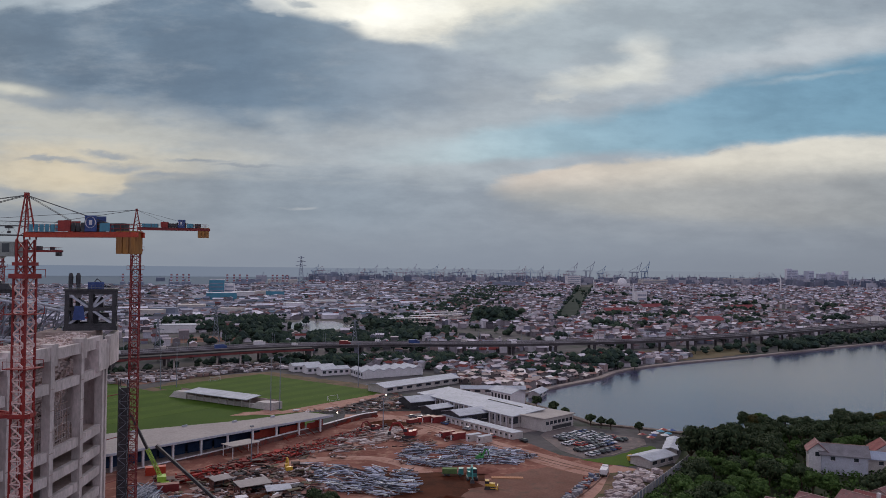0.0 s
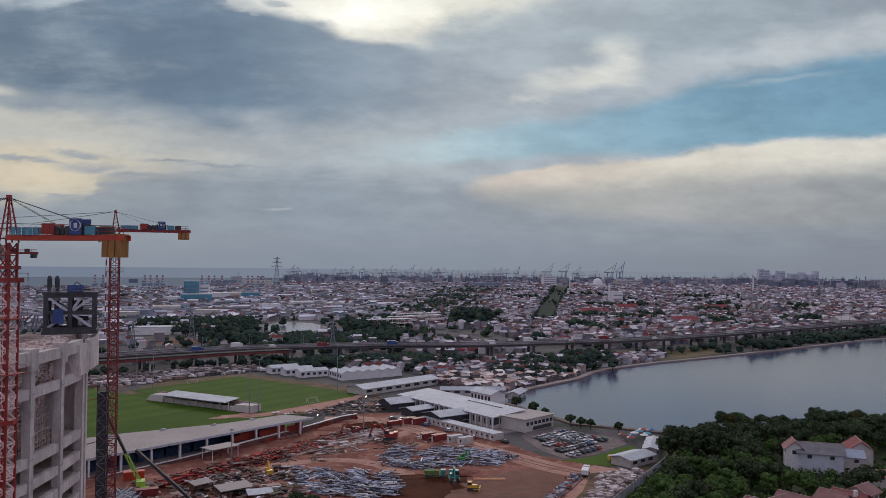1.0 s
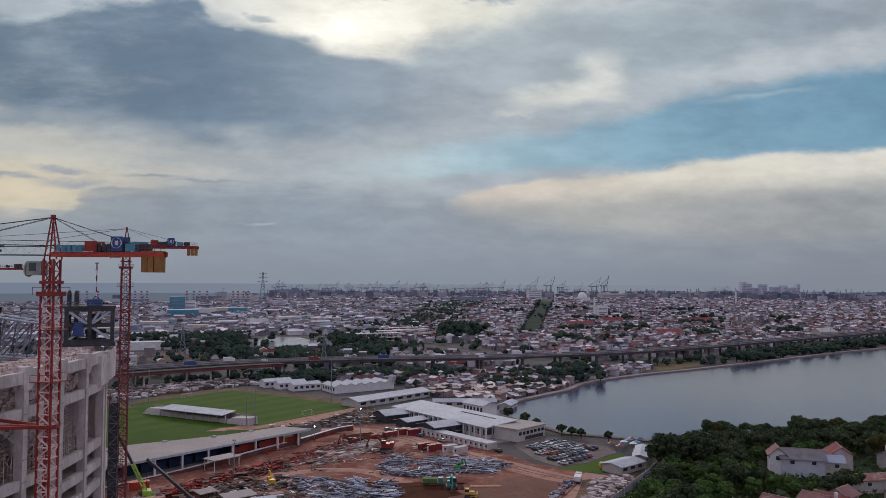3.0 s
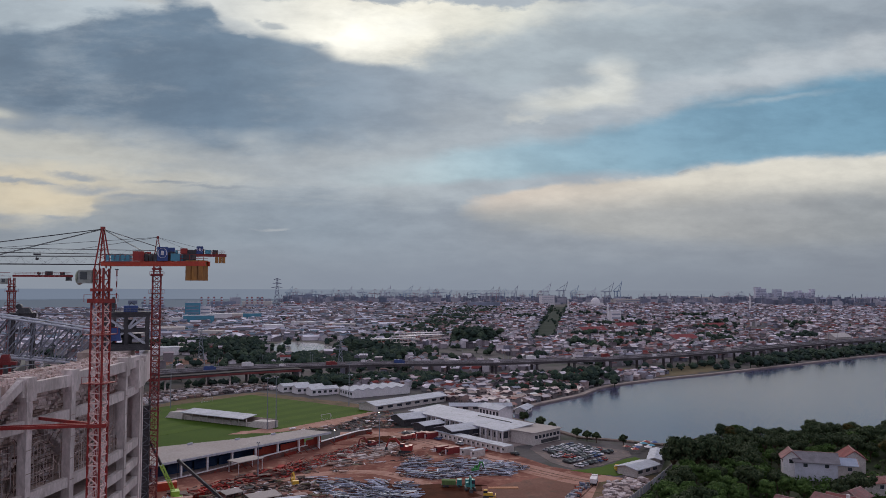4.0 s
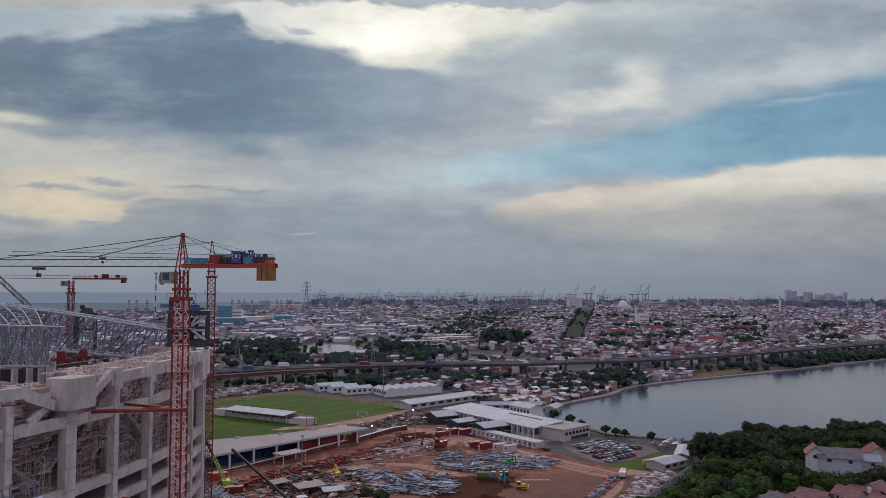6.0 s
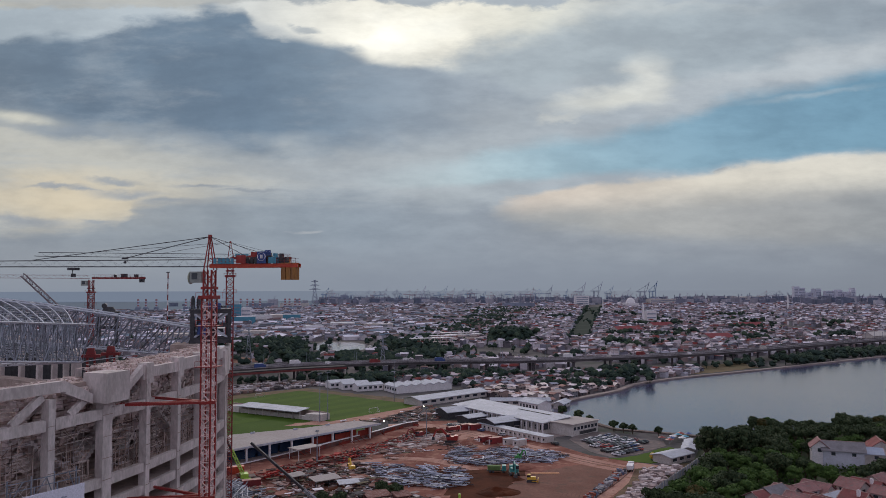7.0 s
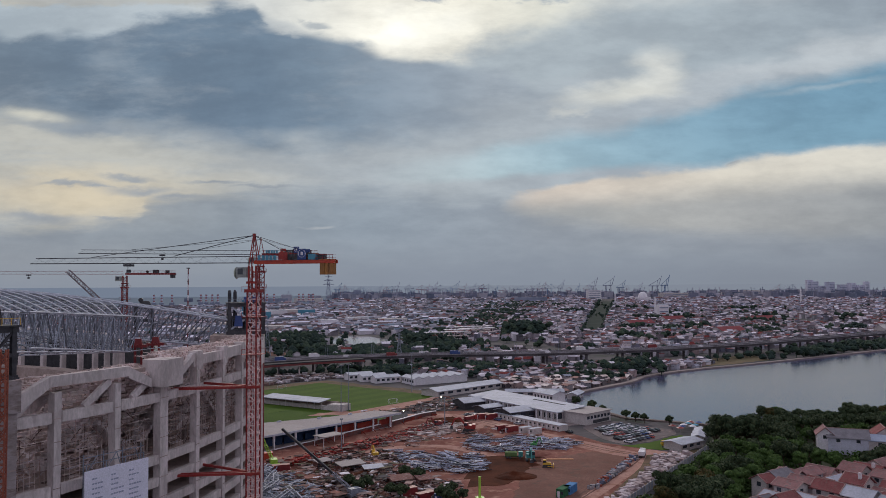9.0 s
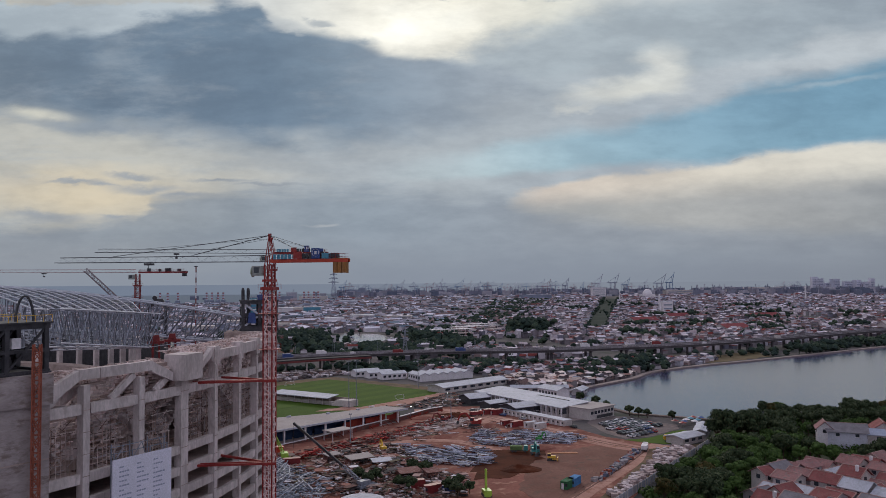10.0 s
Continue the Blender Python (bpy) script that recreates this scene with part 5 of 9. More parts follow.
        rail.beam((-0.6, y, zj + 1.2), (-cj_len, y, zj + 1.2), 0.06).beam((-0.6, y, zj + 0.65), (-cj_len, y, zj + 0.65), 0.05)
    part("handrail", rail, mast_m, cjo)
    for i in range(3 if not flat else 2):
        slab = Mesh().box((-cj_len + 0.4 + 1.05 * i, 0, zj - cj_h / 2 + 0.3), (0.9, 1.9, cj_h))
        part("ballast_slab", slab, ballast_m, c, "ribbed ballast slab")
    mech = Mesh().box((-cj_len * 0.62, 0, zj + 0.9), (2.6, 1.4, 1.5)).tube((-cj_len * 0.45, -0.8, zj + 0.8), (-cj_len * 0.45, 0.8, zj + 0.8), 0.6, 10).box((-cj_len * 0.85, 0, zj + 0.8), (1.6, 1.3, 1.2))
    part("winch", mech, DARK_STEEL, c, "dark hoist winch and control boxes")
    if boards:
        # advertising boards fixed on both sides of the counter-jib
        for (x, bw, bh, mt) in ((3.4, 4.4, 1.0, TEAL), (7.0, 2.0, 1.6, RED), (9.2, 2.2, 1.2, DARK_STEEL), (11.2, 1.9, 2.3, BLUE), (13.4, 1.6, 1.2, TEAL)):
            x *= cj_len / 18.0
            for y in (-1.12, 1.12):
                b = Mesh()
                if bw > 4:
                    for k in range(5):
                        b.box((-x - 1.8 + 0.9 * k, y, zj + 0.75), (0.62, 0.08, 0.95)).box((-x - 1.8 + 0.9 * k, y, zj + 0.18), (0.8, 0.06, 0.1))
                elif mt is DARK_STEEL:
                    for k in range(3):
                        b.box((-x - 0.75 + 0.75 * k, y, zj + 0.2 + bh / 2), (0.6, 0.08, bh))
                else:
                    b.box((-x, y, zj + 0.2 + bh / 2), (bw, 0.08, bh))
                tagged(part("sign_board", b, mt, c), kind="stuff")
        ringm = Mesh()
        for i in range(16):
            a, b = 2 * math.pi * i / 16, 2 * math.pi * (i + 1) / 16
            for y in (-1.18, 1.18):
                ringm.beam((-11.2 * cj_len / 18 + 0.8 * math.cos(a), y, zj + 1.5 + 0.8 * math.sin(a)), (-11.2 * cj_len / 18 + 0.8 * math.cos(b), y, zj + 1.5 + 0.8 * math.sin(b)), 0.16, 0.04)
        for y in (-1.18, 1.18):
            ringm.box((-11.2 * cj_len / 18, y, zj + 1.5), (0.5, 0.04, 0.7))
        tagged(part("sign_mark", ringm, WHITE, c), "pale ring and plain bars on the boards", kind="stuff")
    # cab
    cab = Mesh().box((2.9, -0.6, zj - 2.4), (2.6, 1.9, 2.2), 0, 0.95)
    cb = part("cab", cab, CAB, c, "pale operator cab")
    part("window", Mesh().box((3.1, -0.6, zj - 2.2), (1.2, 1.96, 1.3)), GLASS, cb)
    if boards:
        disc = Mesh().tube((4.3, -0.6, zj - 2.5), (4.45, -0.6, zj - 2.5), 1.25, 20)
        part("round_panel", disc, mat("pale_green_panel", (0.42, 0.50, 0.36), (0.52, 0.60, 0.46), 0.8), cb, "round pale green panel")
    return c


tower_crane((-41.5, 120.2), 77.2, 82.8, (-0.92, 0.38), 55, 18.3, 3.3, "red hammerhead tower crane tied to the stadium, orange counter-jib", RED, BRACE, ORANGE, True)
tower_crane((-44.8, 233.0), 83.2, 88.3, (-1.0, 0.0), 61, 20.0, 2.9, "slender dark red tower crane behind the stadium corner", RED_DARK, RED_DARK, RED_DARK, True, w=2.35)
tower_crane((-109, 324), 77.6, 77.8, (-1.0, 0.05), 75, 22.0, 2.4, "flat-top red tower crane beyond the stadium bowl", RED_DARK, RED_DARK, RED_DARK, False, flat=True, w=2.2, ballast_m=DARK_STEEL)

# netted material hoist beside the slender crane
tower = thing("material_hoist", "dark netted material hoist tower beside the slender crane", "hoist", pose(-46.9, 230.4, 0))
m, br = Mesh(), Mesh()
lattice(m, br, (0, 0, 0), (0, 0, 40), 2.3, 2.3, 2.0, 0.2, 0.12)
part("mast", m, DARK_STEEL, tower)
tagged(part("bracing", br, GREY_STEEL, tower), kind="stuff")
part("netting", Mesh().box((0.1, 1.0, 19), (2.2, 0.1, 37)).box((-1.0, 0, 19), (0.1, 1.8, 37)).box((0.1, -1.0, 16), (2.0, 0.08, 28)), DARK_STEEL, tower, "dark netting")
part("cage", Mesh().box((0, -0.1, 21), (1.7, 1.7, 2.6)), RED_DARK, tower, "dull red hoist cage")
for z in (12, 24, 36):
    part("tie", Mesh().beam((0, 1.1, z), (2.6, 0.8, z), 0.16).beam((0, -1.1, z), (2.6, -0.6, z), 0.16).beam((-1, 0, z), (-9, -12, z), 0.2), RED_DARK, tower)

# ties between the near crane and the stadium
for z, zz in ((50.3, 50.0), (32.0, 31.8), (66.5 - 50, 15.8)):
    tie = thing("crane_tie", "red steel tie struts bracing the crane to the stadium", "tie strut", group="crane ties")
    m = Mesh()
    for y0, (x1, y1) in ((119.4, (-58.6, 121.5)), (121.0, (-58.2, 122.6)), (121.0, (-53.5, 131.5))):
        m.beam((-42.5, y0, z), (x1, y1, zz), 0.42, 0.5)
    part("strut", m, RED, tie)
    collar = Mesh()
    for s in (-1.35, 1.35):
        collar.box((-41.5 + s, 120.2, z), (0.35, 3.0, 0.6)).box((-41.5, 120.2 + s, z), (3.0, 0.35, 0.6))
    part("collar", collar, RED, tie)

# ---------------------------------------------------------------- town


def near_line(p, line, d):
    return any((p[0] - q[0]) ** 2 + (p[1] - q[1]) ** 2 < d * d for q in line)


TREES_FAR = [(269, 1257, 50, 80, 60), (330, 1420, 50, 90, 60), (400, 1620, 60, 120, 80), (478, 1814, 70, 130, 90), (600, 2120, 90, 200, 110), (720, 2430, 100, 200, 100), (262, 952, 26, 18, 60), (248, 556, 12, 12, 14),
    # x, y, half-width, half-depth, how many: woods and tree rows beyond the viaduct
    (-60, 985, 70, 40, 150), (20, 770, 60, 45, 170), (80, 790, 60, 40, 120), (-30, 900, 40, 60, 110), (120, 930, 30, 60, 80), (60, 730, 60, 34, 90), (130, 790, 50, 40, 90), (130, 900, 40, 40, 40), (170, 1010, 45, 60, 50), (300, 1090, 40, 40, 60), (230, 1180, 50, 60, 40),
    (-60, 900, 60, 50, 40), (320, 1420, 60, 80, 50), (420, 1700, 90, 60, 90), (560, 2150, 130, 200, 150), (760, 2600, 120, 120, 100), (640, 1350, 40, 24, 30), (520, 1000, 40, 20, 26), (760, 1180, 50, 20, 30),
    (650, 1000, 50, 20, 30), (430, 860, 30, 16, 20), (900, 1500, 60, 30, 30), (1100, 1800, 90, 40, 40), (480, 1090, 16, 30, 16), (900, 2300, 200, 60, 60)]


def cheap_house(walls, roofs, c, lx, ly, eave, rise, turn):
    """A small gabled house seen from more than a kilometre away: four walls and two roof slopes."""
    ca, sa = math.cos(radians(turn)), math.sin(radians(turn))

    def w(px, py, pz):
        return (c[0] + px * ca - py * sa, c[1] + px * sa + py * ca, pz)
    hx, hy = lx / 2, ly / 2
    walls.add([w(-hx, -hy, 0), w(hx, -hy, 0), w(hx, hy, 0), w(-hx, hy, 0), w(-hx, -hy, eave), w(hx, -hy, eave), w(hx, hy, eave), w(-hx, hy, eave), w(-hx, 0, eave + rise), w(hx, 0, eave + rise)],
              [(0, 1, 5, 4), (2, 3, 7, 6), (1, 2, 6, 9, 5), (3, 0, 4, 8, 7)])
    hx, hy, low = hx + 0.5, hy + 0.5, eave - rise * 0.5 / hy + 0.2
    roofs.add([w(-hx, -hy, low), w(hx, -hy, low), w(hx, hy, low), w(-hx, hy, low), w(-hx, 0, eave + rise + 0.2), w(hx, 0, eave + rise + 0.2)], [(0, 1, 5, 4), (2, 3, 4, 5)])


# outer roofs: palette pulled towards blue-grey, distance haze in the colour
FAR_ROOFS = mat("hazed_town_roofs", None, None, 0.03, 0.5, 1.0, bump=0.0, spread_by=1.3, palette=[
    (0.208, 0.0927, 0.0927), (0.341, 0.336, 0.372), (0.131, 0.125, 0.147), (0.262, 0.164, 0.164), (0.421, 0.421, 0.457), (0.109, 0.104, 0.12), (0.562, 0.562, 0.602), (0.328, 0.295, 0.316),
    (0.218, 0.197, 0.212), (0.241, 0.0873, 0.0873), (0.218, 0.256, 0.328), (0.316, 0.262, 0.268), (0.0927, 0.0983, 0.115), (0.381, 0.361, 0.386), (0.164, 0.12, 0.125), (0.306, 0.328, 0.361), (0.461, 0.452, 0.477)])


def town():
    roofs, walls, sheds, shed_walls, far_roofs = Mesh(), Mesh(), Mesh(), Mesh(), Mesh()
    r = random.Random(11)
    keep_out = [(-8, 464, 95), (46, 985, 100), (258, 952, 28), (300, 1090, 30), (40, 850, 50)]
    y = 640.0
    while y < 4800:
        gap = 8.6 if y < 1000 else 9.4 if y < 1400 else 11.5 if y < 2000 else 15 if y < 2800 else 22
        x_lo, x_hi = -0.35 * y - 60, 1.06 * y + 60
        x = x_lo
        while x < x_hi:
            px, py = x + r.uniform(-0.3, 0.3) * gap, y + r.uniform(-0.35, 0.35) * gap
            x += gap * r.uniform(0.85, 1.3)
            if y < 1100 and near_line((px, py), VIA_LINE, 30) or inside((px, py), VIA_SOUTH) or inside((px, py), LAKE):
                continue
            if any((px - a) ** 2 + (py - b) ** 2 < c * c for a, b, c in keep_out):
                continue
            # the canal and its banks
            if py > 1000 and abs(px - (432 + (py - 1130) * 0.425)) < 20 + (py - 1130) * 0.012:
                continue
            # streets every so often, and open strips
            if (int(px / 70) % 3 == 0 and abs((px + 0.25 * py) % 150) < 8) or abs((py - 0.2 * px) % 190) < 8:
                continue
            if py > 2650 and px < 0.38 * (py - 2300) - 300:
                continue
            left = px < 0.13 * py + 40 or py > 1250 and px < 0.40 * py - 240
            if left and py < 1000 and r.random() < (0.93 if py < 870 else 0.6):
                continue
            if noise.noise((px * 0.006, py * 0.006, 1.5)) > 0.42:
                continue
            turn = 12 * round(noise.noise((px * 0.003, py * 0.003, 4.0)) * 4) + r.choice((0, 90))
            if left and py > 980:
                # works and warehouses
                pick = r.random()
                if pick < 0.42:
                    continue
                if pick > 0.72:
                    lx, ly, h = r.uniform(7, 17) * (r.uniform(1.8, 3.4) if r.random() < 0.25 else 1) + gap * 0.25, r.uniform(6, 12) + gap * 0.15, r.uniform(3.5, 7.5)
                    cheap_house(shed_walls, sheds, (px, py), lx, ly, h, 2.2, turn)
                    continue
            lx, ly = gap * r.uniform(0.6, 1.1), gap * r.uniform(0.5, 0.85)
            h = r.choice((2.8, 3.0, 3.4, 5.6, 6.2, 8.6)) * (1.0 if gap < 20 else 1.2)
            rise = ly * r.uniform(0.16, 0.3)
            if r.random() < 0.74:
                if py > 1000:
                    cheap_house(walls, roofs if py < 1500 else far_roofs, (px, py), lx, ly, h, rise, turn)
                else:
                    walls.gable_wall((px, py, 0), lx, ly, h, rise, turn)
                    roofs.gable((px, py, 0), lx, ly, h, rise, turn, 0.5, 0.2)
            else:
                walls.box((px, py, h / 2), (lx, ly, h), turn)
                if py < 1500:
                    (roofs if py < 1500 else far_roofs).box((px, py, h + 0.15), (lx + 0.6, ly + 0.6, 0.3), turn)
                if r.random() < 0.3:
                    walls.box((px + 1, py + 1, h + 1.3), (lx * 0.3, ly * 0.4, 2.2), turn)
        y += gap * 0.95
    solid("town_roofs", roofs, ROOFS, "crowded tiled and sheet roofs of a dense town", "roofs", "stuff")
    solid("outer_town_roofs", far_roofs, FAR_ROOFS, "small haze-tinted roofs crowded towards the port", "roofs", "stuff")
    solid("town_walls", walls, WALLS, "pale plastered walls of a dense low-rise town", "houses", "stuff")
    solid("warehouse_roofs", sheds, SHEDS, "long grey and rusty warehouse roofs near the port", "warehouses", "stuff")
    solid("warehouse_walls", shed_walls, WALLS, "plain pale warehouse walls near the port", "warehouses", "stuff")


VIA_SOUTH = [(-500, 300), (-250, 480), (-97, 550), (-30, 590), (43, 605), (168, 598), (338, 622), (500, 690), (660, 750), (900, 828), (1300, 938), (1300, 300), (600, 200)]
town()


def leaf_clump(m, c, r, n, rg, size):
    """n leaf tufts, small bent quads, scattered on an uneven ball."""
    for i in range(n):
        a, z = rg.uniform(0, 2 * math.pi), rg.uniform(-0.75, 1)
        k = math.sqrt(max(0, 1 - z * z))
        rad = r * (0.72 + 0.42 * rg.random())
        p = Vector((c[0] + math.cos(a) * k * rad, c[1] + math.sin(a) * k * rad, c[2] + z * rad * 0.8))
        nrm = Vector((math.cos(a) * k + rg.uniform(-0.5, 0.5), math.sin(a) * k + rg.uniform(-0.5, 0.5), z + rg.uniform(-0.2, 0.7))).normalized()
        s = nrm.cross(Vector((rg.uniform(-1, 1), rg.uniform(-1, 1), 0.3))).normalized() * size * rg.uniform(0.6, 1.25)
        t = nrm.cross(s).normalized() * size * rg.uniform(0.5, 1.0)
        m.add([p - s - t * 0.2, p + s * 0.3 - t + nrm * size * 0.15, p + s + t * 0.3, p - s * 0.3 + t - nrm * size * 0.2], [(0, 1, 2, 3)])


def far_woods():
    m = Mesh()
    r = random.Random(5)

    def tree(x, y, h, w):
        for k in range(r.randint(4, 6)):
            cx, cy = x + r.uniform(-0.6, 0.6) * w, y + r.uniform(-0.6, 0.6) * w
            cz, cr = h * r.uniform(0.28, 0.8), w * r.uniform(0.38, 0.62)
            n = 7
            vs = [(cx, cy, cz + cr * r.uniform(0.8, 1.1))]
            for lv, zz in ((0.75, 0.45), (1.05, -0.1), (0.7, -0.6)):
                for i in range(n):
                    a = 2 * math.pi * (i + r.uniform(-0.25, 0.25)) / n
                    q = cr * lv * r.uniform(0.75, 1.25)
                    vs.append((cx + q * math.cos(a), cy + q * math.sin(a), max(0.0, cz + zz * cr * r.uniform(0.7, 1.3))))
            fs = [(0, 1 + i, 1 + (i + 1) % n) for i in range(n)]
            for lv in (0, 1):
                for i in range(n):
                    a, b = 1 + lv * n + i, 1 + lv * n + (i + 1) % n
                    fs += [(a, a + n, b), (b, a + n, b + n)]
            m.add(vs, fs)
        m.beam((x, y, 0), (x, y, h * 0.5), 0.5)

    for (cx, cy, hw, hd, n) in TREES_FAR:
        for i in range(n):
            px, py = cx + r.gauss(0, 0.5) * hw, cy + r.gauss(0, 0.5) * hd
            if not inside((px, py), POND):
                low = py < 870 and -5 < px < 110
                tree(px, py, r.uniform(4.5, 8) if low else r.uniform(7, 14), r.uniform(3.5, 6) if low else r.uniform(4, 7))
    # tall dark groves between the roofs
    for cx, cy, w, n in ((262, 955, 9, 50), (285, 972, 9, 40), (270, 1000, 9, 34), (368, 860, 10, 10), (374, 815, 8, 8), (468, 1045, 11, 10), (556, 1025, 11, 10), (757, 1523, 20, 16), (1047, 1725, 22, 16), (583, 895, 12, 10), (722, 922, 14, 12), (690, 1330, 14, 10),
                         (880, 1350, 18, 12), (980, 1250, 16, 10), (600, 1700, 24, 16), (850, 1900, 30, 20)):
        for i in range(n):
            k = 1.5 if n > 30 else 1.0
            tree(cx + r.gauss(0, 1) * w, cy + r.gauss(0, 0.8) * w, r.uniform(11, 18) * k, r.uniform(5, 8))
    # verge along the viaduct
    for i, (x, y) in enumerate(VIA_LINE):
        for k in range(2):
            if x < 120 or x > 300 and (x > 430 or k):
                q = offset(VIA_LINE, -r.uniform(14, 26) if x > 160 else r.uniform(30, 60))[i]
                if not inside(q, LAKE):
                    tree(q[0] + r.uniform(-6, 6), q[1] + r.uniform(-6, 6), r.uniform(5, 11), r.uniform(3, 5.5))
    # far shore of the lake
    for i in range(85):
        t = r.random() ** 0.9
        x = 405 + 345 * t + r.gauss(0, 8)
        y = 577 + (x - 365) * 0.46 + r.uniform(6, 30)
        if not inside((x, y), LAKE):
            tree(x, y, r.uniform(5, 12), r.uniform(3.5, 6.5))
    for i in range(14):
        tree(222 + r.uniform(-14, 10), 522 + r.uniform(-4, 24), r.uniform(8, 14), r.uniform(4, 6))
    # scattered street trees
    for i in range(620):
        y = 650 + 1900 * r.random() ** 1.4
        x = r.uniform(-0.3, 1.1) * y
        if not inside((x, y), LAKE) and not near_line((x, y), VIA_LINE, 24):
            tree(x, y, r.uniform(6, 11), r.uniform(3, 6))
    for i in range(90):
        x, y = r.uniform(-120, 165), 0
        q = offset(VIA_LINE, -r.uniform(10, 20))[r.randrange(22, 48)]
        if q[0] < 175:
            tree(q[0], q[1], r.uniform(4, 7.5), r.uniform(2.5, 4.5))
    for i in range(120):
        x = r.uniform(0, 130)
        y = 583 + 0.1 * x - 30 * (x < -40) + r.uniform(-22, 16) + 0.2 * min(0, x)
        tree(x, y, r.uniform(4, 8), r.uniform(3, 5.5))
    for cx, cy, n in ((150, 578, 16), (205, 560, 12), (168, 520, 10), (250, 590, 12), (120, 560, 10), (190, 500, 6), (235, 528, 12)):
        for i in range(n):
            tree(cx + r.gauss(0, 9), cy + r.gauss(0, 6), r.uniform(5, 10), r.uniform(3, 5))
    for i in range(46):
        x, y = r.uniform(60, 300), r.uniform(470, 590)
        if inside((x, y), KAMPUNG):
            tree(x, y, r.uniform(5, 9), r.uniform(2.5, 4.5))
    # green canal bank
    for i in range(140):
        t = r.random()
        tree(380 + 850 * t + r.choice((-19, -15, 17, 21)) * (1 + 0.8 * t), 1010 + 2000 * t, r.uniform(4, 8), r.uniform(3, 6))
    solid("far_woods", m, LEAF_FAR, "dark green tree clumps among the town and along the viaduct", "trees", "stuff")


KAMPUNG = [(98, 500), (104, 478), (128, 450), (140, 436), (165, 456), (203, 486), (226, 520), (262, 545), (300, 560), (345, 605), (300, 606), (227, 594), (168, 590), (60, 594), (50, 575), (96, 545)]
far_woods()


def near_kampung():
    """Small houses between the lake and the viaduct, one by one."""
    r = random.Random(21)
    kinds = []
    for i in range(10):
        lx, ly, h = r.uniform(4.2, 7.6), r.uniform(3.2, 5.2), r.choice((2.3, 2.5, 2.8, 3.0, 4.8))
        w, f = Mesh(), Mesh()
        rise = ly * r.uniform(0.12, 0.3)
        w.gable_wall((0, 0, 0), lx, ly, h, rise)
        f.gable((0, 0, 0), lx, ly, h, rise, 0, 0.6, 0.18)
        win = []
        for s in (-1, 1):
            for k in range(int(lx / 2.4)):
                for z in ((1.5,) if h < 4 else (1.5, 4.4)):
                    win.append(Mesh().box((-lx / 2 + 1.4 + 2.4 * k, s * (ly / 2 + 0.02), z), (1.0, 0.06, 1.1)).data("window", GLASS))
        kinds.append((w.data("wall", WALL_OB), f.data("roof", ROOF_OB), win))
    count = 0
    rest_w, rest_r = Mesh(), Mesh()
    y = 438.0
    while y < 600:
        x = 50.0
        while x < 350:
            p = (x + r.uniform(-2, 2), y + r.uniform(-2, 2))
            x += r.uniform(4.7, 7.2)
            if not inside(p, KAMPUNG) or near_line(p, VIA_LINE, 13) or (38 < p[0] < 106 and 425 < p[1] < 545) or r.random() < 0.08:
                continue
            if count >= 165:
                lx, ly, hh, tn = r.uniform(4, 7.4), r.uniform(3.2, 5.2), r.choice((2.3, 2.6, 3.0, 4.8)), r.choice((20, 110, 28, 118)) + r.uniform(-8, 8)
                rest_w.gable_wall((p[0], p[1], 0), lx, ly, hh, ly * 0.2, tn)
                rest_r.gable((p[0], p[1], 0), lx, ly, hh, ly * 0.2, tn, 0.5, 0.18)
                continue
            w, f, g = kinds[r.randrange(10)]
            h = thing("house", "small village house with a weathered pitched roof near the lake", "house", pose(p[0], p[1], 0, 0, 0, r.choice((20, 110, 28, 118)) + r.uniform(-8, 8)), "lakeside houses")
            for nm, d in [("wall", w), ("roof", f)] + [("window", q) for q in g]:
                o = new(nm, d)
                o.parent = h
            count += 1
        y += 5.4
    solid('village_roofs', rest_r, ROOFS, 'small weathered roofs crowded beside the viaduct', 'roofs', 'stuff')
    solid('village_walls', rest_w, WALLS, 'pale walls of small houses beside the viaduct', 'houses', 'stuff')


WALL_OB = mat("village_walls", None, None, 0.3, 2.0, 0.9, bump=0.1, source="object", palette=[(0.30, 0.28, 0.27), (0.20, 0.18, 0.17), (0.42, 0.38, 0.34), (0.22, 0.23, 0.24), (0.30, 0.23, 0.20), (0.14, 0.12, 0.12)])
ROOF_OB = mat("village_roofs", None, None, 0.3, 2.0, 0.85, bump=0.2, spread_by=1.3, source="object", palette=[
    (0.22, 0.095, 0.08), (0.48, 0.45, 0.44), (0.17, 0.135, 0.13), (0.66, 0.64, 0.64), (0.34, 0.28, 0.26), (0.36, 0.22, 0.18), (0.27, 0.30, 0.35), (0.13, 0.125, 0.13), (0.52, 0.44, 0.39), (0.58, 0.54, 0.53), (0.42, 0.36, 0.31), (0.62, 0.57, 0.50)])
near_kampung()


# ---------------------------------------------------------------- near trees
def tree_kind(seed, h, w, leaf):
    r = random.Random(seed)
    trunk, crown = Mesh(), Mesh()
    fork = h * 0.38
    trunk.tube((0, 0, 0), (0, 0, fork), 0.34, 8, 0.22)
    tips = []
    for i in range(15):
        a = 2 * math.pi * i / 7.5 + r.uniform(-0.3, 0.3)
        d, z = w * r.uniform(0.25, 0.8), h * r.uniform(0.55, 0.9)
        tips.append((d * math.cos(a), d * math.sin(a), z))
        trunk.tube((0, 0, fork * r.uniform(0.7, 1.0)), tips[-1], 0.15, 6, 0.05)
    tips.append((0, 0, h * 0.9))
    for t in tips:
        leaf_clump(crown, t, w * r.uniform(0.24, 0.44), 125, r, 0.48)
    return trunk.data("trunk", BARK), crown.data("crown", leaf)


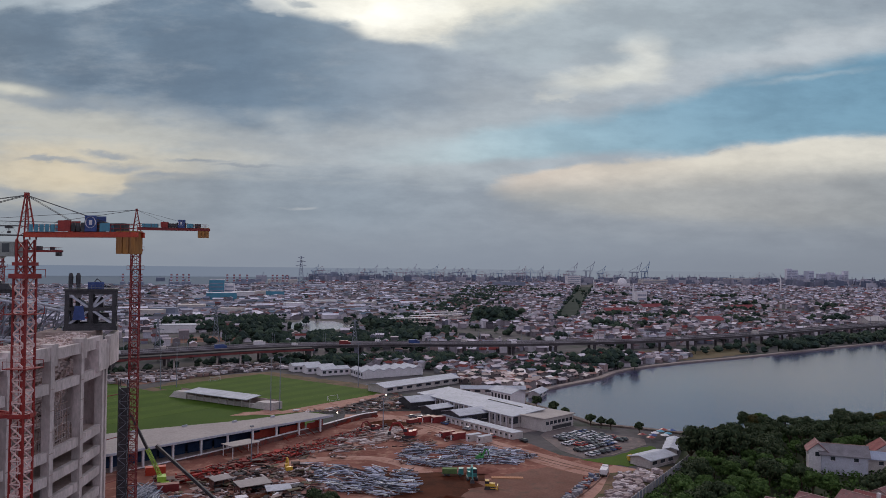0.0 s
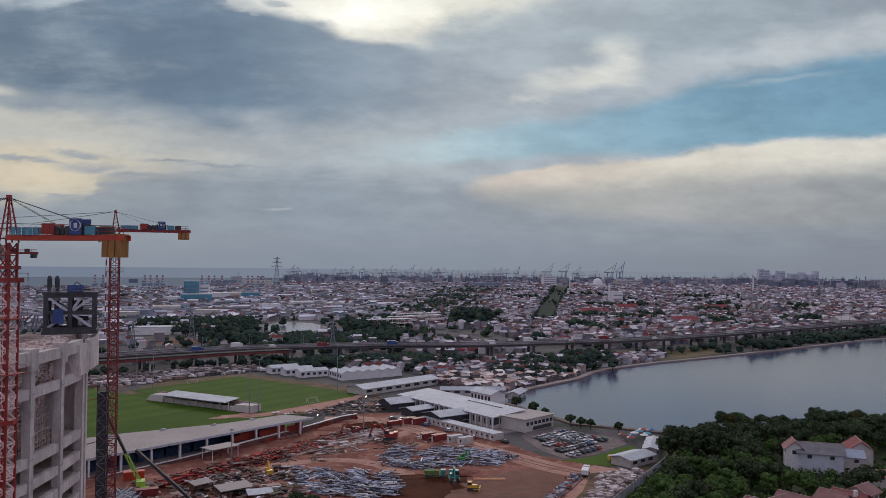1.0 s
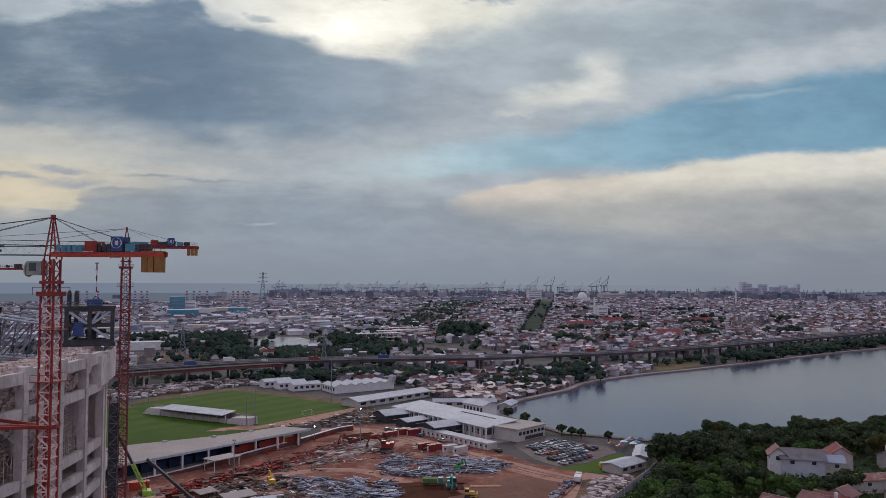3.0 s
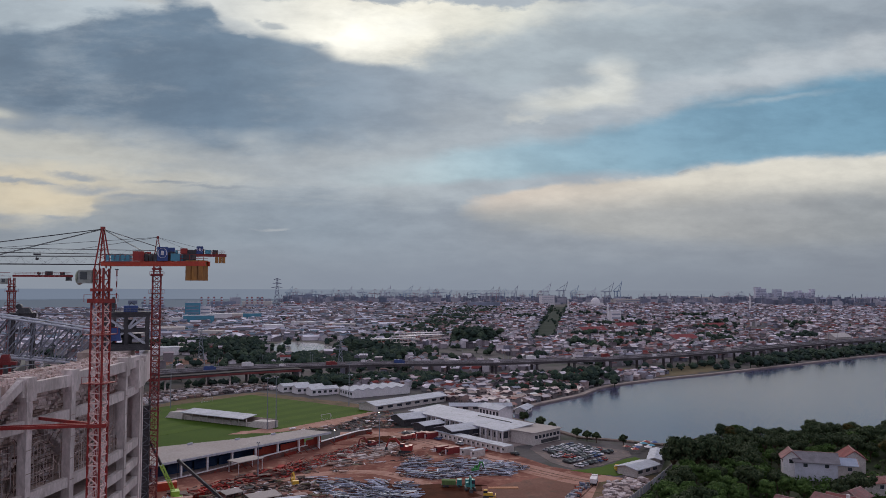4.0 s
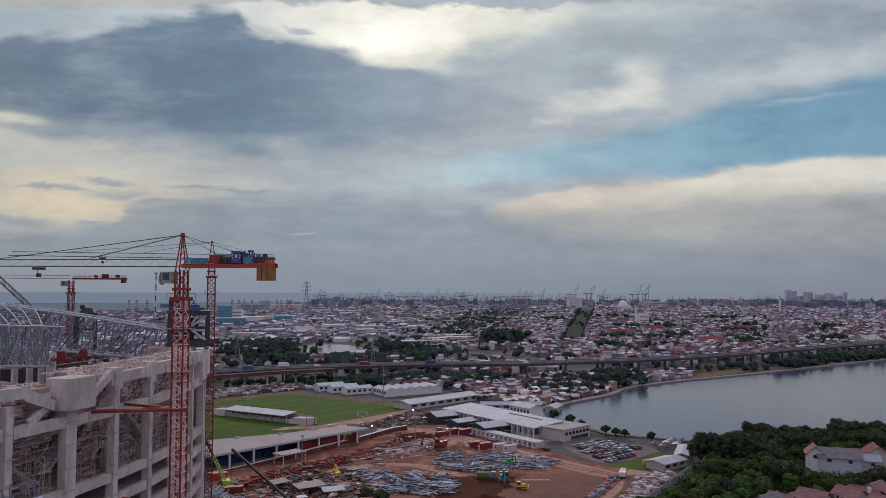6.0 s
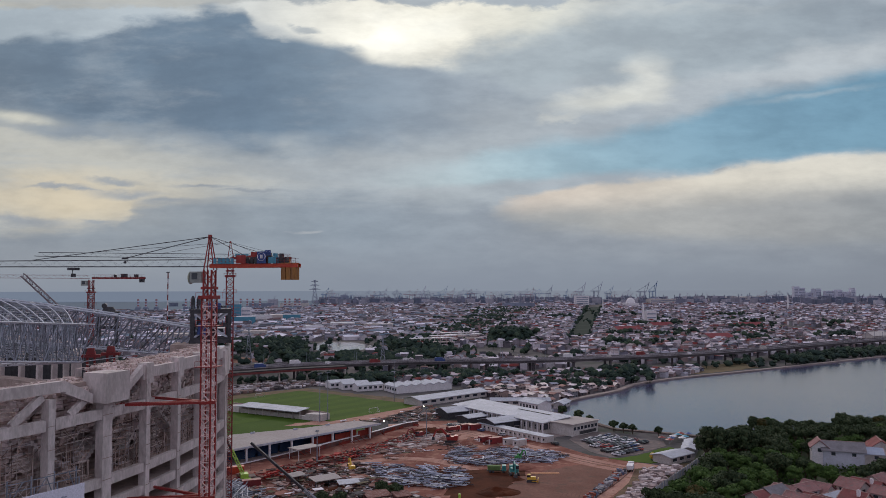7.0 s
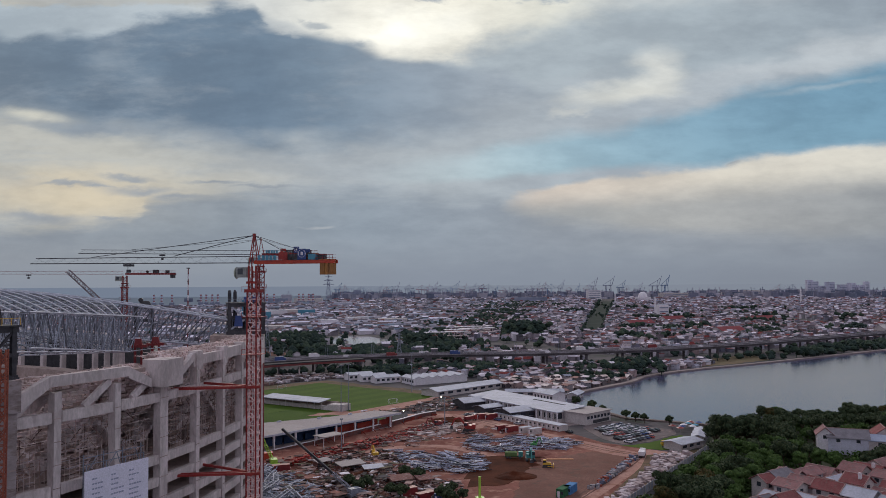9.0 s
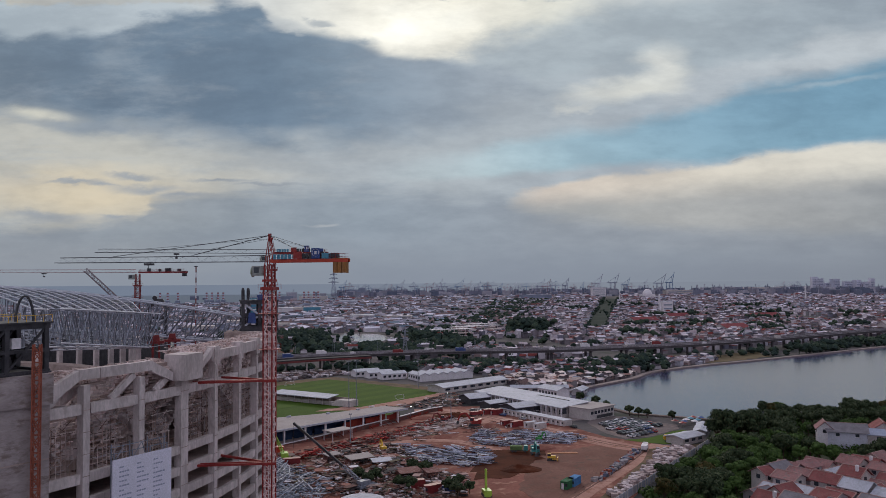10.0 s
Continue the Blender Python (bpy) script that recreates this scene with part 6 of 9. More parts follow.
def near_trees():
    r = random.Random(33)
    kinds = [tree_kind(i, hh, ww, LEAF) for i, (hh, ww) in enumerate(((11, 5.0), (13, 5.6), (9.5, 4.6), (12, 6.2)))]
    fresh = [tree_kind(20 + i, hh, ww, LEAF_FRESH) for i, (hh, ww) in enumerate(((10, 4.4), (9, 4.8)))]
    rust = tree_kind(9, 11.5, 5.0, LEAF_RUST)
    spots = [(147, 262), (153, 267), (149, 256), (156, 260), (160, 268)]
    tries = 0
    while len(spots) < 340 and tries < 40000:
        tries += 1
        x, y = r.uniform(80, 345), r.uniform(150, 318)
        if x > 150 + 0.95 * y or (x > 150 and y < 300 and r.random() < 0.25):
            continue
        wall_side = (x - 71.7) * 0.72 - (y - 186.5) * 0.70   # right of the site wall
        if wall_side < (9.0 if y < 238 else 6.0) or inside((x, y), LAKE) or any(inside((x, y), q) for q in CLEARINGS):
            continue
        if any((x - a) ** 2 + (y - b) ** 2 < 4.7 ** 2 for a, b in spots):
            continue
        spots.append((x, y))
    for i, (x, y) in enumerate(spots):
        k = rust if (150 < x < 172 and 268 < y < 300) or r.random() < 0.05 else fresh[r.randrange(2)] if r.random() < (0.8 if y < 242 and x < 175 else 0.2) else kinds[r.randrange(4)]
        s = r.uniform(0.66, 0.84) if x > 205 and y > 262 else r.uniform(0.7, 0.9) if x > 235 or y < 255 else r.uniform(0.95, 1.2) if x < 166 else r.uniform(0.62, 0.85)
        t = thing("tree", "rust-tinged broad tree in the lakeside wood" if k is rust else "dense dark green broadleaf tree in the lakeside wood", "tree", group="lakeside trees")
        for nm, d in zip(("trunk", "crown"), k):
            o = new(nm, d)
            o.parent = t
        t.matrix_basis = pose(x, y, 0, 0, 0, r.uniform(0, 360)) @ Matrix.Scale(s, 4)


CLEARINGS = [[(168, 232), (180, 211), (226, 210), (252, 236), (252, 256), (206, 258), (176, 252)], [(80, 140), (93, 156), (136, 209), (150, 213), (230, 205), (230, 120), (100, 100)], [(118, 248), (143, 276), (152, 296), (160, 330), (110, 330)]]
near_trees()


# undergrowth below the wood
under = Mesh()
ru = random.Random(61)
for i in range(2200):
    x, y = ru.uniform(76, 330), ru.uniform(150, 322)
    if (x - 71.7) * 0.72 - (y - 186.5) * 0.70 < 1.5 or inside((x, y), LAKE) or any(inside((x, y), q) for q in CLEARINGS[1:]):
        continue
    leaf_clump(under, (x, y, 0.9), ru.uniform(1.2, 2.6), 26, ru, 0.6)
solid("undergrowth", under, LEAF_FRESH, "dense green shrubs under the lakeside trees", "shrubs", "stuff")
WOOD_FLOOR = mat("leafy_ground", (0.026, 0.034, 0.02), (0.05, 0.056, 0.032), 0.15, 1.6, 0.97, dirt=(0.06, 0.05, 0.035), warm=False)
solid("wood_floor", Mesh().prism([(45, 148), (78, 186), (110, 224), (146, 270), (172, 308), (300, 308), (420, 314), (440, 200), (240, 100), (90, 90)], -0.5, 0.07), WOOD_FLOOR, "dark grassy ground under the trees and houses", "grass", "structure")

# ---------------------------------------------------------------- site roads and yards
WEEDS = mat("weedy_soil", (0.085, 0.075, 0.04), (0.20, 0.13, 0.085), 0.07, 1.2, 0.97, bump=0.4, dirt=(0.06, 0.075, 0.03))
BANKS = mat("canal_bank_scrub", (0.014, 0.022, 0.021), (0.028, 0.038, 0.034), 0.02, 0.3, 1.0, bump=0.2, warm=False)
LOT = mat("dusty_asphalt", (0.12, 0.105, 0.10), (0.20, 0.17, 0.155), 0.1, 1.5, 0.9, dirt=(0.25, 0.19, 0.155))
PANELS = mat("pale_wall_panels", None, None, 0.3, 2.0, 0.8, bump=0.1, source="object", palette=[(0.33, 0.36, 0.40), (0.38, 0.41, 0.45), (0.29, 0.32, 0.35), (0.36, 0.37, 0.38)])
def strip(name, pts, half, z, material, label, category):
    return solid(name, Mesh().ribbon(smooth_line(pts, 6), half, z - 0.4, z), material, label, category, "structure")


strip("haul_road", [(28, 375), (50, 370), (62, 352), (72, 331), (82, 306), (91, 288), (100, 270), (110, 254), (122, 262)], 6.0, 0.13, TRACK, "pale dusty haul road across the site", "road")
strip("site_lane", [(110, 256), (98, 240), (84, 224), (66, 204), (45, 180), (20, 155)], 4.6, 0.12, TRACK, "rutted soil lane beside the site wall", "road")
strip("site_track", [(-30, 262), (-8, 286), (18, 294), (34, 290), (44, 276), (48, 262), (40, 246)], 3.2, 0.11, TRACK, "winding pale soil track between the stacks", "road")
strip("upper_track", [(-8, 300), (20, 312), (40, 322), (58, 334), (66, 345)], 3.0, 0.12, TRACK, "pale soil track beside the slab rows", "road")
sheet("graded_field", [(45, 178), (40, 205), (52, 236), (62, 251), (78, 262), (92, 268), (103, 254), (86, 229), (66, 205)], 0.14, BROWN_FIELD, "smooth graded brown soil field", "soil", amp=1.0)
sheet("excavation", [(30, 222), (32, 246), (40, 262), (46, 270), (60, 268), (70, 262), (62, 250), (52, 236), (42, 220)], 0.16, MUD, "dark wet soil round the excavators", "soil", amp=3.0)
rut = Mesh()
for k in range(5):
    a, b = Vector((46 + 3.2 * k, 186 + 2.5 * k)), Vector((76 + 3.4 * k, 236 + 2.4 * k))
    pts = [tuple(a.lerp(b, i / 8) + Vector((0.8 * math.sin(i * 1.3 + k), 0.4 * math.cos(i + k)))) for i in range(9)]
    rut.ribbon(pts[k % 3: 9 - (k * 2) % 3], 0.13, 0.1, 0.15)
for q in (-1.1, 1.1):
    rut.ribbon(offset(smooth_line([(108, 254), (97, 240), (83, 224), (65, 204), (44, 180), (20, 155)], 6), q), 0.3, 0.1, 0.15)
    rut.ribbon(offset(smooth_line([(52, 366), (62, 352), (72, 331), (82, 306), (91, 288), (100, 270), (110, 255)], 6), q * 1.4), 0.35, 0.1, 0.155)
solid("wheel_ruts", rut, mat("rutted_soil", (0.12, 0.06, 0.045), (0.18, 0.10, 0.075), 0.3), "dark wheel ruts pressed into the soil", "ruts", "stuff")
sheet("track_border", [(51, 452), (37, 437), (23, 421), (4, 407), (-20, 394), (-26, 386), (0, 388), (24, 398), (44, 420), (62, 446), (66, 460), (57, 466)], 0.11, TRACK, "tan soil track along the edge of the pitches", "road", amp=1.6)
sheet("car_park", [(108, 320), (107, 292), (111, 279), (124, 281), (146, 296), (150, 306), (136, 322), (126, 338), (112, 326)], 0.10, LOT, "grey-brown car park by the lake", "car park")
sheet("verge", [(109, 276), (122, 264), (134, 266), (147, 283), (146, 294), (124, 279)], 0.13, TURF, "green grass strip below the car park", "grass", amp=1.0)
sheet("wall_verge", [(112, 256), (124, 258), (144, 263), (135.5, 253.5), (105, 222.5), (83, 199.1), (71, 187), (52, 166.5), (48, 170), (72, 200), (100, 236)], 0.15, WEEDS, "weedy soil strip along the site wall", "soil")
sheet("hall_yard", [(58, 374), (72, 384), (66, 420), (100, 440), (130, 424), (124, 400), (134, 372), (112, 330), (92, 324), (78, 350)], 0.08, PAVED, "paved yard round the site halls", "yard", amp=1.5)
sheet("dry_field", [(290, 562), (315, 640), (345, 628), (410, 655), (402, 612), (357, 588)], 0.12, DRY, "dry yellow field beside the lake", "field", amp=4.0)
sheet("rubble_belt", [(-120, 470), (-75, 505), (-30, 545), (10, 560), (45, 590), (-20, 585), (-110, 540), (-160, 500)], 0.10, BROWN_FIELD, "littered waste ground under the viaduct", "waste ground", amp=4.0)
sheet("pitch_surround", [(-110, 405), (-60, 520), (-10, 545), (70, 455), (52, 432), (22, 400), (-8, 392), (-60, 352), (-110, 330)], 0.05, WEEDS, "weedy brown soil round the pitches", "soil", amp=3.0)


sheet("turf_apron", [(-112, 330), (-92, 300), (-54, 318), (6, 351), (20, 384), (8, 402), (-6, 420), (-34, 452), (-60, 476), (-112, 440)], 0.08, TURF_DARK, "green turf between the pitches, the stand and the long roof", "grass", amp=1.0)
strip("canal_bank", [(375, 990), (432, 1130), (600, 1525), (800, 1995), (1180, 2890)], 19, 0.14, BANKS, "dark green banks of a straight canal through the town", "canal bank")


# ---------------------------------------------------------------- halls and huts
def gable_building(name, label, c, lx, ly, eave, rise, turn, wall_m, roof_m, windows=0, group="", over=0.9):
    b = thing(name, label, "building", pose(c[0], c[1], 0, 0, 0, turn), group)
    part("wall", Mesh().gable_wall((0, 0, 0), lx, ly, eave, rise), wall_m, b)
    part("roof", Mesh().gable((0, 0, 0), lx, ly, eave, rise, 0, over, 0.25), roof_m, b)
    for i in range(windows):
        x = -lx / 2 + lx * (i + 0.5) / windows
        for s in (-1, 1):
            w = part("window", Mesh().box((x, s * (ly / 2 + 0.02), eave * 0.58), (lx / windows * 0.55, 0.1, eave * 0.42)), GLASS, b)
            part("frame", Mesh().box((x, s * (ly / 2 + 0.06), eave * 0.36), (lx / windows * 0.62, 0.14, 0.16)), WHITE, w)
    return b


hd = math.degrees(math.atan2(-0.922, 0.388))
hall = thing("site_hall", "long white hall with a pale single-pitch metal roof", "building", pose(94.5, 376.2, 0, 0, 0, hd))
HL, HW = 38.5, 9.2
part("wall", Mesh().add([(-HL, -HW, 0), (HL, -HW, 0), (HL, HW, 0), (-HL, HW, 0), (-HL, -HW, 5.2), (HL, -HW, 5.2), (HL, HW, 6.6), (-HL, HW, 6.6)],
                        [(3, 2, 1, 0), (4, 5, 6, 7), (0, 1, 5, 4), (1, 2, 6, 5), (2, 3, 7, 6), (3, 0, 4, 7)]), CREAM, hall)
for i in range(6):
    x0, x1 = -HL - 1 + i * (2 * HL + 2) / 6, -HL - 1 + (i + 1) * (2 * HL + 2) / 6
    part("roof_sheet", Mesh().add([(x0, -HW - 1.4, 5.2), (x1, -HW - 1.4, 5.2), (x1, HW + 0.8, 6.85), (x0, HW + 0.8, 6.85), (x0, -HW - 1.4, 5.5), (x1, -HW - 1.4, 5.5), (x1, HW + 0.8, 7.15), (x0, HW + 0.8, 7.15)],
                                  [(3, 2, 1, 0), (4, 5, 6, 7), (0, 1, 5, 4), (1, 2, 6, 5), (2, 3, 7, 6), (3, 0, 4, 7)]), ROOF_WHITE, hall)
for i in range(19):
    x = -HL + 2 + 4.1 * i
    w = part("window", Mesh().box((x, -HW - 0.04, 2.9), (2.6, 0.14, 2.6)), GLASS, hall)
    part("mullion", Mesh().box((x, -HW - 0.12, 2.9), (0.3, 0.14, 2.6)), WHITE, w)
    part("column", Mesh().box((x + 2.05, -HW - 1.2, 2.6), (0.45, 0.45, 5.2)), WHITE, hall)
for i in range(5):
    part("gable_window", Mesh().box((HL + 0.05, -7.6 + 3.8 * i, 3.4), (0.14, 2.8, 3.0)), GLASS, hall)
part("skylight", Mesh().box((16, 4.6, 6.7), (26, 0.9, 0.5)), DARK_STEEL, hall)
gable_building("hall_wing", "low wing with a pale pitched metal roof", (84, 357), 17, 13, 4.4, 1.5, hd + 90, DARK_STEEL, ROOF_WHITE, 3)
block = thing("office_block", "beige flat-roofed office block with a strip of windows", "building", pose(117.5, 338, 0, 0, 0, 32.5))
part("wall", Mesh().box((0, 0, 2.8), (21, 14, 5.6)), CREAM, block)
part("roof", Mesh().box((0, 0, 5.8), (22.4, 15.4, 0.4)), ROOF_BEIGE, block)
for i in range(7):
    w = part("window", Mesh().box((-8.7 + 2.9 * i, -7.03, 3.6), (2.0, 0.1, 1.5)), GLASS, block)
    part("sill", Mesh().box((-8.7 + 2.9 * i, -7.1, 2.8), (2.2, 0.2, 0.12)), WHITE, w)
# dark panel on the solid wall, shade of an open bay as colour
part("open_bay", Mesh().box((2, -7.04, 1.2), (14, 0.08, 1.6)), DARK_STEEL, block)


def container(c, turn, material, label, group, l=6.0, w=3.0, h=2.8):
    k = thing("site_container", label, "container", pose(c[0], c[1], 0.1, 0, 0, turn), group)
    part("body", Mesh().box((0, 0, h / 2), (l, w, h)), material, k)
    part("roof", Mesh().box((0, 0, h + 0.06), (l + 0.2, w + 0.15, 0.12)), ROOF_WHITE if material is CREAM else material, k)
    ribs = Mesh()
    for i in range(7):
        for s in (-1, 1):
            ribs.box((-l / 2 + 0.4 + i * (l - 0.8) / 6, s * (w / 2 + 0.03), h / 2), (0.18, 0.06, h - 0.3))
    tagged(part("rib", ribs, material, k), kind="stuff")
    part("door", Mesh().box((-l / 2 - 0.03, 0.4, 1.05), (0.08, 0.9, 2.1)), WHITE, k)
    part("window", Mesh().box((-l / 2 - 0.03, -0.8, 1.6), (0.08, 0.9, 0.9)), GLASS, k)
    return k


first = None
for i in range(15):
    p = Vector((75.5, 358)).lerp(Vector((95.5, 316)), i / 14)
    m = pose(p.x, p.y, 0.1, 0, 0, 25.5)
    if first is None:
        first = container(p, 25.5, CREAM, "cream site-office container in a long row", "office containers")
        first.matrix_basis = m
    else:
        copy_thing(first, m)
for c, tn, mt, lb in (((67, 322), 25, RED_DARK, "dark red shipping container on soil"), ((71, 318.5), 25, RED_DARK, "dark red shipping container on soil"), ((66, 357), 20, RED_DARK, "dark red container beside parked cars"),
                      ((70, 355), 20, RED_DARK, "dark red container beside parked cars"), ((77, 315), 25, CREAM, "pale container beside the pipe stacks"), ((80.5, 311), 25, CREAM, "pale container beside the pipe stacks"),
                      ((57, 203.5), 48, mat("green_paint", (0.03, 0.11, 0.05), (0.05, 0.16, 0.07), 0.4), "dark green container at the field edge"),
                      ((60.5, 206.5), 48, mat("sky_blue_paint", (0.07, 0.20, 0.38), (0.10, 0.26, 0.46), 0.4), "blue container at the field edge"),
                      ((-45, 281), 10, ORANGE, "orange container under a flat grey roof"), ((-38, 258), 10, RED_DARK, "red-brown container among building rubble"), ((10, 207), 30, RED_DARK, "dark red container beside trees"),
                      ((16, 205), 35, BLUE, "blue container beside trees"), ((5, 214), 20, RED_DARK, "rusty container among building rubble")):
    container(c, tn, mt, lb, "loose containers", 6.6, 2.6, 2.7)

RUSTY = mat("rusty_sheet", (0.16, 0.075, 0.06), (0.26, 0.145, 0.12), 0.4, 2.0, 0.9, dirt=(0.30, 0.24, 0.21))


def site_shed(c, turn, l, w, h, wall_m, roof_m, label):
    b = thing("site_shed", label, "shed", pose(c[0], c[1], 0, 0, 0, turn), "site sheds")
    part("roof", Mesh().add([(-l / 2, -w / 2, h), (l / 2, -w / 2, h), (l / 2, w / 2, h + 0.7), (-l / 2, w / 2, h + 0.7), (-l / 2, -w / 2, h + 0.15), (l / 2, -w / 2, h + 0.15), (l / 2, w / 2, h + 0.85), (-l / 2, w / 2, h + 0.85)],
                            [(3, 2, 1, 0), (4, 5, 6, 7), (0, 1, 5, 4), (1, 2, 6, 5), (2, 3, 7, 6), (3, 0, 4, 7)]), roof_m, b)
    part("wall", Mesh().box((0, w / 2 - 0.4, h / 2), (l - 0.6, 0.15, h)).box((-l / 2 + 0.4, 0, h / 2), (0.15, w - 0.8, h)), wall_m, b)
    for x in (-l / 2 + 0.3, 0, l / 2 - 0.3):
        part("post", Mesh().box((x, -w / 2 + 0.3, h / 2), (0.18, 0.18, h)), DARK_STEEL, b)


site_shed((-11.5, 254), 24, 11, 6, 2.8, RUSTY, ROOF_BEIGE, "open shed under a grey sheet roof among rubble")
site_shed((-3.5, 247), 10, 8, 4.5, 2.6, RUSTY, ROOF_WHITE, "open shed under a pale sheet roof among rubble")
site_shed((4.5, 226.5), 16, 9, 6, 3.0, RUSTY, RUSTY, "rusty brown lean-to shed beside containers")
site_shed((12.5, 224), 16, 6, 5, 3.2, RUSTY, RUSTY, "rusty brown lean-to shed beside containers")
site_shed((-22, 262), 35, 7, 4, 2.6, RUSTY, ROOF_BEIGE, "open shed under a grey sheet roof among rubble")
TAN = mat("tan_timber", (0.40, 0.20, 0.10), (0.50, 0.27, 0.15), 0.5)
mat_board = thing("timber_mat", "orange-tan timber mat lying on the soil", "timber mat", pose(74, 256, 0.15, 0, 0, -12))
for k in range(4):
    part("plank", Mesh().box((0, -0.9 + 0.6 * k, 0.1), (11, 0.55, 0.2)), TAN, mat_board)
ball = thing("marker_ball", "round yellow tank standing by the lane", "tank", pose(126.2, 269.3, 0))
shell = Mesh()
for i in range(8):
    a0, a1 = math.pi * (i / 8 - 0.5), math.pi * ((i + 1) / 8 - 0.5)
    shell.tube((0, 0, 1.9 + 1.4 * math.sin(a0)), (0, 0, 1.9 + 1.4 * math.sin(a1)), max(0.05, 1.4 * math.cos(a0)), 14, max(0.05, 1.4 * math.cos(a1)))
part("shell", shell, YELLOW, ball, smooth=True)
part("stand", Mesh().tube((0, 0, 0), (0, 0, 0.7), 0.8, 10, 0.6), DARK_STEEL, ball)

# flat canopy in front of the long roof
canopy = thing("site_canopy", "pale flat sheet canopy on posts in front of the long roof", "canopy", pose(-17.5, 305.5, 0, 0, 0, 36))
part("roof", Mesh().box((0, 0, 4.6), (12.5, 7.5, 0.25)), ROOF_BEIGE, canopy)
for x in (-5.6, 5.6):
    for y in (-3.2, 3.2):
        part("post", Mesh().box((x, y, 2.3), (0.25, 0.25, 4.6)), WHITE, canopy)

# further sheds and huts north of the hall
gable_building("two_storey_office", "white two-storey office with small windows", (118, 402), 17, 10, 6.4, 1.6, hd, WHITE, ROOF_WHITE, 6)
gable_building("grey_shed", "grey shed with a low metal roof", (70, 398), 20, 13, 4.0, 1.8, 20, DARK_STEEL, ROOF_WHITE, 0)
# solid dark walls stand for the shade under this canopy
gable_building("small_canopy", "small white-roofed canopy closed by dark walls", (74, 378), 13, 9, 3.4, 1.0, 28, DARK_STEEL, ROOF_WHITE, 0)
gable_building("narrow_shed", "long narrow shed with a pale roof", (118, 432), 36, 6, 3.4, 1.2, -12, CREAM, ROOF_WHITE, 6)
gable_building("lake_jetty_house", "small pale-roofed shed at the lake shore", (141, 420), 16, 6, 3.0, 1.2, 55, CREAM, ROOF_WHITE, 2)
gable_building("long_shed", "long low shed with a pale sheet roof beyond the pitch", (78, 464), 62, 15, 3.6, 1.6, 34, CREAM, ROOF_WHITE, 8)
for i in range(6):
    gable_building("workshop", "white workshop hall with a grey pitched roof in a row", (51 + 7.0 * i, 512 + 2.7 * i), 20, 7.6, 4.4, 1.5, 108, WHITE, ROOF_WHITE, 5, "workshop row", over=0.4)
for i in range(3):
    gable_building("workshop", "white workshop hall with a grey pitched roof in a row", (15 + 9.0 * i, 548 - 11.0 * i), 20, 9.5, 4.0, 1.5, 18, WHITE, ROOF_WHITE, 5, "workshop row", over=0.4)
gable_building("lane_shed", "pale-roofed shed beside the site wall", (134, 267), 15, 9, 3.0, 0.9, 28, CREAM, ROOF_WHITE, 3)
for i in range(3):
    gable_building("stall", "small white-roofed stall by the lake road", (149 + 4.2 * i, 281 + 6.5 * i), 6, 4.5, 2.2, 0.6, 60, CREAM, ROOF_WHITE, 0, "lake stalls")


# site wall of grey panels
wall = thing("site_wall", "long grey panel wall beside the wooded bank", "wall")
line = smooth_line([(150, 268), (136, 253.1), (105.6, 221.9), (83.5, 198.6), (71.7, 186.5), (40, 153)], 3.0)
for i in range(len(line) - 1):
    (xa, ya), (xb, yb) = line[i], line[i + 1]
    part("panel", Mesh().beam((xa, ya, 1.35), (xb, yb, 1.35), 0.16, 2.7), PANELS, wall)
    part("post", Mesh().box((xa, ya, 1.45), (0.35, 0.35, 2.9)), CONCRETE, wall)


# ---------------------------------------------------------------- cars
def car_kind(paint):
    c = thing("car", "parked car on the grey car park", "car", group="parked cars")
    b = Mesh()
    b.add([(-2.1, -0.85, 0.35), (2.1, -0.85, 0.35), (2.1, 0.85, 0.35), (-2.1, 0.85, 0.35), (-2.15, -0.88, 0.75), (2.15, -0.88, 0.7), (2.15, 0.88, 0.7), (-2.15, 0.88, 0.75),
           (-2.0, -0.8, 0.98), (1.1, -0.8, 0.95), (1.1, 0.8, 0.95), (-2.0, 0.8, 0.98), (2.05, -0.78, 0.82), (2.05, 0.78, 0.82)],
          [(3, 2, 1, 0), (0, 1, 5, 4), (1, 2, 6, 5), (2, 3, 7, 6), (3, 0, 4, 7), (4, 5, 12, 9, 8), (6, 7, 11, 10, 13), (5, 6, 13, 12), (7, 4, 8, 11), (9, 12, 13, 10), (8, 9, 10, 11)])
    part("body", b, paint, c)
    g = Mesh().add([(-1.9, -0.78, 0.97), (1.0, -0.78, 0.94), (1.0, 0.78, 0.94), (-1.9, 0.78, 0.97), (-1.5, -0.64, 1.45), (0.25, -0.64, 1.45), (0.25, 0.64, 1.45), (-1.5, 0.64, 1.45)],
                   [(0, 1, 5, 4), (1, 2, 6, 5), (2, 3, 7, 6), (3, 0, 4, 7)])
    part("window", g, GLASS, c)
    part("roof", Mesh().box((-0.62, 0, 1.48), (1.8, 1.3, 0.07), 0, 0.9), paint, c)
    for x in (-1.3, 1.35):
        for y in (-0.78, 0.78):
            part("wheel", Mesh().tube((x, y - 0.1, 0.32), (x, y + 0.1, 0.32), 0.32, 10), DARK_STEEL, c)
    return c


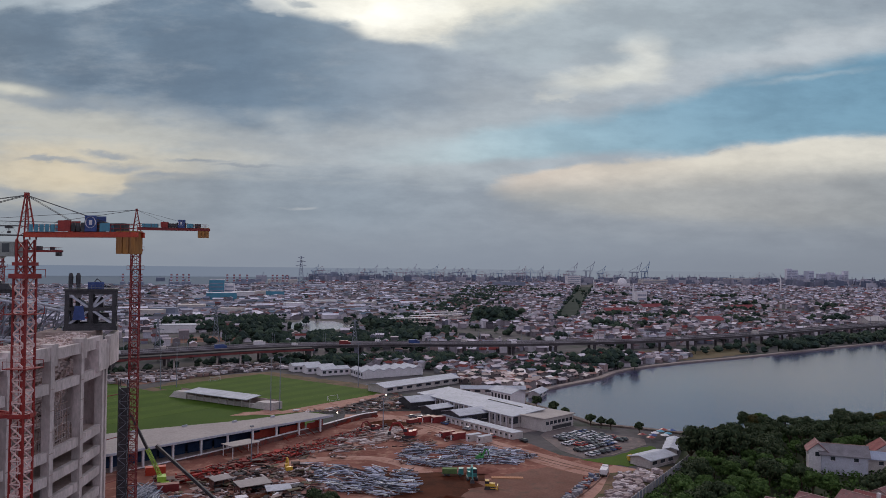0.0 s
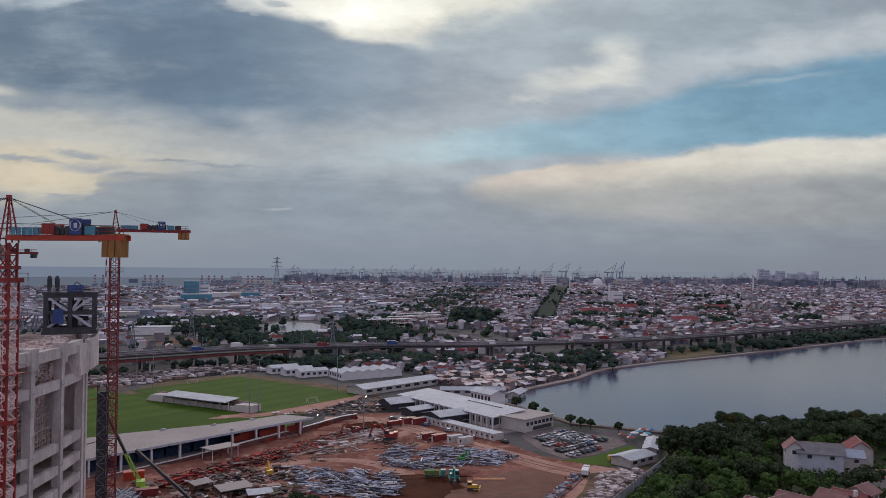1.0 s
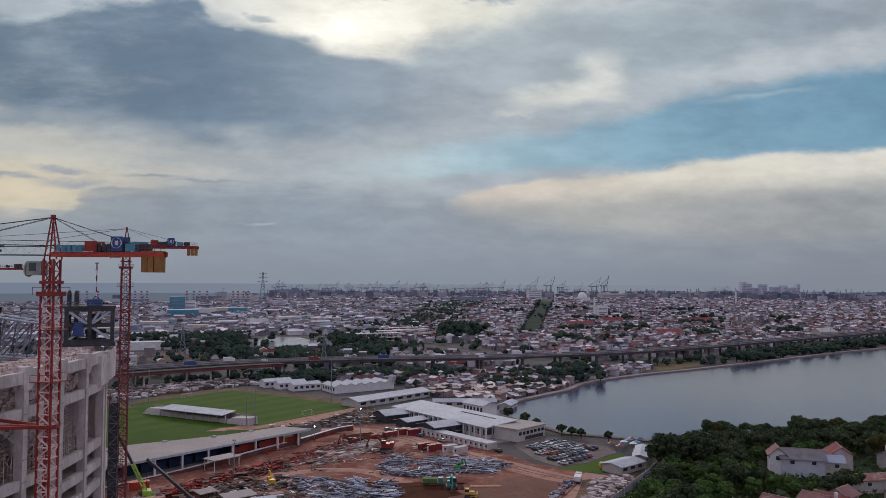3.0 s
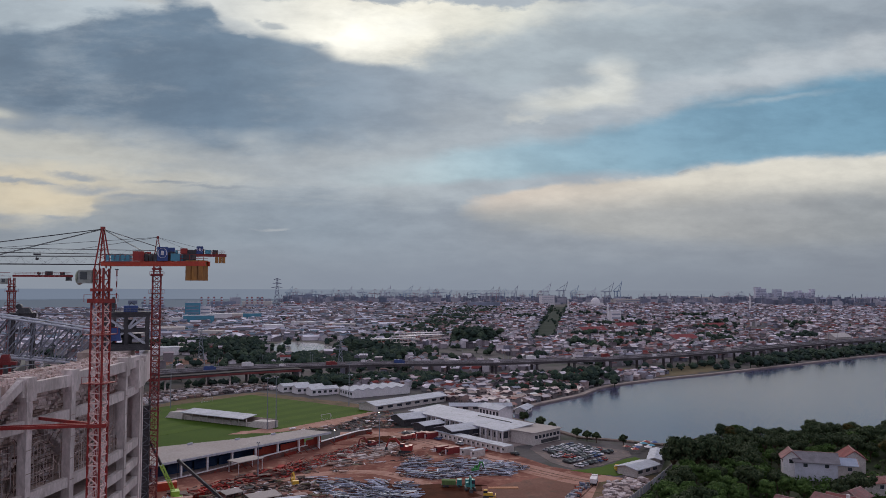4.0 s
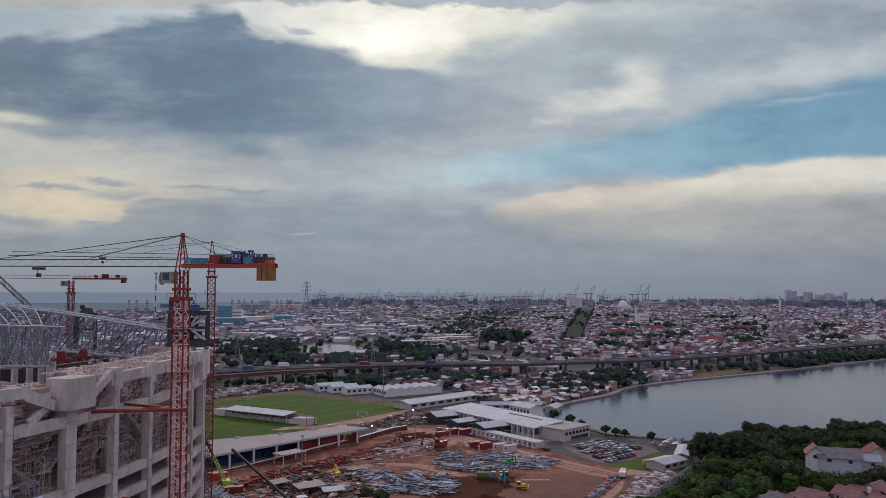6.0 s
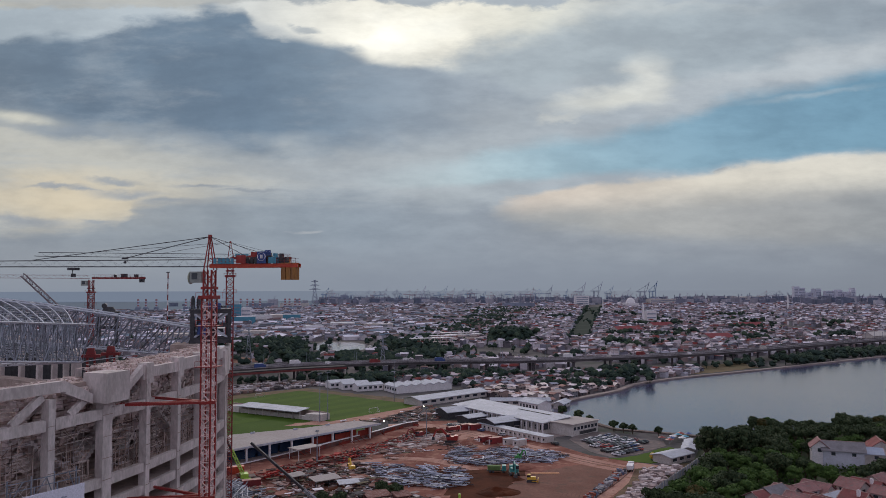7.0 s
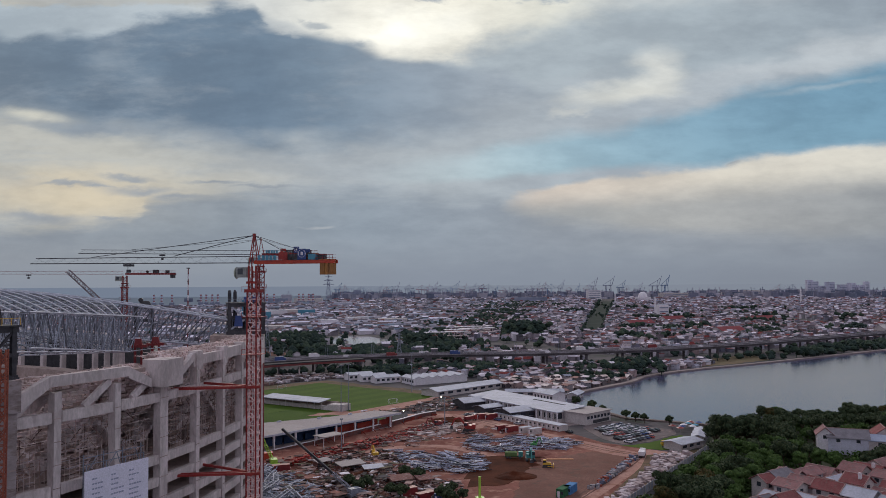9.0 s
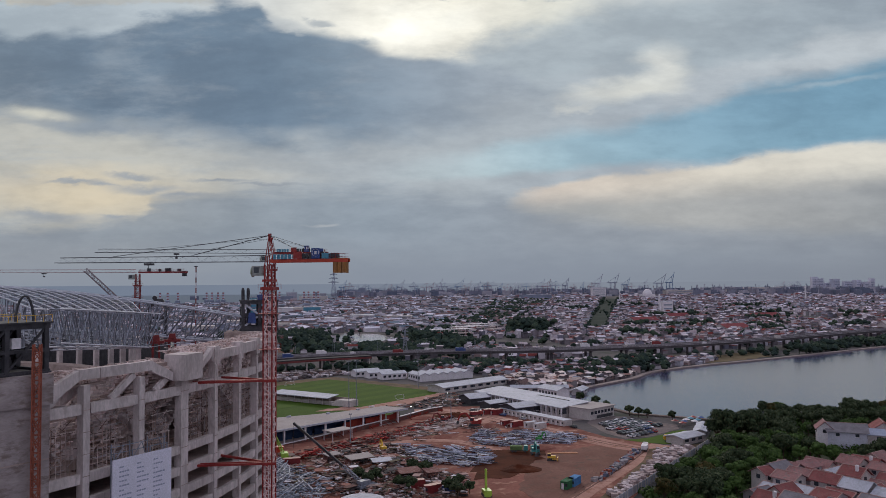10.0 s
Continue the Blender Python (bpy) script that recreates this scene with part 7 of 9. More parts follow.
PAINTS = [mat("car_white", (0.66, 0.66, 0.66), (0.72, 0.72, 0.72), 0.5, rough=0.3, bump=0), mat("car_silver", (0.34, 0.36, 0.38), (0.40, 0.42, 0.44), 0.5, rough=0.3, metal=0.4, bump=0),
          mat("car_black", (0.02, 0.02, 0.022), (0.035, 0.035, 0.04), 0.5, rough=0.25, bump=0), mat("car_grey", (0.10, 0.105, 0.115), (0.14, 0.145, 0.155), 0.5, rough=0.3, bump=0),
          mat("car_blue", (0.03, 0.06, 0.17), (0.05, 0.09, 0.22), 0.5, rough=0.3, bump=0), mat("car_red", (0.32, 0.03, 0.03), (0.38, 0.05, 0.04), 0.5, rough=0.3, bump=0)]
kinds = [car_kind(p) for p in PAINTS]
spare = list(kinds)
r = random.Random(3)


def park(x, y, turn, k=None):
    i = r.choices(range(6), (6, 5, 4, 4, 2, 1))[0] if k is None else k
    m = pose(x, y, 0.12, 0, 0, turn)
    if kinds[i] in spare:
        spare.remove(kinds[i])
        kinds[i].matrix_basis = m
    else:
        copy_thing(kinds[i], m)


for i in range(6):
    park(115 + 3.0 * i, 281.5 + 1.8 * i, 118, i)
d, n = Vector((0.86, 0.51)), Vector((-0.51, 0.86))
for row in range(9):
    for k in range(20):
        p = Vector((98, 280)) + d * (2.55 * k) + n * (5.2 * row + (0.6 if row % 2 else 0))
        if inside(p, [(112, 314), (113, 283), (124, 283), (144, 298), (140, 312), (131, 327)]) and r.random() < 0.9:
            park(p.x, p.y, 121 + r.uniform(-4, 4) + (180 if r.random() < 0.5 else 0))
for x, y, t in ((86, 320, 115), (79, 336, 118), (72, 350, 115), (76, 352, 118), (64, 365, 20), (68, 367, 25), (60, 368, 20), (97, 309, 110), (80, 366, 28)):
    park(x, y, t)


# ---------------------------------------------------------------- machines
def excavator(c, turn, paint, label, size=1.0):
    e = thing("excavator", label, "excavator", pose(c[0], c[1], 0.15, 0, 0, turn) @ Matrix.Scale(size, 4), "excavators")
    for y in (-1.2, 1.2):
        t = Mesh()
        prof = [(-2.0, 0.3), (-1.7, 0.0), (1.7, 0.0), (2.0, 0.3), (2.0, 0.6), (1.7, 0.9), (-1.7, 0.9), (-2.0, 0.6)]
        vs = [(x, y + s * 0.3, z) for s in (-1, 1) for x, z in prof]
        t.add(vs, [tuple(range(8)), tuple(range(15, 7, -1))] + [(i, 8 + i, 8 + (i + 1) % 8, (i + 1) % 8) for i in range(8)])
        part("track", t, DARK_STEEL, e)
    part("body", Mesh().box((-0.5, 0, 1.6), (3.6, 2.6, 1.2), 0, 0.92).box((-1.8, 0, 1.9), (1.2, 2.5, 1.4)), paint, e)
    cab = part("cab", Mesh().box((0.8, 0.75, 2.3), (1.5, 1.1, 1.7), 0, 0.88), paint, e)
    part("window", Mesh().box((1.0, 0.75, 2.5), (1.25, 1.16, 0.9)), GLASS, cab)
    part("boom", Mesh().beam((1.0, -0.3, 1.8), (3.4, -0.3, 4.6), 0.5, 0.7).beam((3.4, -0.3, 4.6), (5.4, -0.3, 4.2), 0.45, 0.6), paint, e)
    part("arm", Mesh().beam((5.2, -0.3, 4.5), (6.4, -0.3, 1.8), 0.35, 0.5), paint, e)
    part("bucket", Mesh().box((6.4, -0.3, 1.2), (1.0, 1.2, 1.0), 0, 0.7), DARK_STEEL, e)
    return e


TEAL_PAINT = mat("teal_machine_paint", (0.03, 0.20, 0.18), (0.05, 0.26, 0.24), 0.4, 3.0, 0.5)
excavator((51, 324), 160, RED, "red excavator with a raised boom on the site track", 1.35)
excavator((61.5, 256.5), -100, TEAL_PAINT, "teal excavator standing in the dark pit", 1.25)
excavator((71, 281), 40, mat("green_machine_paint", (0.05, 0.22, 0.06), (0.08, 0.3, 0.09), 0.4), "green excavator beside the pipe stacks", 0.8)
excavator((38, 340), 200, RED_DARK, "dark red excavator near the curved wall", 1.0)
excavator((0, 276), 100, YELLOW, "yellow excavator among the formwork heaps", 0.9)


def bulldozer(c, turn):
    e = thing("bulldozer", "yellow bulldozer on the graded soil field", "bulldozer", pose(c[0], c[1], 0.15, 0, 0, turn))
    for y in (-1.0, 1.0):
        part("track", Mesh().box((0, y, 0.5), (3.6, 0.55, 1.0), 0, 0.85), DARK_STEEL, e)
    part("body", Mesh().box((0.6, 0, 1.4), (2.2, 1.4, 1.1), 0, 0.9), YELLOW, e)
    cab = part("cab", Mesh().box((-0.9, 0, 1.9), (1.4, 1.5, 1.9), 0, 0.9), YELLOW, e)
    part("window", Mesh().box((-0.9, 0, 2.2), (1.35, 1.56, 0.8)), GLASS, cab)
    part("blade", Mesh().box((2.5, 0, 0.75), (0.25, 3.4, 1.3)), YELLOW, e)
    part("blade_arm", Mesh().beam((0.3, -1.35, 0.6), (2.4, -1.35, 0.6), 0.2).beam((0.3, 1.35, 0.6), (2.4, 1.35, 0.6), 0.2), YELLOW, e)


bulldozer((64.5, 244), -20)


def truck(c, turn, cab_m, box_m, label):
    e = thing("truck", label, "truck", pose(c[0], c[1], 0.15, 0, 0, turn), "site trucks")
    part("chassis", Mesh().box((0, 0, 0.75), (7.6, 1.0, 0.3)), DARK_STEEL, e)
    part("tipper_body", Mesh().box((-1.0, 0, 1.75), (5.0, 2.4, 1.6), 0, 1.04), box_m, e)
    cab = part("cab", Mesh().box((2.9, 0, 1.75), (1.8, 2.3, 2.1), 0, 0.92), cab_m, e)
    part("windscreen", Mesh().box((3.45, 0, 2.15), (0.7, 2.1, 0.8)), GLASS, cab)
    for x in (-2.6, -1.4, 2.7):
        for y in (-1.0, 1.0):
            part("wheel", Mesh().tube((x, y - 0.18, 0.5), (x, y + 0.18, 0.5), 0.5, 12), DARK_STEEL, e)


truck((56, 262), -15, TEAL_PAINT, mat("tipper_green", (0.10, 0.17, 0.06), (0.14, 0.22, 0.08), 0.4), "green tipper truck waiting in the dark pit")
truck((109, 254), 60, WHITE, WHITE, "white tipper truck on the haul road")
truck((58, 352), 25, RED, RED_DARK, "red tipper truck near the office containers")


def boom_crane(c, turn, foot, tip, lower_m, upper_m, label, split=0.4):
    e = thing("crawler_crane", label, "mobile crane", pose(c[0], c[1], 0.1, 0, 0, 0), "mobile cranes")
    part("carrier", Mesh().box((0, 0, 1.2), (7.0, 2.6, 1.4), turn).box((-1, 0, 2.6), (4.0, 2.8, 1.6), turn), lower_m, e)
    for y in (-1.6, 1.6):
        ca, sa = math.cos(radians(turn)), math.sin(radians(turn))
        part("track", Mesh().box((-y * sa, y * ca, 0.5), (6.4, 0.8, 1.0), turn, 0.92), DARK_STEEL, e)
    f, t = Vector(foot) - Vector((c[0], c[1], 0.1)), Vector(tip) - Vector((c[0], c[1], 0.1))
    mid = f.lerp(t, split)
    m, br = Mesh(), Mesh()
    lattice(m, br, f, mid, 0.9, 0.9, 1.2, 0.16, 0.1)
    part("boom_foot", m.add(br.v, br.f), lower_m, e)
    m = Mesh().beam(mid, t, 0.75, 0.75)
    part("boom", m, upper_m, e)
    part("hoist_rope", Mesh().beam(t, (t.x, t.y, t.z - 9), 0.08), DARK_STEEL, e)


boom_crane((-12, 215), 30, (-13.5, 215.5, 2.5), (-37, 224, 22.5), GREY_STEEL, DARK_STEEL, "crawler crane with a long black boom over rubble", 0.28)
boom_crane((-40, 266), 100, (-41, 266, 2.5), (-51.5, 268, 24), LIME, DARK_STEEL, "lime green mobile crane with a raised dark boom", 0.45)

rig = thing("piling_rig", "yellow-green piling rig mast standing in the site", "piling rig", pose(27, 200, 0))
part("mast", Mesh().box((0, 0, 5.0), (0.7, 0.7, 7.6)), LIME, rig)
part("carrier", Mesh().box((0, -1, 1.2), (2.6, 4.2, 2.0)), LIME, rig)
for s in (-1.1, 1.1):
    part("track", Mesh().box((s, -1, 0.45), (0.6, 4.4, 0.9), 0, 0.9), DARK_STEEL, rig)

tank = thing("water_tank", "pale green round water tank at the site", "tank", pose(-15, 197, 0))
part("shell", Mesh().tube((0, 0, 0), (0, 0, 1.9), 7.0, 40), mat("pale_green_sheet", (0.42, 0.52, 0.47), (0.50, 0.58, 0.53), 0.2), tank)
part("lid", Mesh().tube((0, 0, 1.9), (0, 0, 2.3), 7.2, 40, 5.5), ROOF_WHITE, tank)

# ---------------------------------------------------------------- stacks, planks and rubble
PIPES = mat("stacked_steel_pipes", None, None, 0.6, 4.0, 0.85, metal=0.0, bump=0.0, spread_by=1.3, palette=[(0.22, 0.26, 0.33), (0.40, 0.45, 0.53), (0.08, 0.09, 0.11), (0.58, 0.63, 0.70), (0.30, 0.34, 0.40), (0.17, 0.07, 0.05), (0.50, 0.55, 0.62), (0.12, 0.10, 0.10)])
GREY_TUBES = mat("grey_tube_heap", None, None, 0.6, 4.0, 0.8, bump=0.0, palette=[(0.30, 0.36, 0.42), (0.42, 0.48, 0.53), (0.20, 0.24, 0.28), (0.55, 0.60, 0.63), (0.14, 0.17, 0.19)])
LITTER = mat("grey_litter", None, None, 0.3, 2.0, 0.9, bump=0.0, spread_by=1.2, palette=[(0.30, 0.28, 0.27), (0.48, 0.46, 0.46), (0.18, 0.15, 0.14), (0.60, 0.58, 0.57), (0.25, 0.17, 0.145), (0.12, 0.11, 0.11), (0.36, 0.32, 0.30)])
RUBBLE = mat("formwork_rubble", None, None, 0.5, 3.0, 0.9, bump=0.0, spread_by=1.3, palette=[(0.25, 0.155, 0.125), (0.37, 0.265, 0.225), (0.13, 0.092, 0.08), (0.46, 0.42, 0.40), (0.26, 0.135, 0.11), (0.115, 0.108, 0.108), (0.34, 0.17, 0.13), (0.60, 0.60, 0.59), (0.07, 0.062, 0.062), (0.31, 0.25, 0.22), (0.20, 0.155, 0.13), (0.16, 0.14, 0.09)])
PLANKS = mat("precast_planks", None, None, 0.3, 2.0, 0.9, bump=0.0, palette=[(0.40, 0.34, 0.30), (0.48, 0.42, 0.38), (0.30, 0.22, 0.18), (0.55, 0.50, 0.46)])
REDBITS = mat("red_formwork", None, None, 0.4, 3.0, 0.8, bump=0.0, palette=[(0.34, 0.03, 0.028), (0.20, 0.025, 0.025), (0.38, 0.045, 0.035), (0.12, 0.05, 0.045), (0.22, 0.10, 0.08), (0.16, 0.12, 0.105)])
r = random.Random(17)


def stack(name, poly, n, material, label, category, length, thick, turn, spread, height, z=0.1, clump=0.0, sheets=0.0):
    """Bars and sheets heaped inside poly; clump gathers them into piles with bare soil between."""
    m = Mesh()
    xs, ys = [p[0] for p in poly], [p[1] for p in poly]
    k = 0
    while k < n:
        x, y = r.uniform(min(xs), max(xs)), r.uniform(min(ys), max(ys))
        if not inside((x, y), poly):
            continue
        q = noise.noise((x * 0.11, y * 0.11, 2.0 + len(name))) + 0.5 * noise.noise((x * 0.3, y * 0.3, 7.0))
        if clump and q < -0.12 and r.random() < clump:
            k += 1
            continue
        k += 1
        a = radians(turn + 40 * noise.noise((x * 0.06, y * 0.06, 5.0)) + r.gauss(0, spread) + (90 if r.random() < 0.12 else 0))
        l = r.uniform(*length)
        w = r.uniform(*thick)
        zz = z + r.random() ** 2 * height * (1.0 + 1.2 * max(0.0, q) if clump else 1.0)
        if r.random() < sheets:
            m.box((x, y, zz + r.uniform(0.2, 1.6)), (r.uniform(1.5, 5.0), r.uniform(1.2, 3.4), 0.12), math.degrees(a))
            continue
        dx, dy = math.cos(a) * l / 2, math.sin(a) * l / 2
        m.beam((x - dx, y - dy, zz + w / 2), (x + dx, y + dy, zz + w / 2 + r.uniform(-0.2, 0.2)), w * r.uniform(0.8, 2.2), w)
    return solid(name, m, material, label, category, "stuff")


def soil_heap(c, rx, ry, h, material, label, seed):
    """An uneven mound of loose soil."""
    n, rings = 28, 7
    vs = [(c[0], c[1], h)]
    for k in range(1, rings + 1):
        f = k / rings
        for i in range(n):
            a = 2 * math.pi * i / n
            q = 1 + 0.28 * noise.noise((math.cos(a) * 1.5, math.sin(a) * 1.5, seed))
            x, y = c[0] + rx * f * q * math.cos(a), c[1] + ry * f * q * math.sin(a)
            vs.append((x, y, max(-0.1, h * (1 - f) ** 0.8 * (1 + 0.5 * noise.noise((x * 0.4, y * 0.4, seed))) - (0.2 if k == rings else 0))))
    fs = [(0, 1 + i, 1 + (i + 1) % n) for i in range(n)]
    for k in range(rings - 1):
        for i in range(n):
            a, b = 1 + k * n + i, 1 + k * n + (i + 1) % n
            fs.append((a, a + n, b + n, b))
    return solid("soil_mound", Mesh().add(vs, fs), material, label, "soil heap")


for k, (x, y, rx, ry, h, m) in enumerate(((46, 352, 14, 7, 2.6, MUD), (30, 352, 9, 5, 1.8, DIRT), (58, 322, 9, 5, 1.6, DIRT), (36, 262, 8, 6, 2.2, MUD), (66, 268, 9, 5, 1.8, DIRT), (48, 232, 9, 6, 2.0, MUD), (28, 300, 10, 4, 1.2, DIRT),
                                          (-22, 268, 8, 5, 1.8, MUD), (-30, 246, 9, 6, 2.4, DIRT), (0, 262, 9, 6, 2.0, DIRT), (-8, 244, 8, 6, 2.2, MUD), (8, 240, 7, 5, 1.8, DIRT), (54, 290, 8, 4, 1.4, DIRT), (76, 296, 6, 4, 1.2, MUD), (14, 262, 7, 5, 1.6, DIRT))):
    soil_heap((x, y), rx, ry, h, m, "low uneven heap of dark red soil" if m is MUD else "low uneven heap of orange-brown soil", k * 3.7)

F1 = [(37, 284), (50, 307), (66, 304), (80, 302), (93, 284), (86, 272), (72, 276), (52, 274)]
F2 = [(9, 281), (24, 276), (42, 266), (40, 244), (28, 240), (15, 250), (8, 264)]
stack("pipe_stack", F1, 2300, PIPES, "bundles of blue-grey steel pipes and scaffold parts on soil", "pipes", (2, 6), (0.08, 0.24), -18, 16, 1.3, clump=0.9)
stack("steel_section_stack", F2, 1700, PIPES, "tangled heap of grey steel sections on soil", "steel sections", (2.5, 7), (0.08, 0.27), -35, 22, 1.6, clump=0.9)
stack("formwork_heap", [(-40, 225), (-36, 262), (-14, 280), (6, 284), (10, 262), (12, 238), (26, 222), (20, 200), (-10, 196)], 4600, RUBBLE, "brown heaps of timber formwork and building rubble", "rubble", (0.6, 3.6), (0.1, 0.5), 20, 60, 1.5, clump=0.85, sheets=0.07)
stack("red_formwork_heap", [(-44, 266), (-36, 276), (-16, 294), (4, 311), (8, 304), (-8, 288), (-28, 268)], 800, REDBITS, "heap of red formwork panels along the wall", "formwork", (0.8, 4), (0.1, 0.5), 40, 40, 1.6, clump=0.6, sheets=0.05)
stack("crane_section_heap", [(-50, 206), (-49, 264), (-42, 264), (-34, 246), (-25, 224), (-28, 204)], 760, GREY_TUBES, "grey lattice crane sections lying on the ground", "steel sections", (2, 7), (0.14, 0.3), 60, 50, 2.2)
stack("rubble_strip", [(113, 253), (122, 257), (131, 252), (104, 225), (82, 202), (68, 187), (67, 191), (87, 214), (106, 239)], 230, mat("pale_sacks", None, None, 0.4, 2.0, 0.95, palette=[(0.50, 0.45, 0.43), (0.40, 0.34, 0.31), (0.58, 0.53, 0.51), (0.33, 0.27, 0.25)]), "pale heaps of sacks and broken concrete beside the lane", "rubble", (1.2, 3.4), (0.5, 1.3), 45, 60, 0.5)
stack("bag_row", [(104, 254), (106, 251), (88, 229), (70, 207), (68, 209), (86, 231)], 150, mat("coloured_sacks", None, None, 0.4, 2.0, 0.9, palette=[(0.16, 0.19, 0.26), (0.30, 0.30, 0.31), (0.30, 0.10, 0.07), (0.12, 0.13, 0.14), (0.38, 0.36, 0.34)]), "row of coloured drums and sacks on the field edge", "drums", (0.7, 1.6), (0.5, 1.1), 45, 60, 0.8)
stack("waste_litter", [(-150, 490), (-75, 505), (-30, 540), (40, 575), (30, 590), (-30, 582), (-110, 540)], 1100, LITTER, "scattered scrap and shacks on the waste ground", "scrap", (1, 6), (0.4, 1.9), 20, 60, 0.6)
stack("site_litter", [(0, 296), (26, 332), (40, 350), (60, 340), (74, 318), (60, 312), (34, 306), (20, 292)], 900, RUBBLE, "boards, bars and litter scattered on the red soil", "litter", (0.5, 4), (0.08, 0.3), 25, 30, 0.3, clump=0.95, sheets=0.04)
stack("yard_litter", [(2, 392), (26, 400), (46, 422), (62, 440), (66, 410), (58, 388), (40, 384), (20, 386)], 420, RUBBLE, "boards and scrap scattered behind the halls", "litter", (0.6, 4), (0.1, 0.6), 25, 40, 0.8, clump=0.8, sheets=0.15)
stack("red_bars", [(-16, 294), (20, 330), (38, 352), (46, 350), (26, 320), (-6, 286)], 620, REDBITS, "red steel bars and props lying below the wall", "steel bars", (1, 5), (0.1, 0.35), 45, 25, 1.6, clump=0.6)
# dismantled lattice sections leaning on one another
rl = random.Random(12)
for k in range(11):
    x, y = rl.uniform(-48, -30), rl.uniform(208, 258)
    if x > -28 - (y - 206) * 0.27:
        x -= 8
    a, l = radians(rl.choice((60, 75, 100, 125)) + rl.uniform(-12, 12)), rl.uniform(8, 14)
    sec = thing("lattice_section", "grey lattice steel section lying on the ground", "steel section", pose(x, y, 0.7 + rl.uniform(0, 1.4)), "lattice sections")
    m, br = Mesh(), Mesh()
    lattice(m, br, (-math.cos(a) * l / 2, -math.sin(a) * l / 2, 0.2), (math.cos(a) * l / 2, math.sin(a) * l / 2, 0.6 + rl.uniform(0, 1.2)), 1.6, 1.4, 1.8, 0.2, 0.12)
    part("chord", m, PALE_STEEL, sec)
    tagged(part("bracing", br, GREY_STEEL, sec), kind="stuff")
# rows of precast planks beside the upper track
planks = Mesh()
for row in range(24):
    o = Vector((4, 300)).lerp(Vector((34, 350)), row / 23)
    x = 0.0
    while x < 40 - abs(row - 8):
        l = r.uniform(3, 8)
        if r.random() < 0.72:
            c = o + Vector((0.9, 0.43)) * (x + l / 2) + Vector((r.uniform(-0.4, 0.4), r.uniform(-0.5, 0.5)))
            planks.box((c.x, c.y, 0.4), (l, r.uniform(0.4, 1.1), r.uniform(0.3, 0.7)), 25 + r.uniform(-4, 4))
        x += l + r.uniform(0.2, 1.6)
solid("plank_rows", planks, PLANKS, "rows of pale precast concrete planks laid on red soil", "planks", "stuff")

# lamp posts and pitch floodlights
def mast_light(c, h, label, lit=False, heads=4):
    k = thing("floodlight_mast" if h > 12 else "site_lamp", label, "floodlight" if h > 12 else "lamp", pose(c[0], c[1], 0.1), "floodlight masts" if h > 12 else "site lamps")
    part("pole", Mesh().tube((0, 0, 0), (0, 0, h), 0.28 if h > 12 else 0.1, 8, 0.12 if h > 12 else 0.07), GREY_STEEL, k)
    part("crossarm", Mesh().box((0, 0, h), (heads * 0.7, 0.2, 0.2)), GREY_STEEL, k)
    for i in range(heads):
        part("lamp_head", Mesh().box((-(heads - 1) * 0.35 + 0.7 * i, -0.2, h + 0.3), (0.5, 0.4, 0.5)), LAMP if lit else GREY_STEEL, k)


for c in ((-70, 474), (-2.5, 400), (44, 468), (-7, 396.5), (-62, 482)):
    mast_light(c, 26, "tall slim floodlight mast beside the pitches")
mast_light((0, 335.6), 5.6, "small lit lamp by the long roof", True, 1)
mast_light((22.9, 354), 5.8, "small lit lamp at the end of the wall", True, 1)
mast_light((52.3, 405), 5, "small lit lamp among the sheds", True, 1)
mast_light((-13, 288), 14, "slim lattice lamp mast among the formwork", False, 2)
mast_light((42, 340), 14, "slim lamp mast on the site", False, 2)


# ---------------------------------------------------------------- houses below the wood
RIDGE = mat("ridge_tiles", (0.30, 0.20, 0.17), (0.42, 0.31, 0.27), 0.5)


def villa(c, turn, lx, ly, eave, rise, wall_m, roof_m, label, dormer=True):
    h = thing("house", label, "house", pose(c[0], c[1], 0, 0, 0, turn), "terrace houses")
    part("wall", Mesh().gable_wall((0, 0, 0), lx, ly, eave, rise), wall_m, h)
    roof = part("roof", Mesh().gable((0, 0, 0), lx, ly, eave, rise, 0, 0.7, 0.22), roof_m, h)
    part("ridge_cap", Mesh().beam((-lx / 2 - 0.7, 0, eave + rise + 0.26), (lx / 2 + 0.7, 0, eave + rise + 0.26), 0.3, 0.14), RIDGE, roof, "paler ridge tiles")
    verge = RIDGE if rng.random() < 0.45 else roof_m
    for e in (-1, 1):
        k = Mesh()
        for s in (-1, 1):
            k.beam((e * (lx / 2 + 0.7), s * (ly / 2 + 0.7), eave - rise * 0.7 / (ly / 2) + 0.24), (e * (lx / 2 + 0.7), 0, eave + rise + 0.24), 0.3, 0.14)
        part("verge_tile", k, verge, roof)
    for i in range(2):
        for s in (-1, 1):
            w = part("window", Mesh().box((-lx / 4 + i * lx / 2, s * (ly / 2 + 0.03), eave - 1.4), (1.5, 0.1, 1.3)), GLASS, h)
            part("sill", Mesh().box((-lx / 4 + i * lx / 2, s * (ly / 2 + 0.1), eave - 2.1), (1.7, 0.25, 0.1)), WHITE, w)
    for s in (-1, 1):
        part("gable_window", Mesh().box((s * (lx / 2 + 0.03), 0, eave - 1.2), (0.1, 1.6, 1.4)), GLASS, h)
    if dormer:
        part("porch_roof", Mesh().box((lx / 2 + 1.2, 0, 3.1), (2.6, ly * 0.8, 0.2)), roof_m, h)
        if rng.random() < 0.4:
            part("chimney", Mesh().box((-lx / 4, ly / 4, eave + rise), (0.9, 0.9, 2.0)), WHITE, roof)
    return h


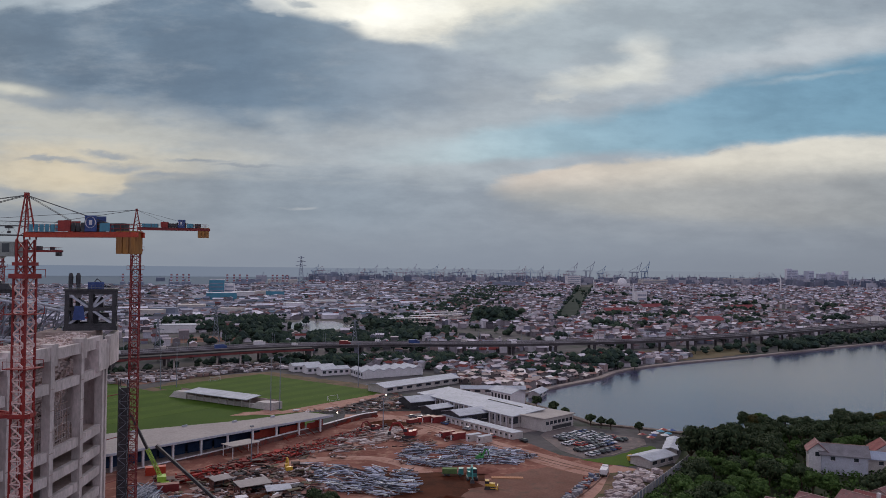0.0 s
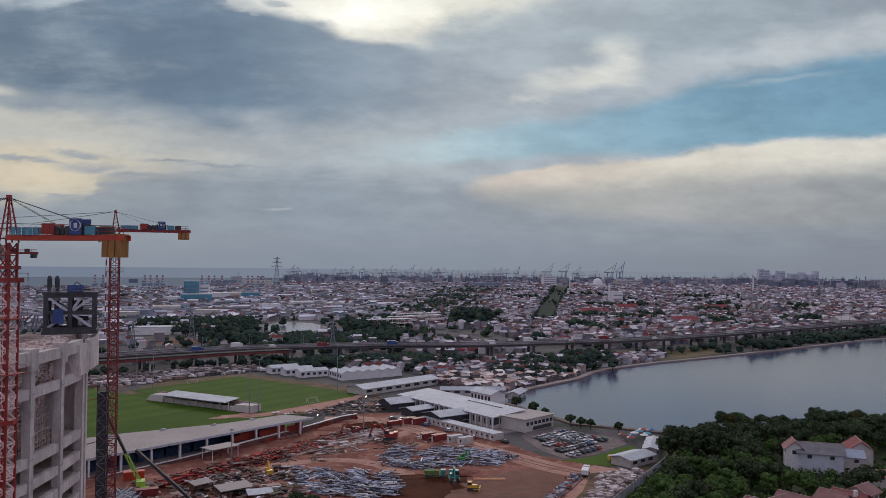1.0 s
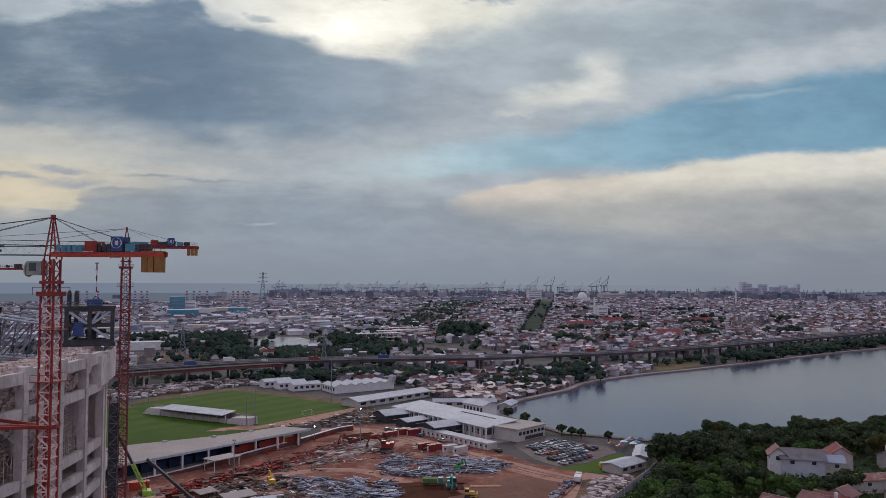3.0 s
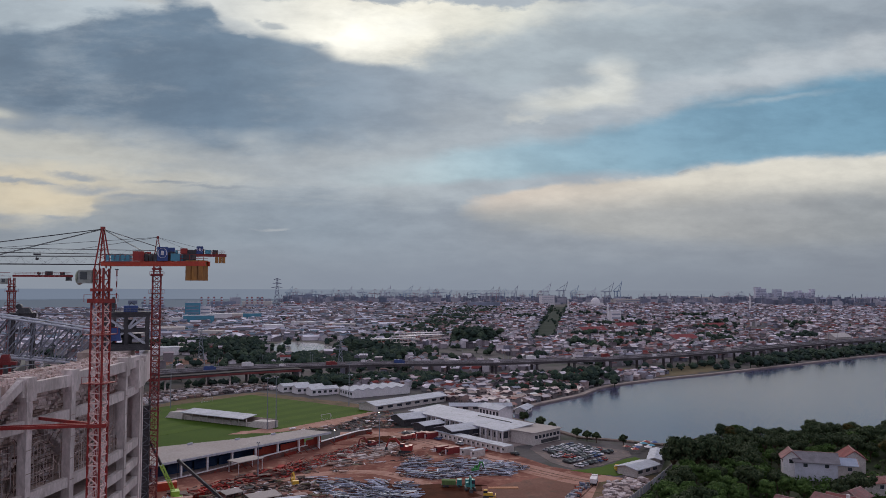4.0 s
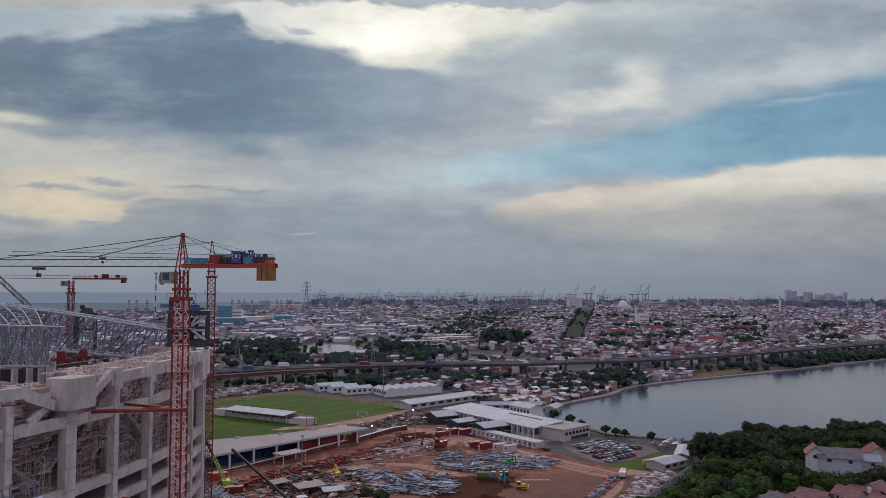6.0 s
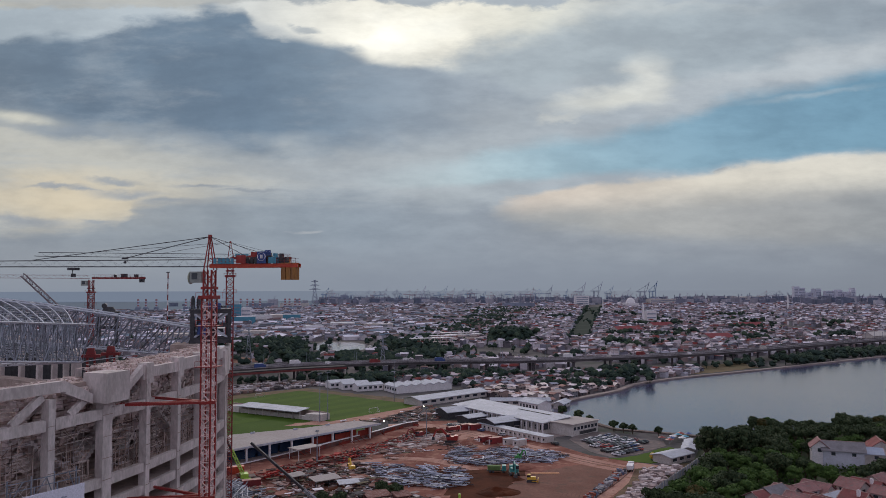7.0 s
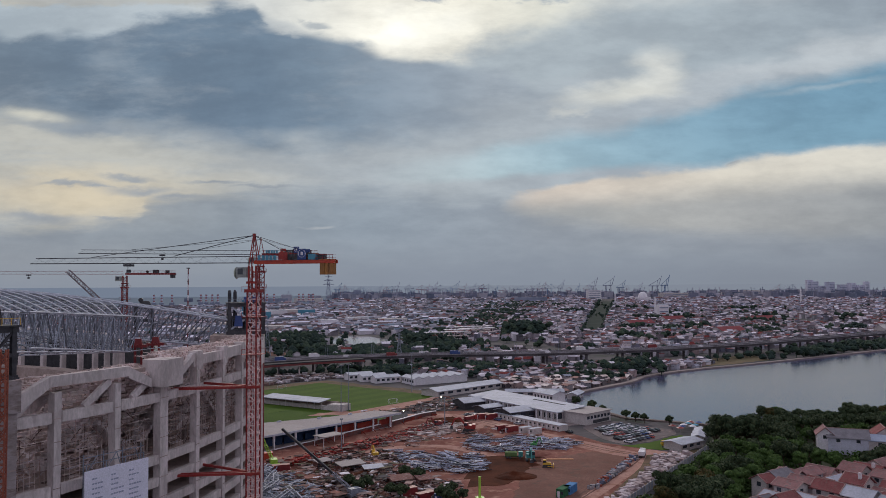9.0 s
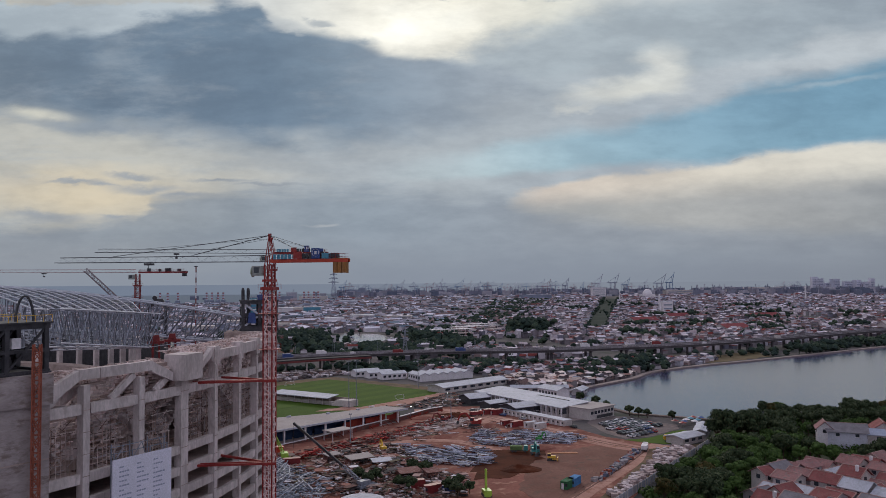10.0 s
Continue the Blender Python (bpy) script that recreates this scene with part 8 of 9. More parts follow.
r = random.Random(41)
TERRACOTTA_2 = mat("faded_terracotta_tiles", (0.23, 0.12, 0.11), (0.33, 0.19, 0.175), 0.35, 3.0, 0.9, bump=0.5, dirt=(0.20, 0.17, 0.15))
RED_TILES = mat("deep_red_tiles", (0.19, 0.05, 0.055), (0.26, 0.08, 0.082), 0.1, 1.0, 0.9, bump=0.3)
HOUSE_WALL = mat("house_wall_paint", (0.34, 0.325, 0.32), (0.45, 0.43, 0.42), 0.3, dirt=(0.33, 0.31, 0.29))
GREY_TILES = mat("grey_roof_tiles", (0.17, 0.165, 0.17), (0.24, 0.235, 0.24), 0.35, 3.0, 0.9, bump=0.4)
for row in range(11):
    for k in range(18):
        p = Vector((86, 132)) + Vector((0.93, 0.36)).normalized() * (7.6 * k) + Vector((-0.36, 0.93)).normalized() * (9.6 * row)
        p += Vector((r.uniform(-0.8, 0.8), r.uniform(-0.8, 0.8)))
        side = (p.x - 74) * 0.95 - (p.y - 186) * 0.86
        if (p.x - 97) * 56 - (p.y - 160) * 47 < 0 or p.y > 199 or p.x > 235 or (row % 3 == 2 and k % 4 == 3):
            continue
        villa(p, 21 + r.choice((0, 90, 90)) + r.uniform(-4, 4), r.uniform(7, 9), r.uniform(6, 7.4), r.choice((3.4, 4.6, 5.8, 6.4)), r.uniform(1.5, 2.3), r.choice((HOUSE_WALL, CREAM)), r.choice((TERRACOTTA, TERRACOTTA, TERRACOTTA, TERRACOTTA_2, TERRACOTTA_2, GREY_TILES, ROOF_WHITE)),
              "terrace house with a red tiled roof and pale ridge", r.random() < 0.5)
villa((196.2, 242.8), -31, 15, 9.5, 7.2, 2.8, mat("grey_render", (0.46, 0.49, 0.54), (0.55, 0.58, 0.63), 0.2, dirt=(0.40, 0.42, 0.45)), GREY_TILES, "large grey rendered house with a white dormer roof", False)
villa((189, 247.5), 59, 8, 6.0, 8.0, 2.6, WHITE, TERRACOTTA_2, "white gabled house front beside the grey house", False)
villa((207, 241.5), -31, 10, 9, 5.8, 1.8, CREAM, mat("blue_grey_sheet_roof", (0.30, 0.36, 0.44), (0.38, 0.43, 0.50), 0.3), "house under a blue-grey sheet roof", False)
villa((217, 247), 59, 11, 8, 6.8, 2.8, CREAM, TERRACOTTA, "tall house with a brown-red tiled roof", False)
villa((206, 219), -5, 17, 9, 4.6, 1.0, CREAM, mat("rusted_sheet_roof", (0.20, 0.085, 0.07), (0.33, 0.20, 0.175), 0.3, 1.6, 0.9, dirt=(0.42, 0.36, 0.33)), "low shed under rust-stained sheet roofing", False)
villa((242, 244), 20, 12, 10, 5.4, 2.4, HOUSE_WALL, TERRACOTTA_2, "house with a faded tiled roof among trees", True)


# ---------------------------------------------------------------- landmarks far off
def pylon(c, h, w, label, material=HAZE_BLUE):
    p = thing("power_pylon", label, "pylon", pose(c[0], c[1], 0), "power pylons")
    m = Mesh()
    k = 9
    for i in range(k):
        z0, z1 = h * i / k, h * (i + 1) / k
        a, b = w * (1 - i / k) ** 1.4 / 2 + h * 0.012, w * (1 - (i + 1) / k) ** 1.4 / 2 + h * 0.012
        t = h * 0.008
        cs = [(-1, -1), (1, -1), (1, 1), (-1, 1)]
        for j in range(4):
            (x0, y0), (x1, y1) = cs[j], cs[(j + 1) % 4]
            m.beam((x0 * a, y0 * a, z0), (x0 * b, y0 * b, z1), t * 1.4)
            m.beam((x0 * a, y0 * a, z0), (x1 * b, y1 * b, z1), t)
            m.beam((x1 * a, y1 * a, z0), (x0 * b, y0 * b, z1), t)
    part("tower", m, material, p)
    for f, q in ((0.72, 0.16), (0.84, 0.13), (0.95, 0.10)):
        part("crossarm", Mesh().beam((-h * q, 0, h * f), (h * q, 0, h * f), h * 0.012).beam((-h * q, 0, h * f), (0, 0, h * (f + 0.04)), h * 0.008).beam((h * q, 0, h * f), (0, 0, h * (f + 0.04)), h * 0.008), material, p)


pylon((64, 2290), 100, 22, "tall lattice power pylon far across the town")
for x, y, h in ((-95, 640, 30), (60, 655, 28), (-60, 760, 34)):
    pylon((x, y), h, 6, "lattice power pylon behind the viaduct", GREY_STEEL)


def ray_place(px, dist):
    a = radians(12.0) + math.atan((px - 784) / 1388)
    return (-5 + dist * math.sin(a), -6 + dist * math.cos(a))


# crane paints greyed and blued, haze of the distance in the colour
PORT_BLUE = mat("hazed_blue_steelwork", (0.13, 0.20, 0.29), (0.17, 0.25, 0.34), 0.01, 0.1, 0.9, bump=0.0)
PORT_RED = mat("hazed_red_steelwork", (0.24, 0.19, 0.21), (0.30, 0.23, 0.25), 0.01, 0.1, 0.9, bump=0.0)
PORT_PALE = mat("hazed_pale_steelwork", (0.34, 0.37, 0.41), (0.40, 0.43, 0.47), 0.01, 0.1, 0.9, bump=0.0)


def port_crane(px, dist, h, up, tint, label="ship-to-shore port crane standing on the far quay"):
    x, y = ray_place(px, dist)
    c = thing("port_crane", label, "port crane", pose(x, y, 0, 0, 0, r.uniform(-40, 40)), "port cranes")
    m = Mesh()
    for s in (-1, 1):
        for q in (-1, 1):
            m.beam((s * h * 0.14, q * h * 0.1, 0), (s * h * 0.12, q * h * 0.08, h * 0.6), h * 0.022)
        m.beam((s * h * 0.13, -h * 0.09, h * 0.28), (s * h * 0.13, h * 0.09, h * 0.28), h * 0.016)
    part("portal", m, tint, c)
    part("girder", Mesh().beam((-h * 0.3, 0, h * 0.6), (h * 0.2, 0, h * 0.6), h * 0.04), tint, c)
    e = (h * 0.36, 0, h * 1.12) if up else (h * 0.5, 0, h * 0.62)
    part("boom", Mesh().beam((h * 0.2, 0, h * 0.6), e, h * 0.022), tint, c)
    part("apex", Mesh().beam((h * 0.1, 0, h * 0.6), (h * 0.16, 0, h * 0.9), h * 0.016).beam((h * 0.16, 0, h * 0.9), (-h * 0.3, 0, h * 0.62), h * 0.016).beam((h * 0.16, 0, h * 0.9), (e[0] * 0.8, 0, e[2] * 0.9), h * 0.016), tint, c)


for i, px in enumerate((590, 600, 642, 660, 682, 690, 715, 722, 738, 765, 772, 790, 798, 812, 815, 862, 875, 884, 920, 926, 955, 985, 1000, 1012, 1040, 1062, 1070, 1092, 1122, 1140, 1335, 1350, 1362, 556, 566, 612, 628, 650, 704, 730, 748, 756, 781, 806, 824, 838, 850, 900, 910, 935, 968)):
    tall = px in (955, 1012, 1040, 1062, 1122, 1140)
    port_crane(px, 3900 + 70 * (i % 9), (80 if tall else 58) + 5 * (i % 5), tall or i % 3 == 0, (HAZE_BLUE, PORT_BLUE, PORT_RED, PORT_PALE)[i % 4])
# laid-up ships and silos on the quay
ship = Mesh()
x, y = ray_place(580, 3950)
ship.box((x, y, 15), (110, 20, 30), 0, 0.9).box((x + 30, y, 36), (30, 16, 14)).box((x - 30, y, 34), (14, 12, 10))
for i in range(9):
    ship.beam((x - 50 + 12 * i, y, 28), (x - 46 + 12 * i, y, 48 + 6 * (i % 3)), 1.6)
solid("moored_ship", ship, HAZE_BLUE, "grey ship with masts at the far quay", "ship")


def far_block(px, dist, w, d, h, material, name, label, category, turn=0.0, z=0.0, group=""):
    x, y = ray_place(px, dist)
    b = thing(name, label, category, pose(x, y, z, 0, 0, turn), group)
    part("wall", Mesh().box((0, 0, h / 2), (w, d, h)), material, b)
    part("roof", Mesh().box((0, 0, h + h * 0.02), (w * 1.02, d * 1.02, h * 0.04)), ROOF_WHITE if material in (TEAL, WHITE) else material, b)
    if h > 20:
        for i in range(int(h / 8)):
            part("window_band", Mesh().box((0, -d / 2 - 0.2, 4 + 8 * i), (w * 0.86, 0.4, 2.4)), HAZE_BLUE, b)
    return b


far_block(384, 1950, 34, 24, 36, TEAL, "teal_factory_tower", "teal and white factory tower in the industrial quarter", "building")
far_block(406, 1955, 24, 24, 27, WHITE, "white_factory_block", "plain white factory block beside the teal tower", "building")
far_block(392, 1620, 58, 30, 17, TEAL, "teal_warehouse", "long teal-clad warehouse with a white roof", "building", 5)
far_block(352, 1600, 24, 24, 13, WHITE, "white_warehouse", "white warehouse beside the teal one", "building", 5)
far_block(431, 1690, 44, 40, 17, WHITE, "cream_warehouse", "long white warehouse with a pale roof", "building", 3)
far_block(459, 1745, 26, 30, 16, CREAM, "cream_warehouse", "cream warehouse between white and teal ones", "building", 3)
far_block(484, 1800, 46, 30, 15, TEAL, "teal_warehouse", "long teal-clad warehouse with a white roof", "building", 3)
far_block(313, 892, 40, 22, 8, WHITE, "white_depot", "pale depot shed beyond the elevated road", "building", 8)
far_block(360, 909, 30, 18, 7, CREAM, "cream_depot", "cream depot shed beyond the elevated road", "building", 8)
sheet("dry_field", [(-112, 752), (-40, 770), (-44, 806), (-70, 826), (-110, 806)], 0.1, BROWN_FIELD, "dry yellowish field beyond the elevated road", "field")
far_block(575, 1420, 40, 26, 11, WHITE, "white_warehouse", "white-roofed warehouse near the pond", "building", 8)
far_block(640, 1380, 52, 20, 10, CREAM, "cream_warehouse", "long cream shed near the pond", "building", -6)
far_block(520, 1300, 30, 22, 12, WHITE, "white_warehouse", "white-roofed warehouse near the pond", "building", 12)
far_block(410, 1180, 34, 20, 10, CREAM, "cream_warehouse", "pale works shed behind the trees", "building", -10)
far_block(1013, 3300, 60, 20, 42, WHITE, "white_portal_building", "big white building among the port cranes", "building")
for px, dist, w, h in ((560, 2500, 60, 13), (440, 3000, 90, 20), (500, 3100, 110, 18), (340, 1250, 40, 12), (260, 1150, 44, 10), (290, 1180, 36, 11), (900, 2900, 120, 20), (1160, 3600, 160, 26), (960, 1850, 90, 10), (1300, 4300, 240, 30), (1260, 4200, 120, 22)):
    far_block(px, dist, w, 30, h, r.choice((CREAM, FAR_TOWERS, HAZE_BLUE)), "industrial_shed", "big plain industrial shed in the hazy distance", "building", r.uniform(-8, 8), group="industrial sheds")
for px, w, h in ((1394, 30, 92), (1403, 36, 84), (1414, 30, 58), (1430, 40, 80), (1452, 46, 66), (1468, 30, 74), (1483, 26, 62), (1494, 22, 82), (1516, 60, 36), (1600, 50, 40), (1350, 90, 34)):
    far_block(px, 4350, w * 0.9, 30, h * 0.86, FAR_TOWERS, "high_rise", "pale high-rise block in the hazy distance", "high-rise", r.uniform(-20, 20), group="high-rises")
FADED_BAND = mat("faded_red_band", (0.27, 0.13, 0.125), (0.33, 0.17, 0.16), 0.1, 1.0, 0.9)
for px in (303, 313, 324, 334, 217, 231, 250, 402, 414, 424, 437, 482, 490, 500, 508):
    x, y = ray_place(px, 2950)
    s = thing("power_station_stack", "red and white banded power station chimney", "chimney", pose(x, y, 0), "power station chimneys")
    for k in range(6):
        part("band", Mesh().tube((0, 0, 8 + 5 * k), (0, 0, 13 + 5 * k), 3.4, 10), FADED_BAND if k % 2 else FAR_TOWERS, s)
    part("base", Mesh().box((0, 0, 5), (16, 16, 10)), HAZE_BLUE, s)
# mosque dome and minarets
x, y = ray_place(1100, 3100)
mq = thing("mosque", "white domed mosque above the town roofs", "mosque", pose(x, y, 0))
part("hall", Mesh().box((0, 0, 9), (46, 46, 18)), WHITE, mq)
dome = Mesh()
for i in range(6):
    a0, a1 = math.pi / 2 * i / 6, math.pi / 2 * (i + 1) / 6
    dome.tube((0, 0, 18 + 20 * math.sin(a0)), (0, 0, 18 + 20 * math.sin(a1)), 18 * math.cos(a0), 20, max(0.3, 18 * math.cos(a1)))
part("dome", dome, WHITE, mq)
for px, dist, h in ((1120, 1640, 44), (1380, 2700, 52), (1050, 2500, 40)):
    x, y = ray_place(px, dist)
    t = thing("minaret", "slim white minaret above the roofs", "minaret", pose(x, y, 0), "minarets")
    part("shaft", Mesh().tube((0, 0, 0), (0, 0, h * 0.85), h * 0.05, 10, h * 0.04), WHITE, t)
    part("cap", Mesh().tube((0, 0, h * 0.85), (0, 0, h), h * 0.05, 10, 0.2), WHITE, t)
far_block(1132, 1660, 22, 18, 26, WHITE, "white_church_block", "white building beside the minaret", "building")
for px, dist, w, d, h in ((1088, 1230, 46, 22, 9), (1250, 1060, 40, 24, 9), (1150, 1420, 44, 18, 8), (1310, 1440, 50, 20, 9), (1540, 1120, 30, 16, 12)):
    x, y = ray_place(px, dist)
    gable_building("big_red_roof_hall", "large hall with a broad dark red roof", (x, y), w, d, h, 4.5, 12, CREAM, RED_TILES if px != 1540 else CREAM, 6, "red-roofed halls")
# elevated station with long white roofs
for px, dist, l in ((708, 905, 26), (745, 915, 34), (750, 960, 34), (788, 985, 50), (780, 1030, 52)):
    x, y = ray_place(px, dist)
    s = thing("station_roof", "long white station canopy raised over trees", "canopy", pose(x, y, 0, 0, 0, 12), "station canopies")
    part("roof", Mesh().box((0, 0, 13.5), (l, 7, 0.8)), WHITE, s)
    part("deck", Mesh().box((0, 0, 8.5), (l, 8, 1.2)), CONCRETE, s)
    for i in range(5):
        part("column", Mesh().box((-l / 2 + 2 + (l - 4) * i / 4, 0, 6.6), (0.8, 0.8, 13.2)), CONCRETE, s)


# ---------------------------------------------------------------- on and round the stadium
# white information board on a scaffold in front of the bays
board = thing("information_board", "large white board with rows of small grey marks on scaffolding", "sign board")
b0, b1 = Vector((-68.2, 91.0)), Vector((-59.6, 101.2))
bd = (b1 - b0)
bt = math.degrees(math.atan2(bd.y, bd.x))
bc = (b0 + b1) / 2
board.matrix_basis = pose(bc.x, bc.y, 2.6, 0, 0, bt)
part("panel", Mesh().box((0, 0, 29.5), (bd.length, 0.25, 16)), mat("board_white", (0.66, 0.69, 0.74), (0.74, 0.76, 0.81), 0.2, bump=0), board)
marks = Mesh()
rb = random.Random(2)
for row in range(16):
    for col in range(3):
        x0 = -5.0 + 3.8 * col
        for k in range(rb.randint(2, 5)):
            marks.box((x0 + 0.55 * k, -0.15, 36.0 - 0.85 * row), (0.42, 0.04, 0.26))
part("plain_bar", marks, mat("grey_print", (0.30, 0.33, 0.42), (0.36, 0.39, 0.47), 0.5, bump=0), board)
for x in (-6, -2, 2, 6):
    part("scaffold_pole", Mesh().beam((x, 1.2, -2.6), (x, 1.2, 40.2), 0.16), GREY_STEEL, board)
    part("scaffold_pole", Mesh().beam((x, 0.4, -2.6), (x, 0.4, 38.6), 0.16), GREY_STEEL, board)
    part("scaffold_brace", Mesh().beam((x, 1.2, 36), (x + (2 if x < 0 else -2), 0.3, 39.8), 0.12).beam((x, 0.4, 33), (x, 1.2, 38), 0.12), GREY_STEEL, board)
for z in (38.4, 39.6):
    part("scaffold_rail", Mesh().beam((-6.4, 1.0, z), (6.4, 1.0, z), 0.13), GREY_STEEL, board)

# builders' hoist mast against the stair core
hoist = thing("hoist_mast", "rusty red ladder-like hoist mast on the stair core", "hoist", pose(SC.x, SC.y, 0))
m, br = Mesh(), Mesh()
hp = Vector(polar(SR + 2.9, 40.0, 0))
lattice(m, br, hp, hp + Vector((0, 0, 62)), 1.1, 1.1, 1.5, 0.2, 0.14)
part("mast", m.add(br.v, br.f), mat("rusty_red_steel", (0.26, 0.08, 0.05), (0.36, 0.13, 0.08), 0.5), hoist)
for z in (14, 28, 42, 54):
    q = Vector(polar(SR + 1.2, 39.4, z))
    part("wall_tie", Mesh().beam((hp.x, hp.y, z), q, 0.14).beam((hp.x, hp.y, z), q + Vector((0, -2.0, 0)), 0.14), DARK_STEEL, hoist)

# dark lifting gantry on top of the stair core
gp = polar(SR - 4.5, 41.2, 56.7)
gantry = thing("lifting_gantry", "black steel lifting gantry with a railed deck on the stair core", "gantry", pose(SC.x + gp[0], SC.y + gp[1], 56.7, 0, 0, -41))
for x in (-4.2, 4.2):
    for y in (-7, 0, 7):
        part("leg", Mesh().box((x, y, 4.2), (0.8, 0.8, 8.4)), DARK_STEEL, gantry)
for z in (0.4, 4.0, 8.2):
    for x in (-4.2, 4.2):
        part("girder", Mesh().box((x, 0, z), (0.7, 15.4, 0.9 if z > 8 else 0.6)), DARK_STEEL, gantry)
    for y in (-7, 0, 7):
        part("cross_girder", Mesh().box((0, y, z), (9.0, 0.6, 0.7)), DARK_STEEL, gantry)
for x in (-4.3, 4.3):
    for y in (-7, 0):
        part("brace", Mesh().beam((x, y, 0.6), (x, y + 7, 8.0), 0.35), DARK_STEEL, gantry)
part("deck", Mesh().box((0, 0, 8.8), (9.8, 16, 0.3)), DARK_STEEL, gantry)
rail = Mesh()
for i in range(11):
    rail.beam((-4.8, -7.8 + 1.56 * i, 8.9), (-4.8, -7.8 + 1.56 * i, 10.1), 0.08).beam((4.8, -7.8 + 1.56 * i, 8.9), (4.8, -7.8 + 1.56 * i, 10.1), 0.08)
rail.beam((-4.8, -7.8, 10.1), (-4.8, 7.8, 10.1), 0.09).beam((4.8, -7.8, 10.1), (4.8, 7.8, 10.1), 0.09)
part("railing", rail, YELLOW, gantry, "yellow railing")
hoop = Mesh()
for i in range(10):
    a, b = math.pi * i / 10, math.pi * (i + 1) / 10
    hoop.beam((2.0, 4.5 + 1.6 * math.cos(a), 9 + 4.4 * math.sin(a)), (2.0, 4.5 + 1.6 * math.cos(b), 9 + 4.4 * math.sin(b)), 0.3)
part("cable_hoop", hoop, DARK_STEEL, gantry, "arched black cable guide")
part("winch", Mesh().box((0, -3, 9.8), (2.6, 3.0, 1.7)), BLUE, gantry, "blue winch")
# dark sheet added behind the frame so its openings read black
BACKING = mat("black_backing", (0.02, 0.02, 0.022), (0.045, 0.045, 0.048), 0.5, 6.0, 0.95)
part("safety_net", Mesh().box((-4.75, 0, 4.3), (0.12, 14.6, 7.6)), BACKING, gantry, "black backing sheet added behind the gantry frame")
part("lower_deck", Mesh().box((0, 0, 0.2), (9.6, 15.6, 0.3)), DARK_STEEL, gantry)
for y, z, w, m in ((-5, 1.6, 2.2, DARK_STEEL), (-1.5, 1.3, 1.6, PALE_STEEL), (2.4, 1.9, 2.8, DARK_STEEL), (5.2, 5.0, 1.4, PALE_STEEL), (-4.4, 5.2, 2.4, DARK_STEEL), (0.8, 5.3, 1.8, GREY_STEEL)):
    part("machine_box", Mesh().box((-1.5, y, z), (2.4, w, 1.6), 0, 0.9).tube((0.6, y, z - 0.6), (0.6, y, z + 1.2), 0.25, 8), m, gantry)
part("lamp_box", Mesh().box((3.6, 2, 5.4), (0.5, 1.6, 1.8)), WHITE, gantry)

# rubble and broken formwork along the rim
rim = Mesh()
rr = random.Random(8)
for i in range(120):
    a = 5.4 + 20.0 * i / 120
    for d0, d1, z in ((1.0, 2.4, 56.6), (2.4, 3.9, 57.2), (3.9, 5.6, 57.6), (5.6, 7.0, 57.0)):
        arc_block(rim, SR - d1, SR - d0, a, a + 0.165, 54.8, z + rr.uniform(-0.3, 0.25))
for i in range(2600):
    a = rr.uniform(4, 39)
    d = rr.uniform(1.0, 7.0) if a < 25.5 else rr.uniform(1.0, 7.5)
    z = (57.0 if d < 2.4 else 57.5 if d < 3.9 else 57.8 if d < 5.6 else 57.2) if a < 25.5 else 54.0 + 0.25 * d
    s = rr.uniform(0.1, 0.45)
    z -= rr.uniform(0, 0.3)
    if i % 3:
        arc_block(rim, SR - d - s, SR - d, a, a + rr.uniform(0.05, 0.4), z - 0.35, z + rr.uniform(0.0, 0.12))
    else:
        t = rr.uniform(0.1, 0.9)
        rim.beam(polar(SR - d, a, z), polar(SR - d - rr.uniform(0.3, 2.2), a + t, z + rr.uniform(-0.1, 0.35)), 0.16, 0.1)
o = solid("rim_rubble", rim, RAKE, "broken formwork and timber lying along the stadium rim", "rubble", "stuff")
o.location = (SC.x, SC.y, 0)

# raking stairs and slabs seen inside the tall bays
for k, (a0, a1, z0, z1) in enumerate(((22.4, 26.0, 48.5, 40.0), (27.1, 30.8, 39.0, 46.5), (31.6, 35.4, 47.5, 39.5), (36.2, 38.4, 40.0, 47.0), (17.8, 21.6, 47.5, 40), (13.2, 17.0, 40, 47))):
    st = thing("stair_flight", "raw concrete stair flight inside the stadium frame", "stairs", pose(SC.x, SC.y, 0), "stadium stairs")
    n = 14
    for i in range(n):
        m = Mesh()
        f0, f1 = i / n, (i + 1) / n
        arc_block(m, SR - 8.5, SR - 5.6, a0 + (a1 - a0) * f0, a0 + (a1 - a0) * f1, z0 + (z1 - z0) * f0 - 0.9, z0 + (z1 - z0) * f0)
        part("step", m, CONCRETE, st)
    part("landing", arc_block(Mesh(), SR - 9, SR - 5.6, min(a0, a1), max(a0, a1), 36.5, 37.0), CONCRETE, st)

# crawler crane boom in the bowl, slim red and white mast and red machines
derrick = thing("luffing_crane", "slim lattice luffing crane boom rising out of the stadium bowl", "tower crane", pose(-66, 225, 0))
m, br = Mesh(), Mesh()
lattice(m, br, (0, 0, 37), (-41, 0, 77), 1.2, 1.2, 1.8, 0.2, 0.12)
part("boom", m.add(br.v, br.f), mat("grey_boom_steel", (0.16, 0.14, 0.145), (0.25, 0.22, 0.22), 0.5), derrick)
m, br = Mesh(), Mesh()
lattice(m, br, (0, 0, 0), (0, 0, 36), 1.8, 1.8, 1.8, 0.22, 0.12)
part("mast", m.add(br.v, br.f), RED_DARK, derrick)
part("machine_deck", Mesh().box((1.5, 0, 37), (6, 2.4, 1.8)), DARK_STEEL, derrick)
x, y = -144, 812
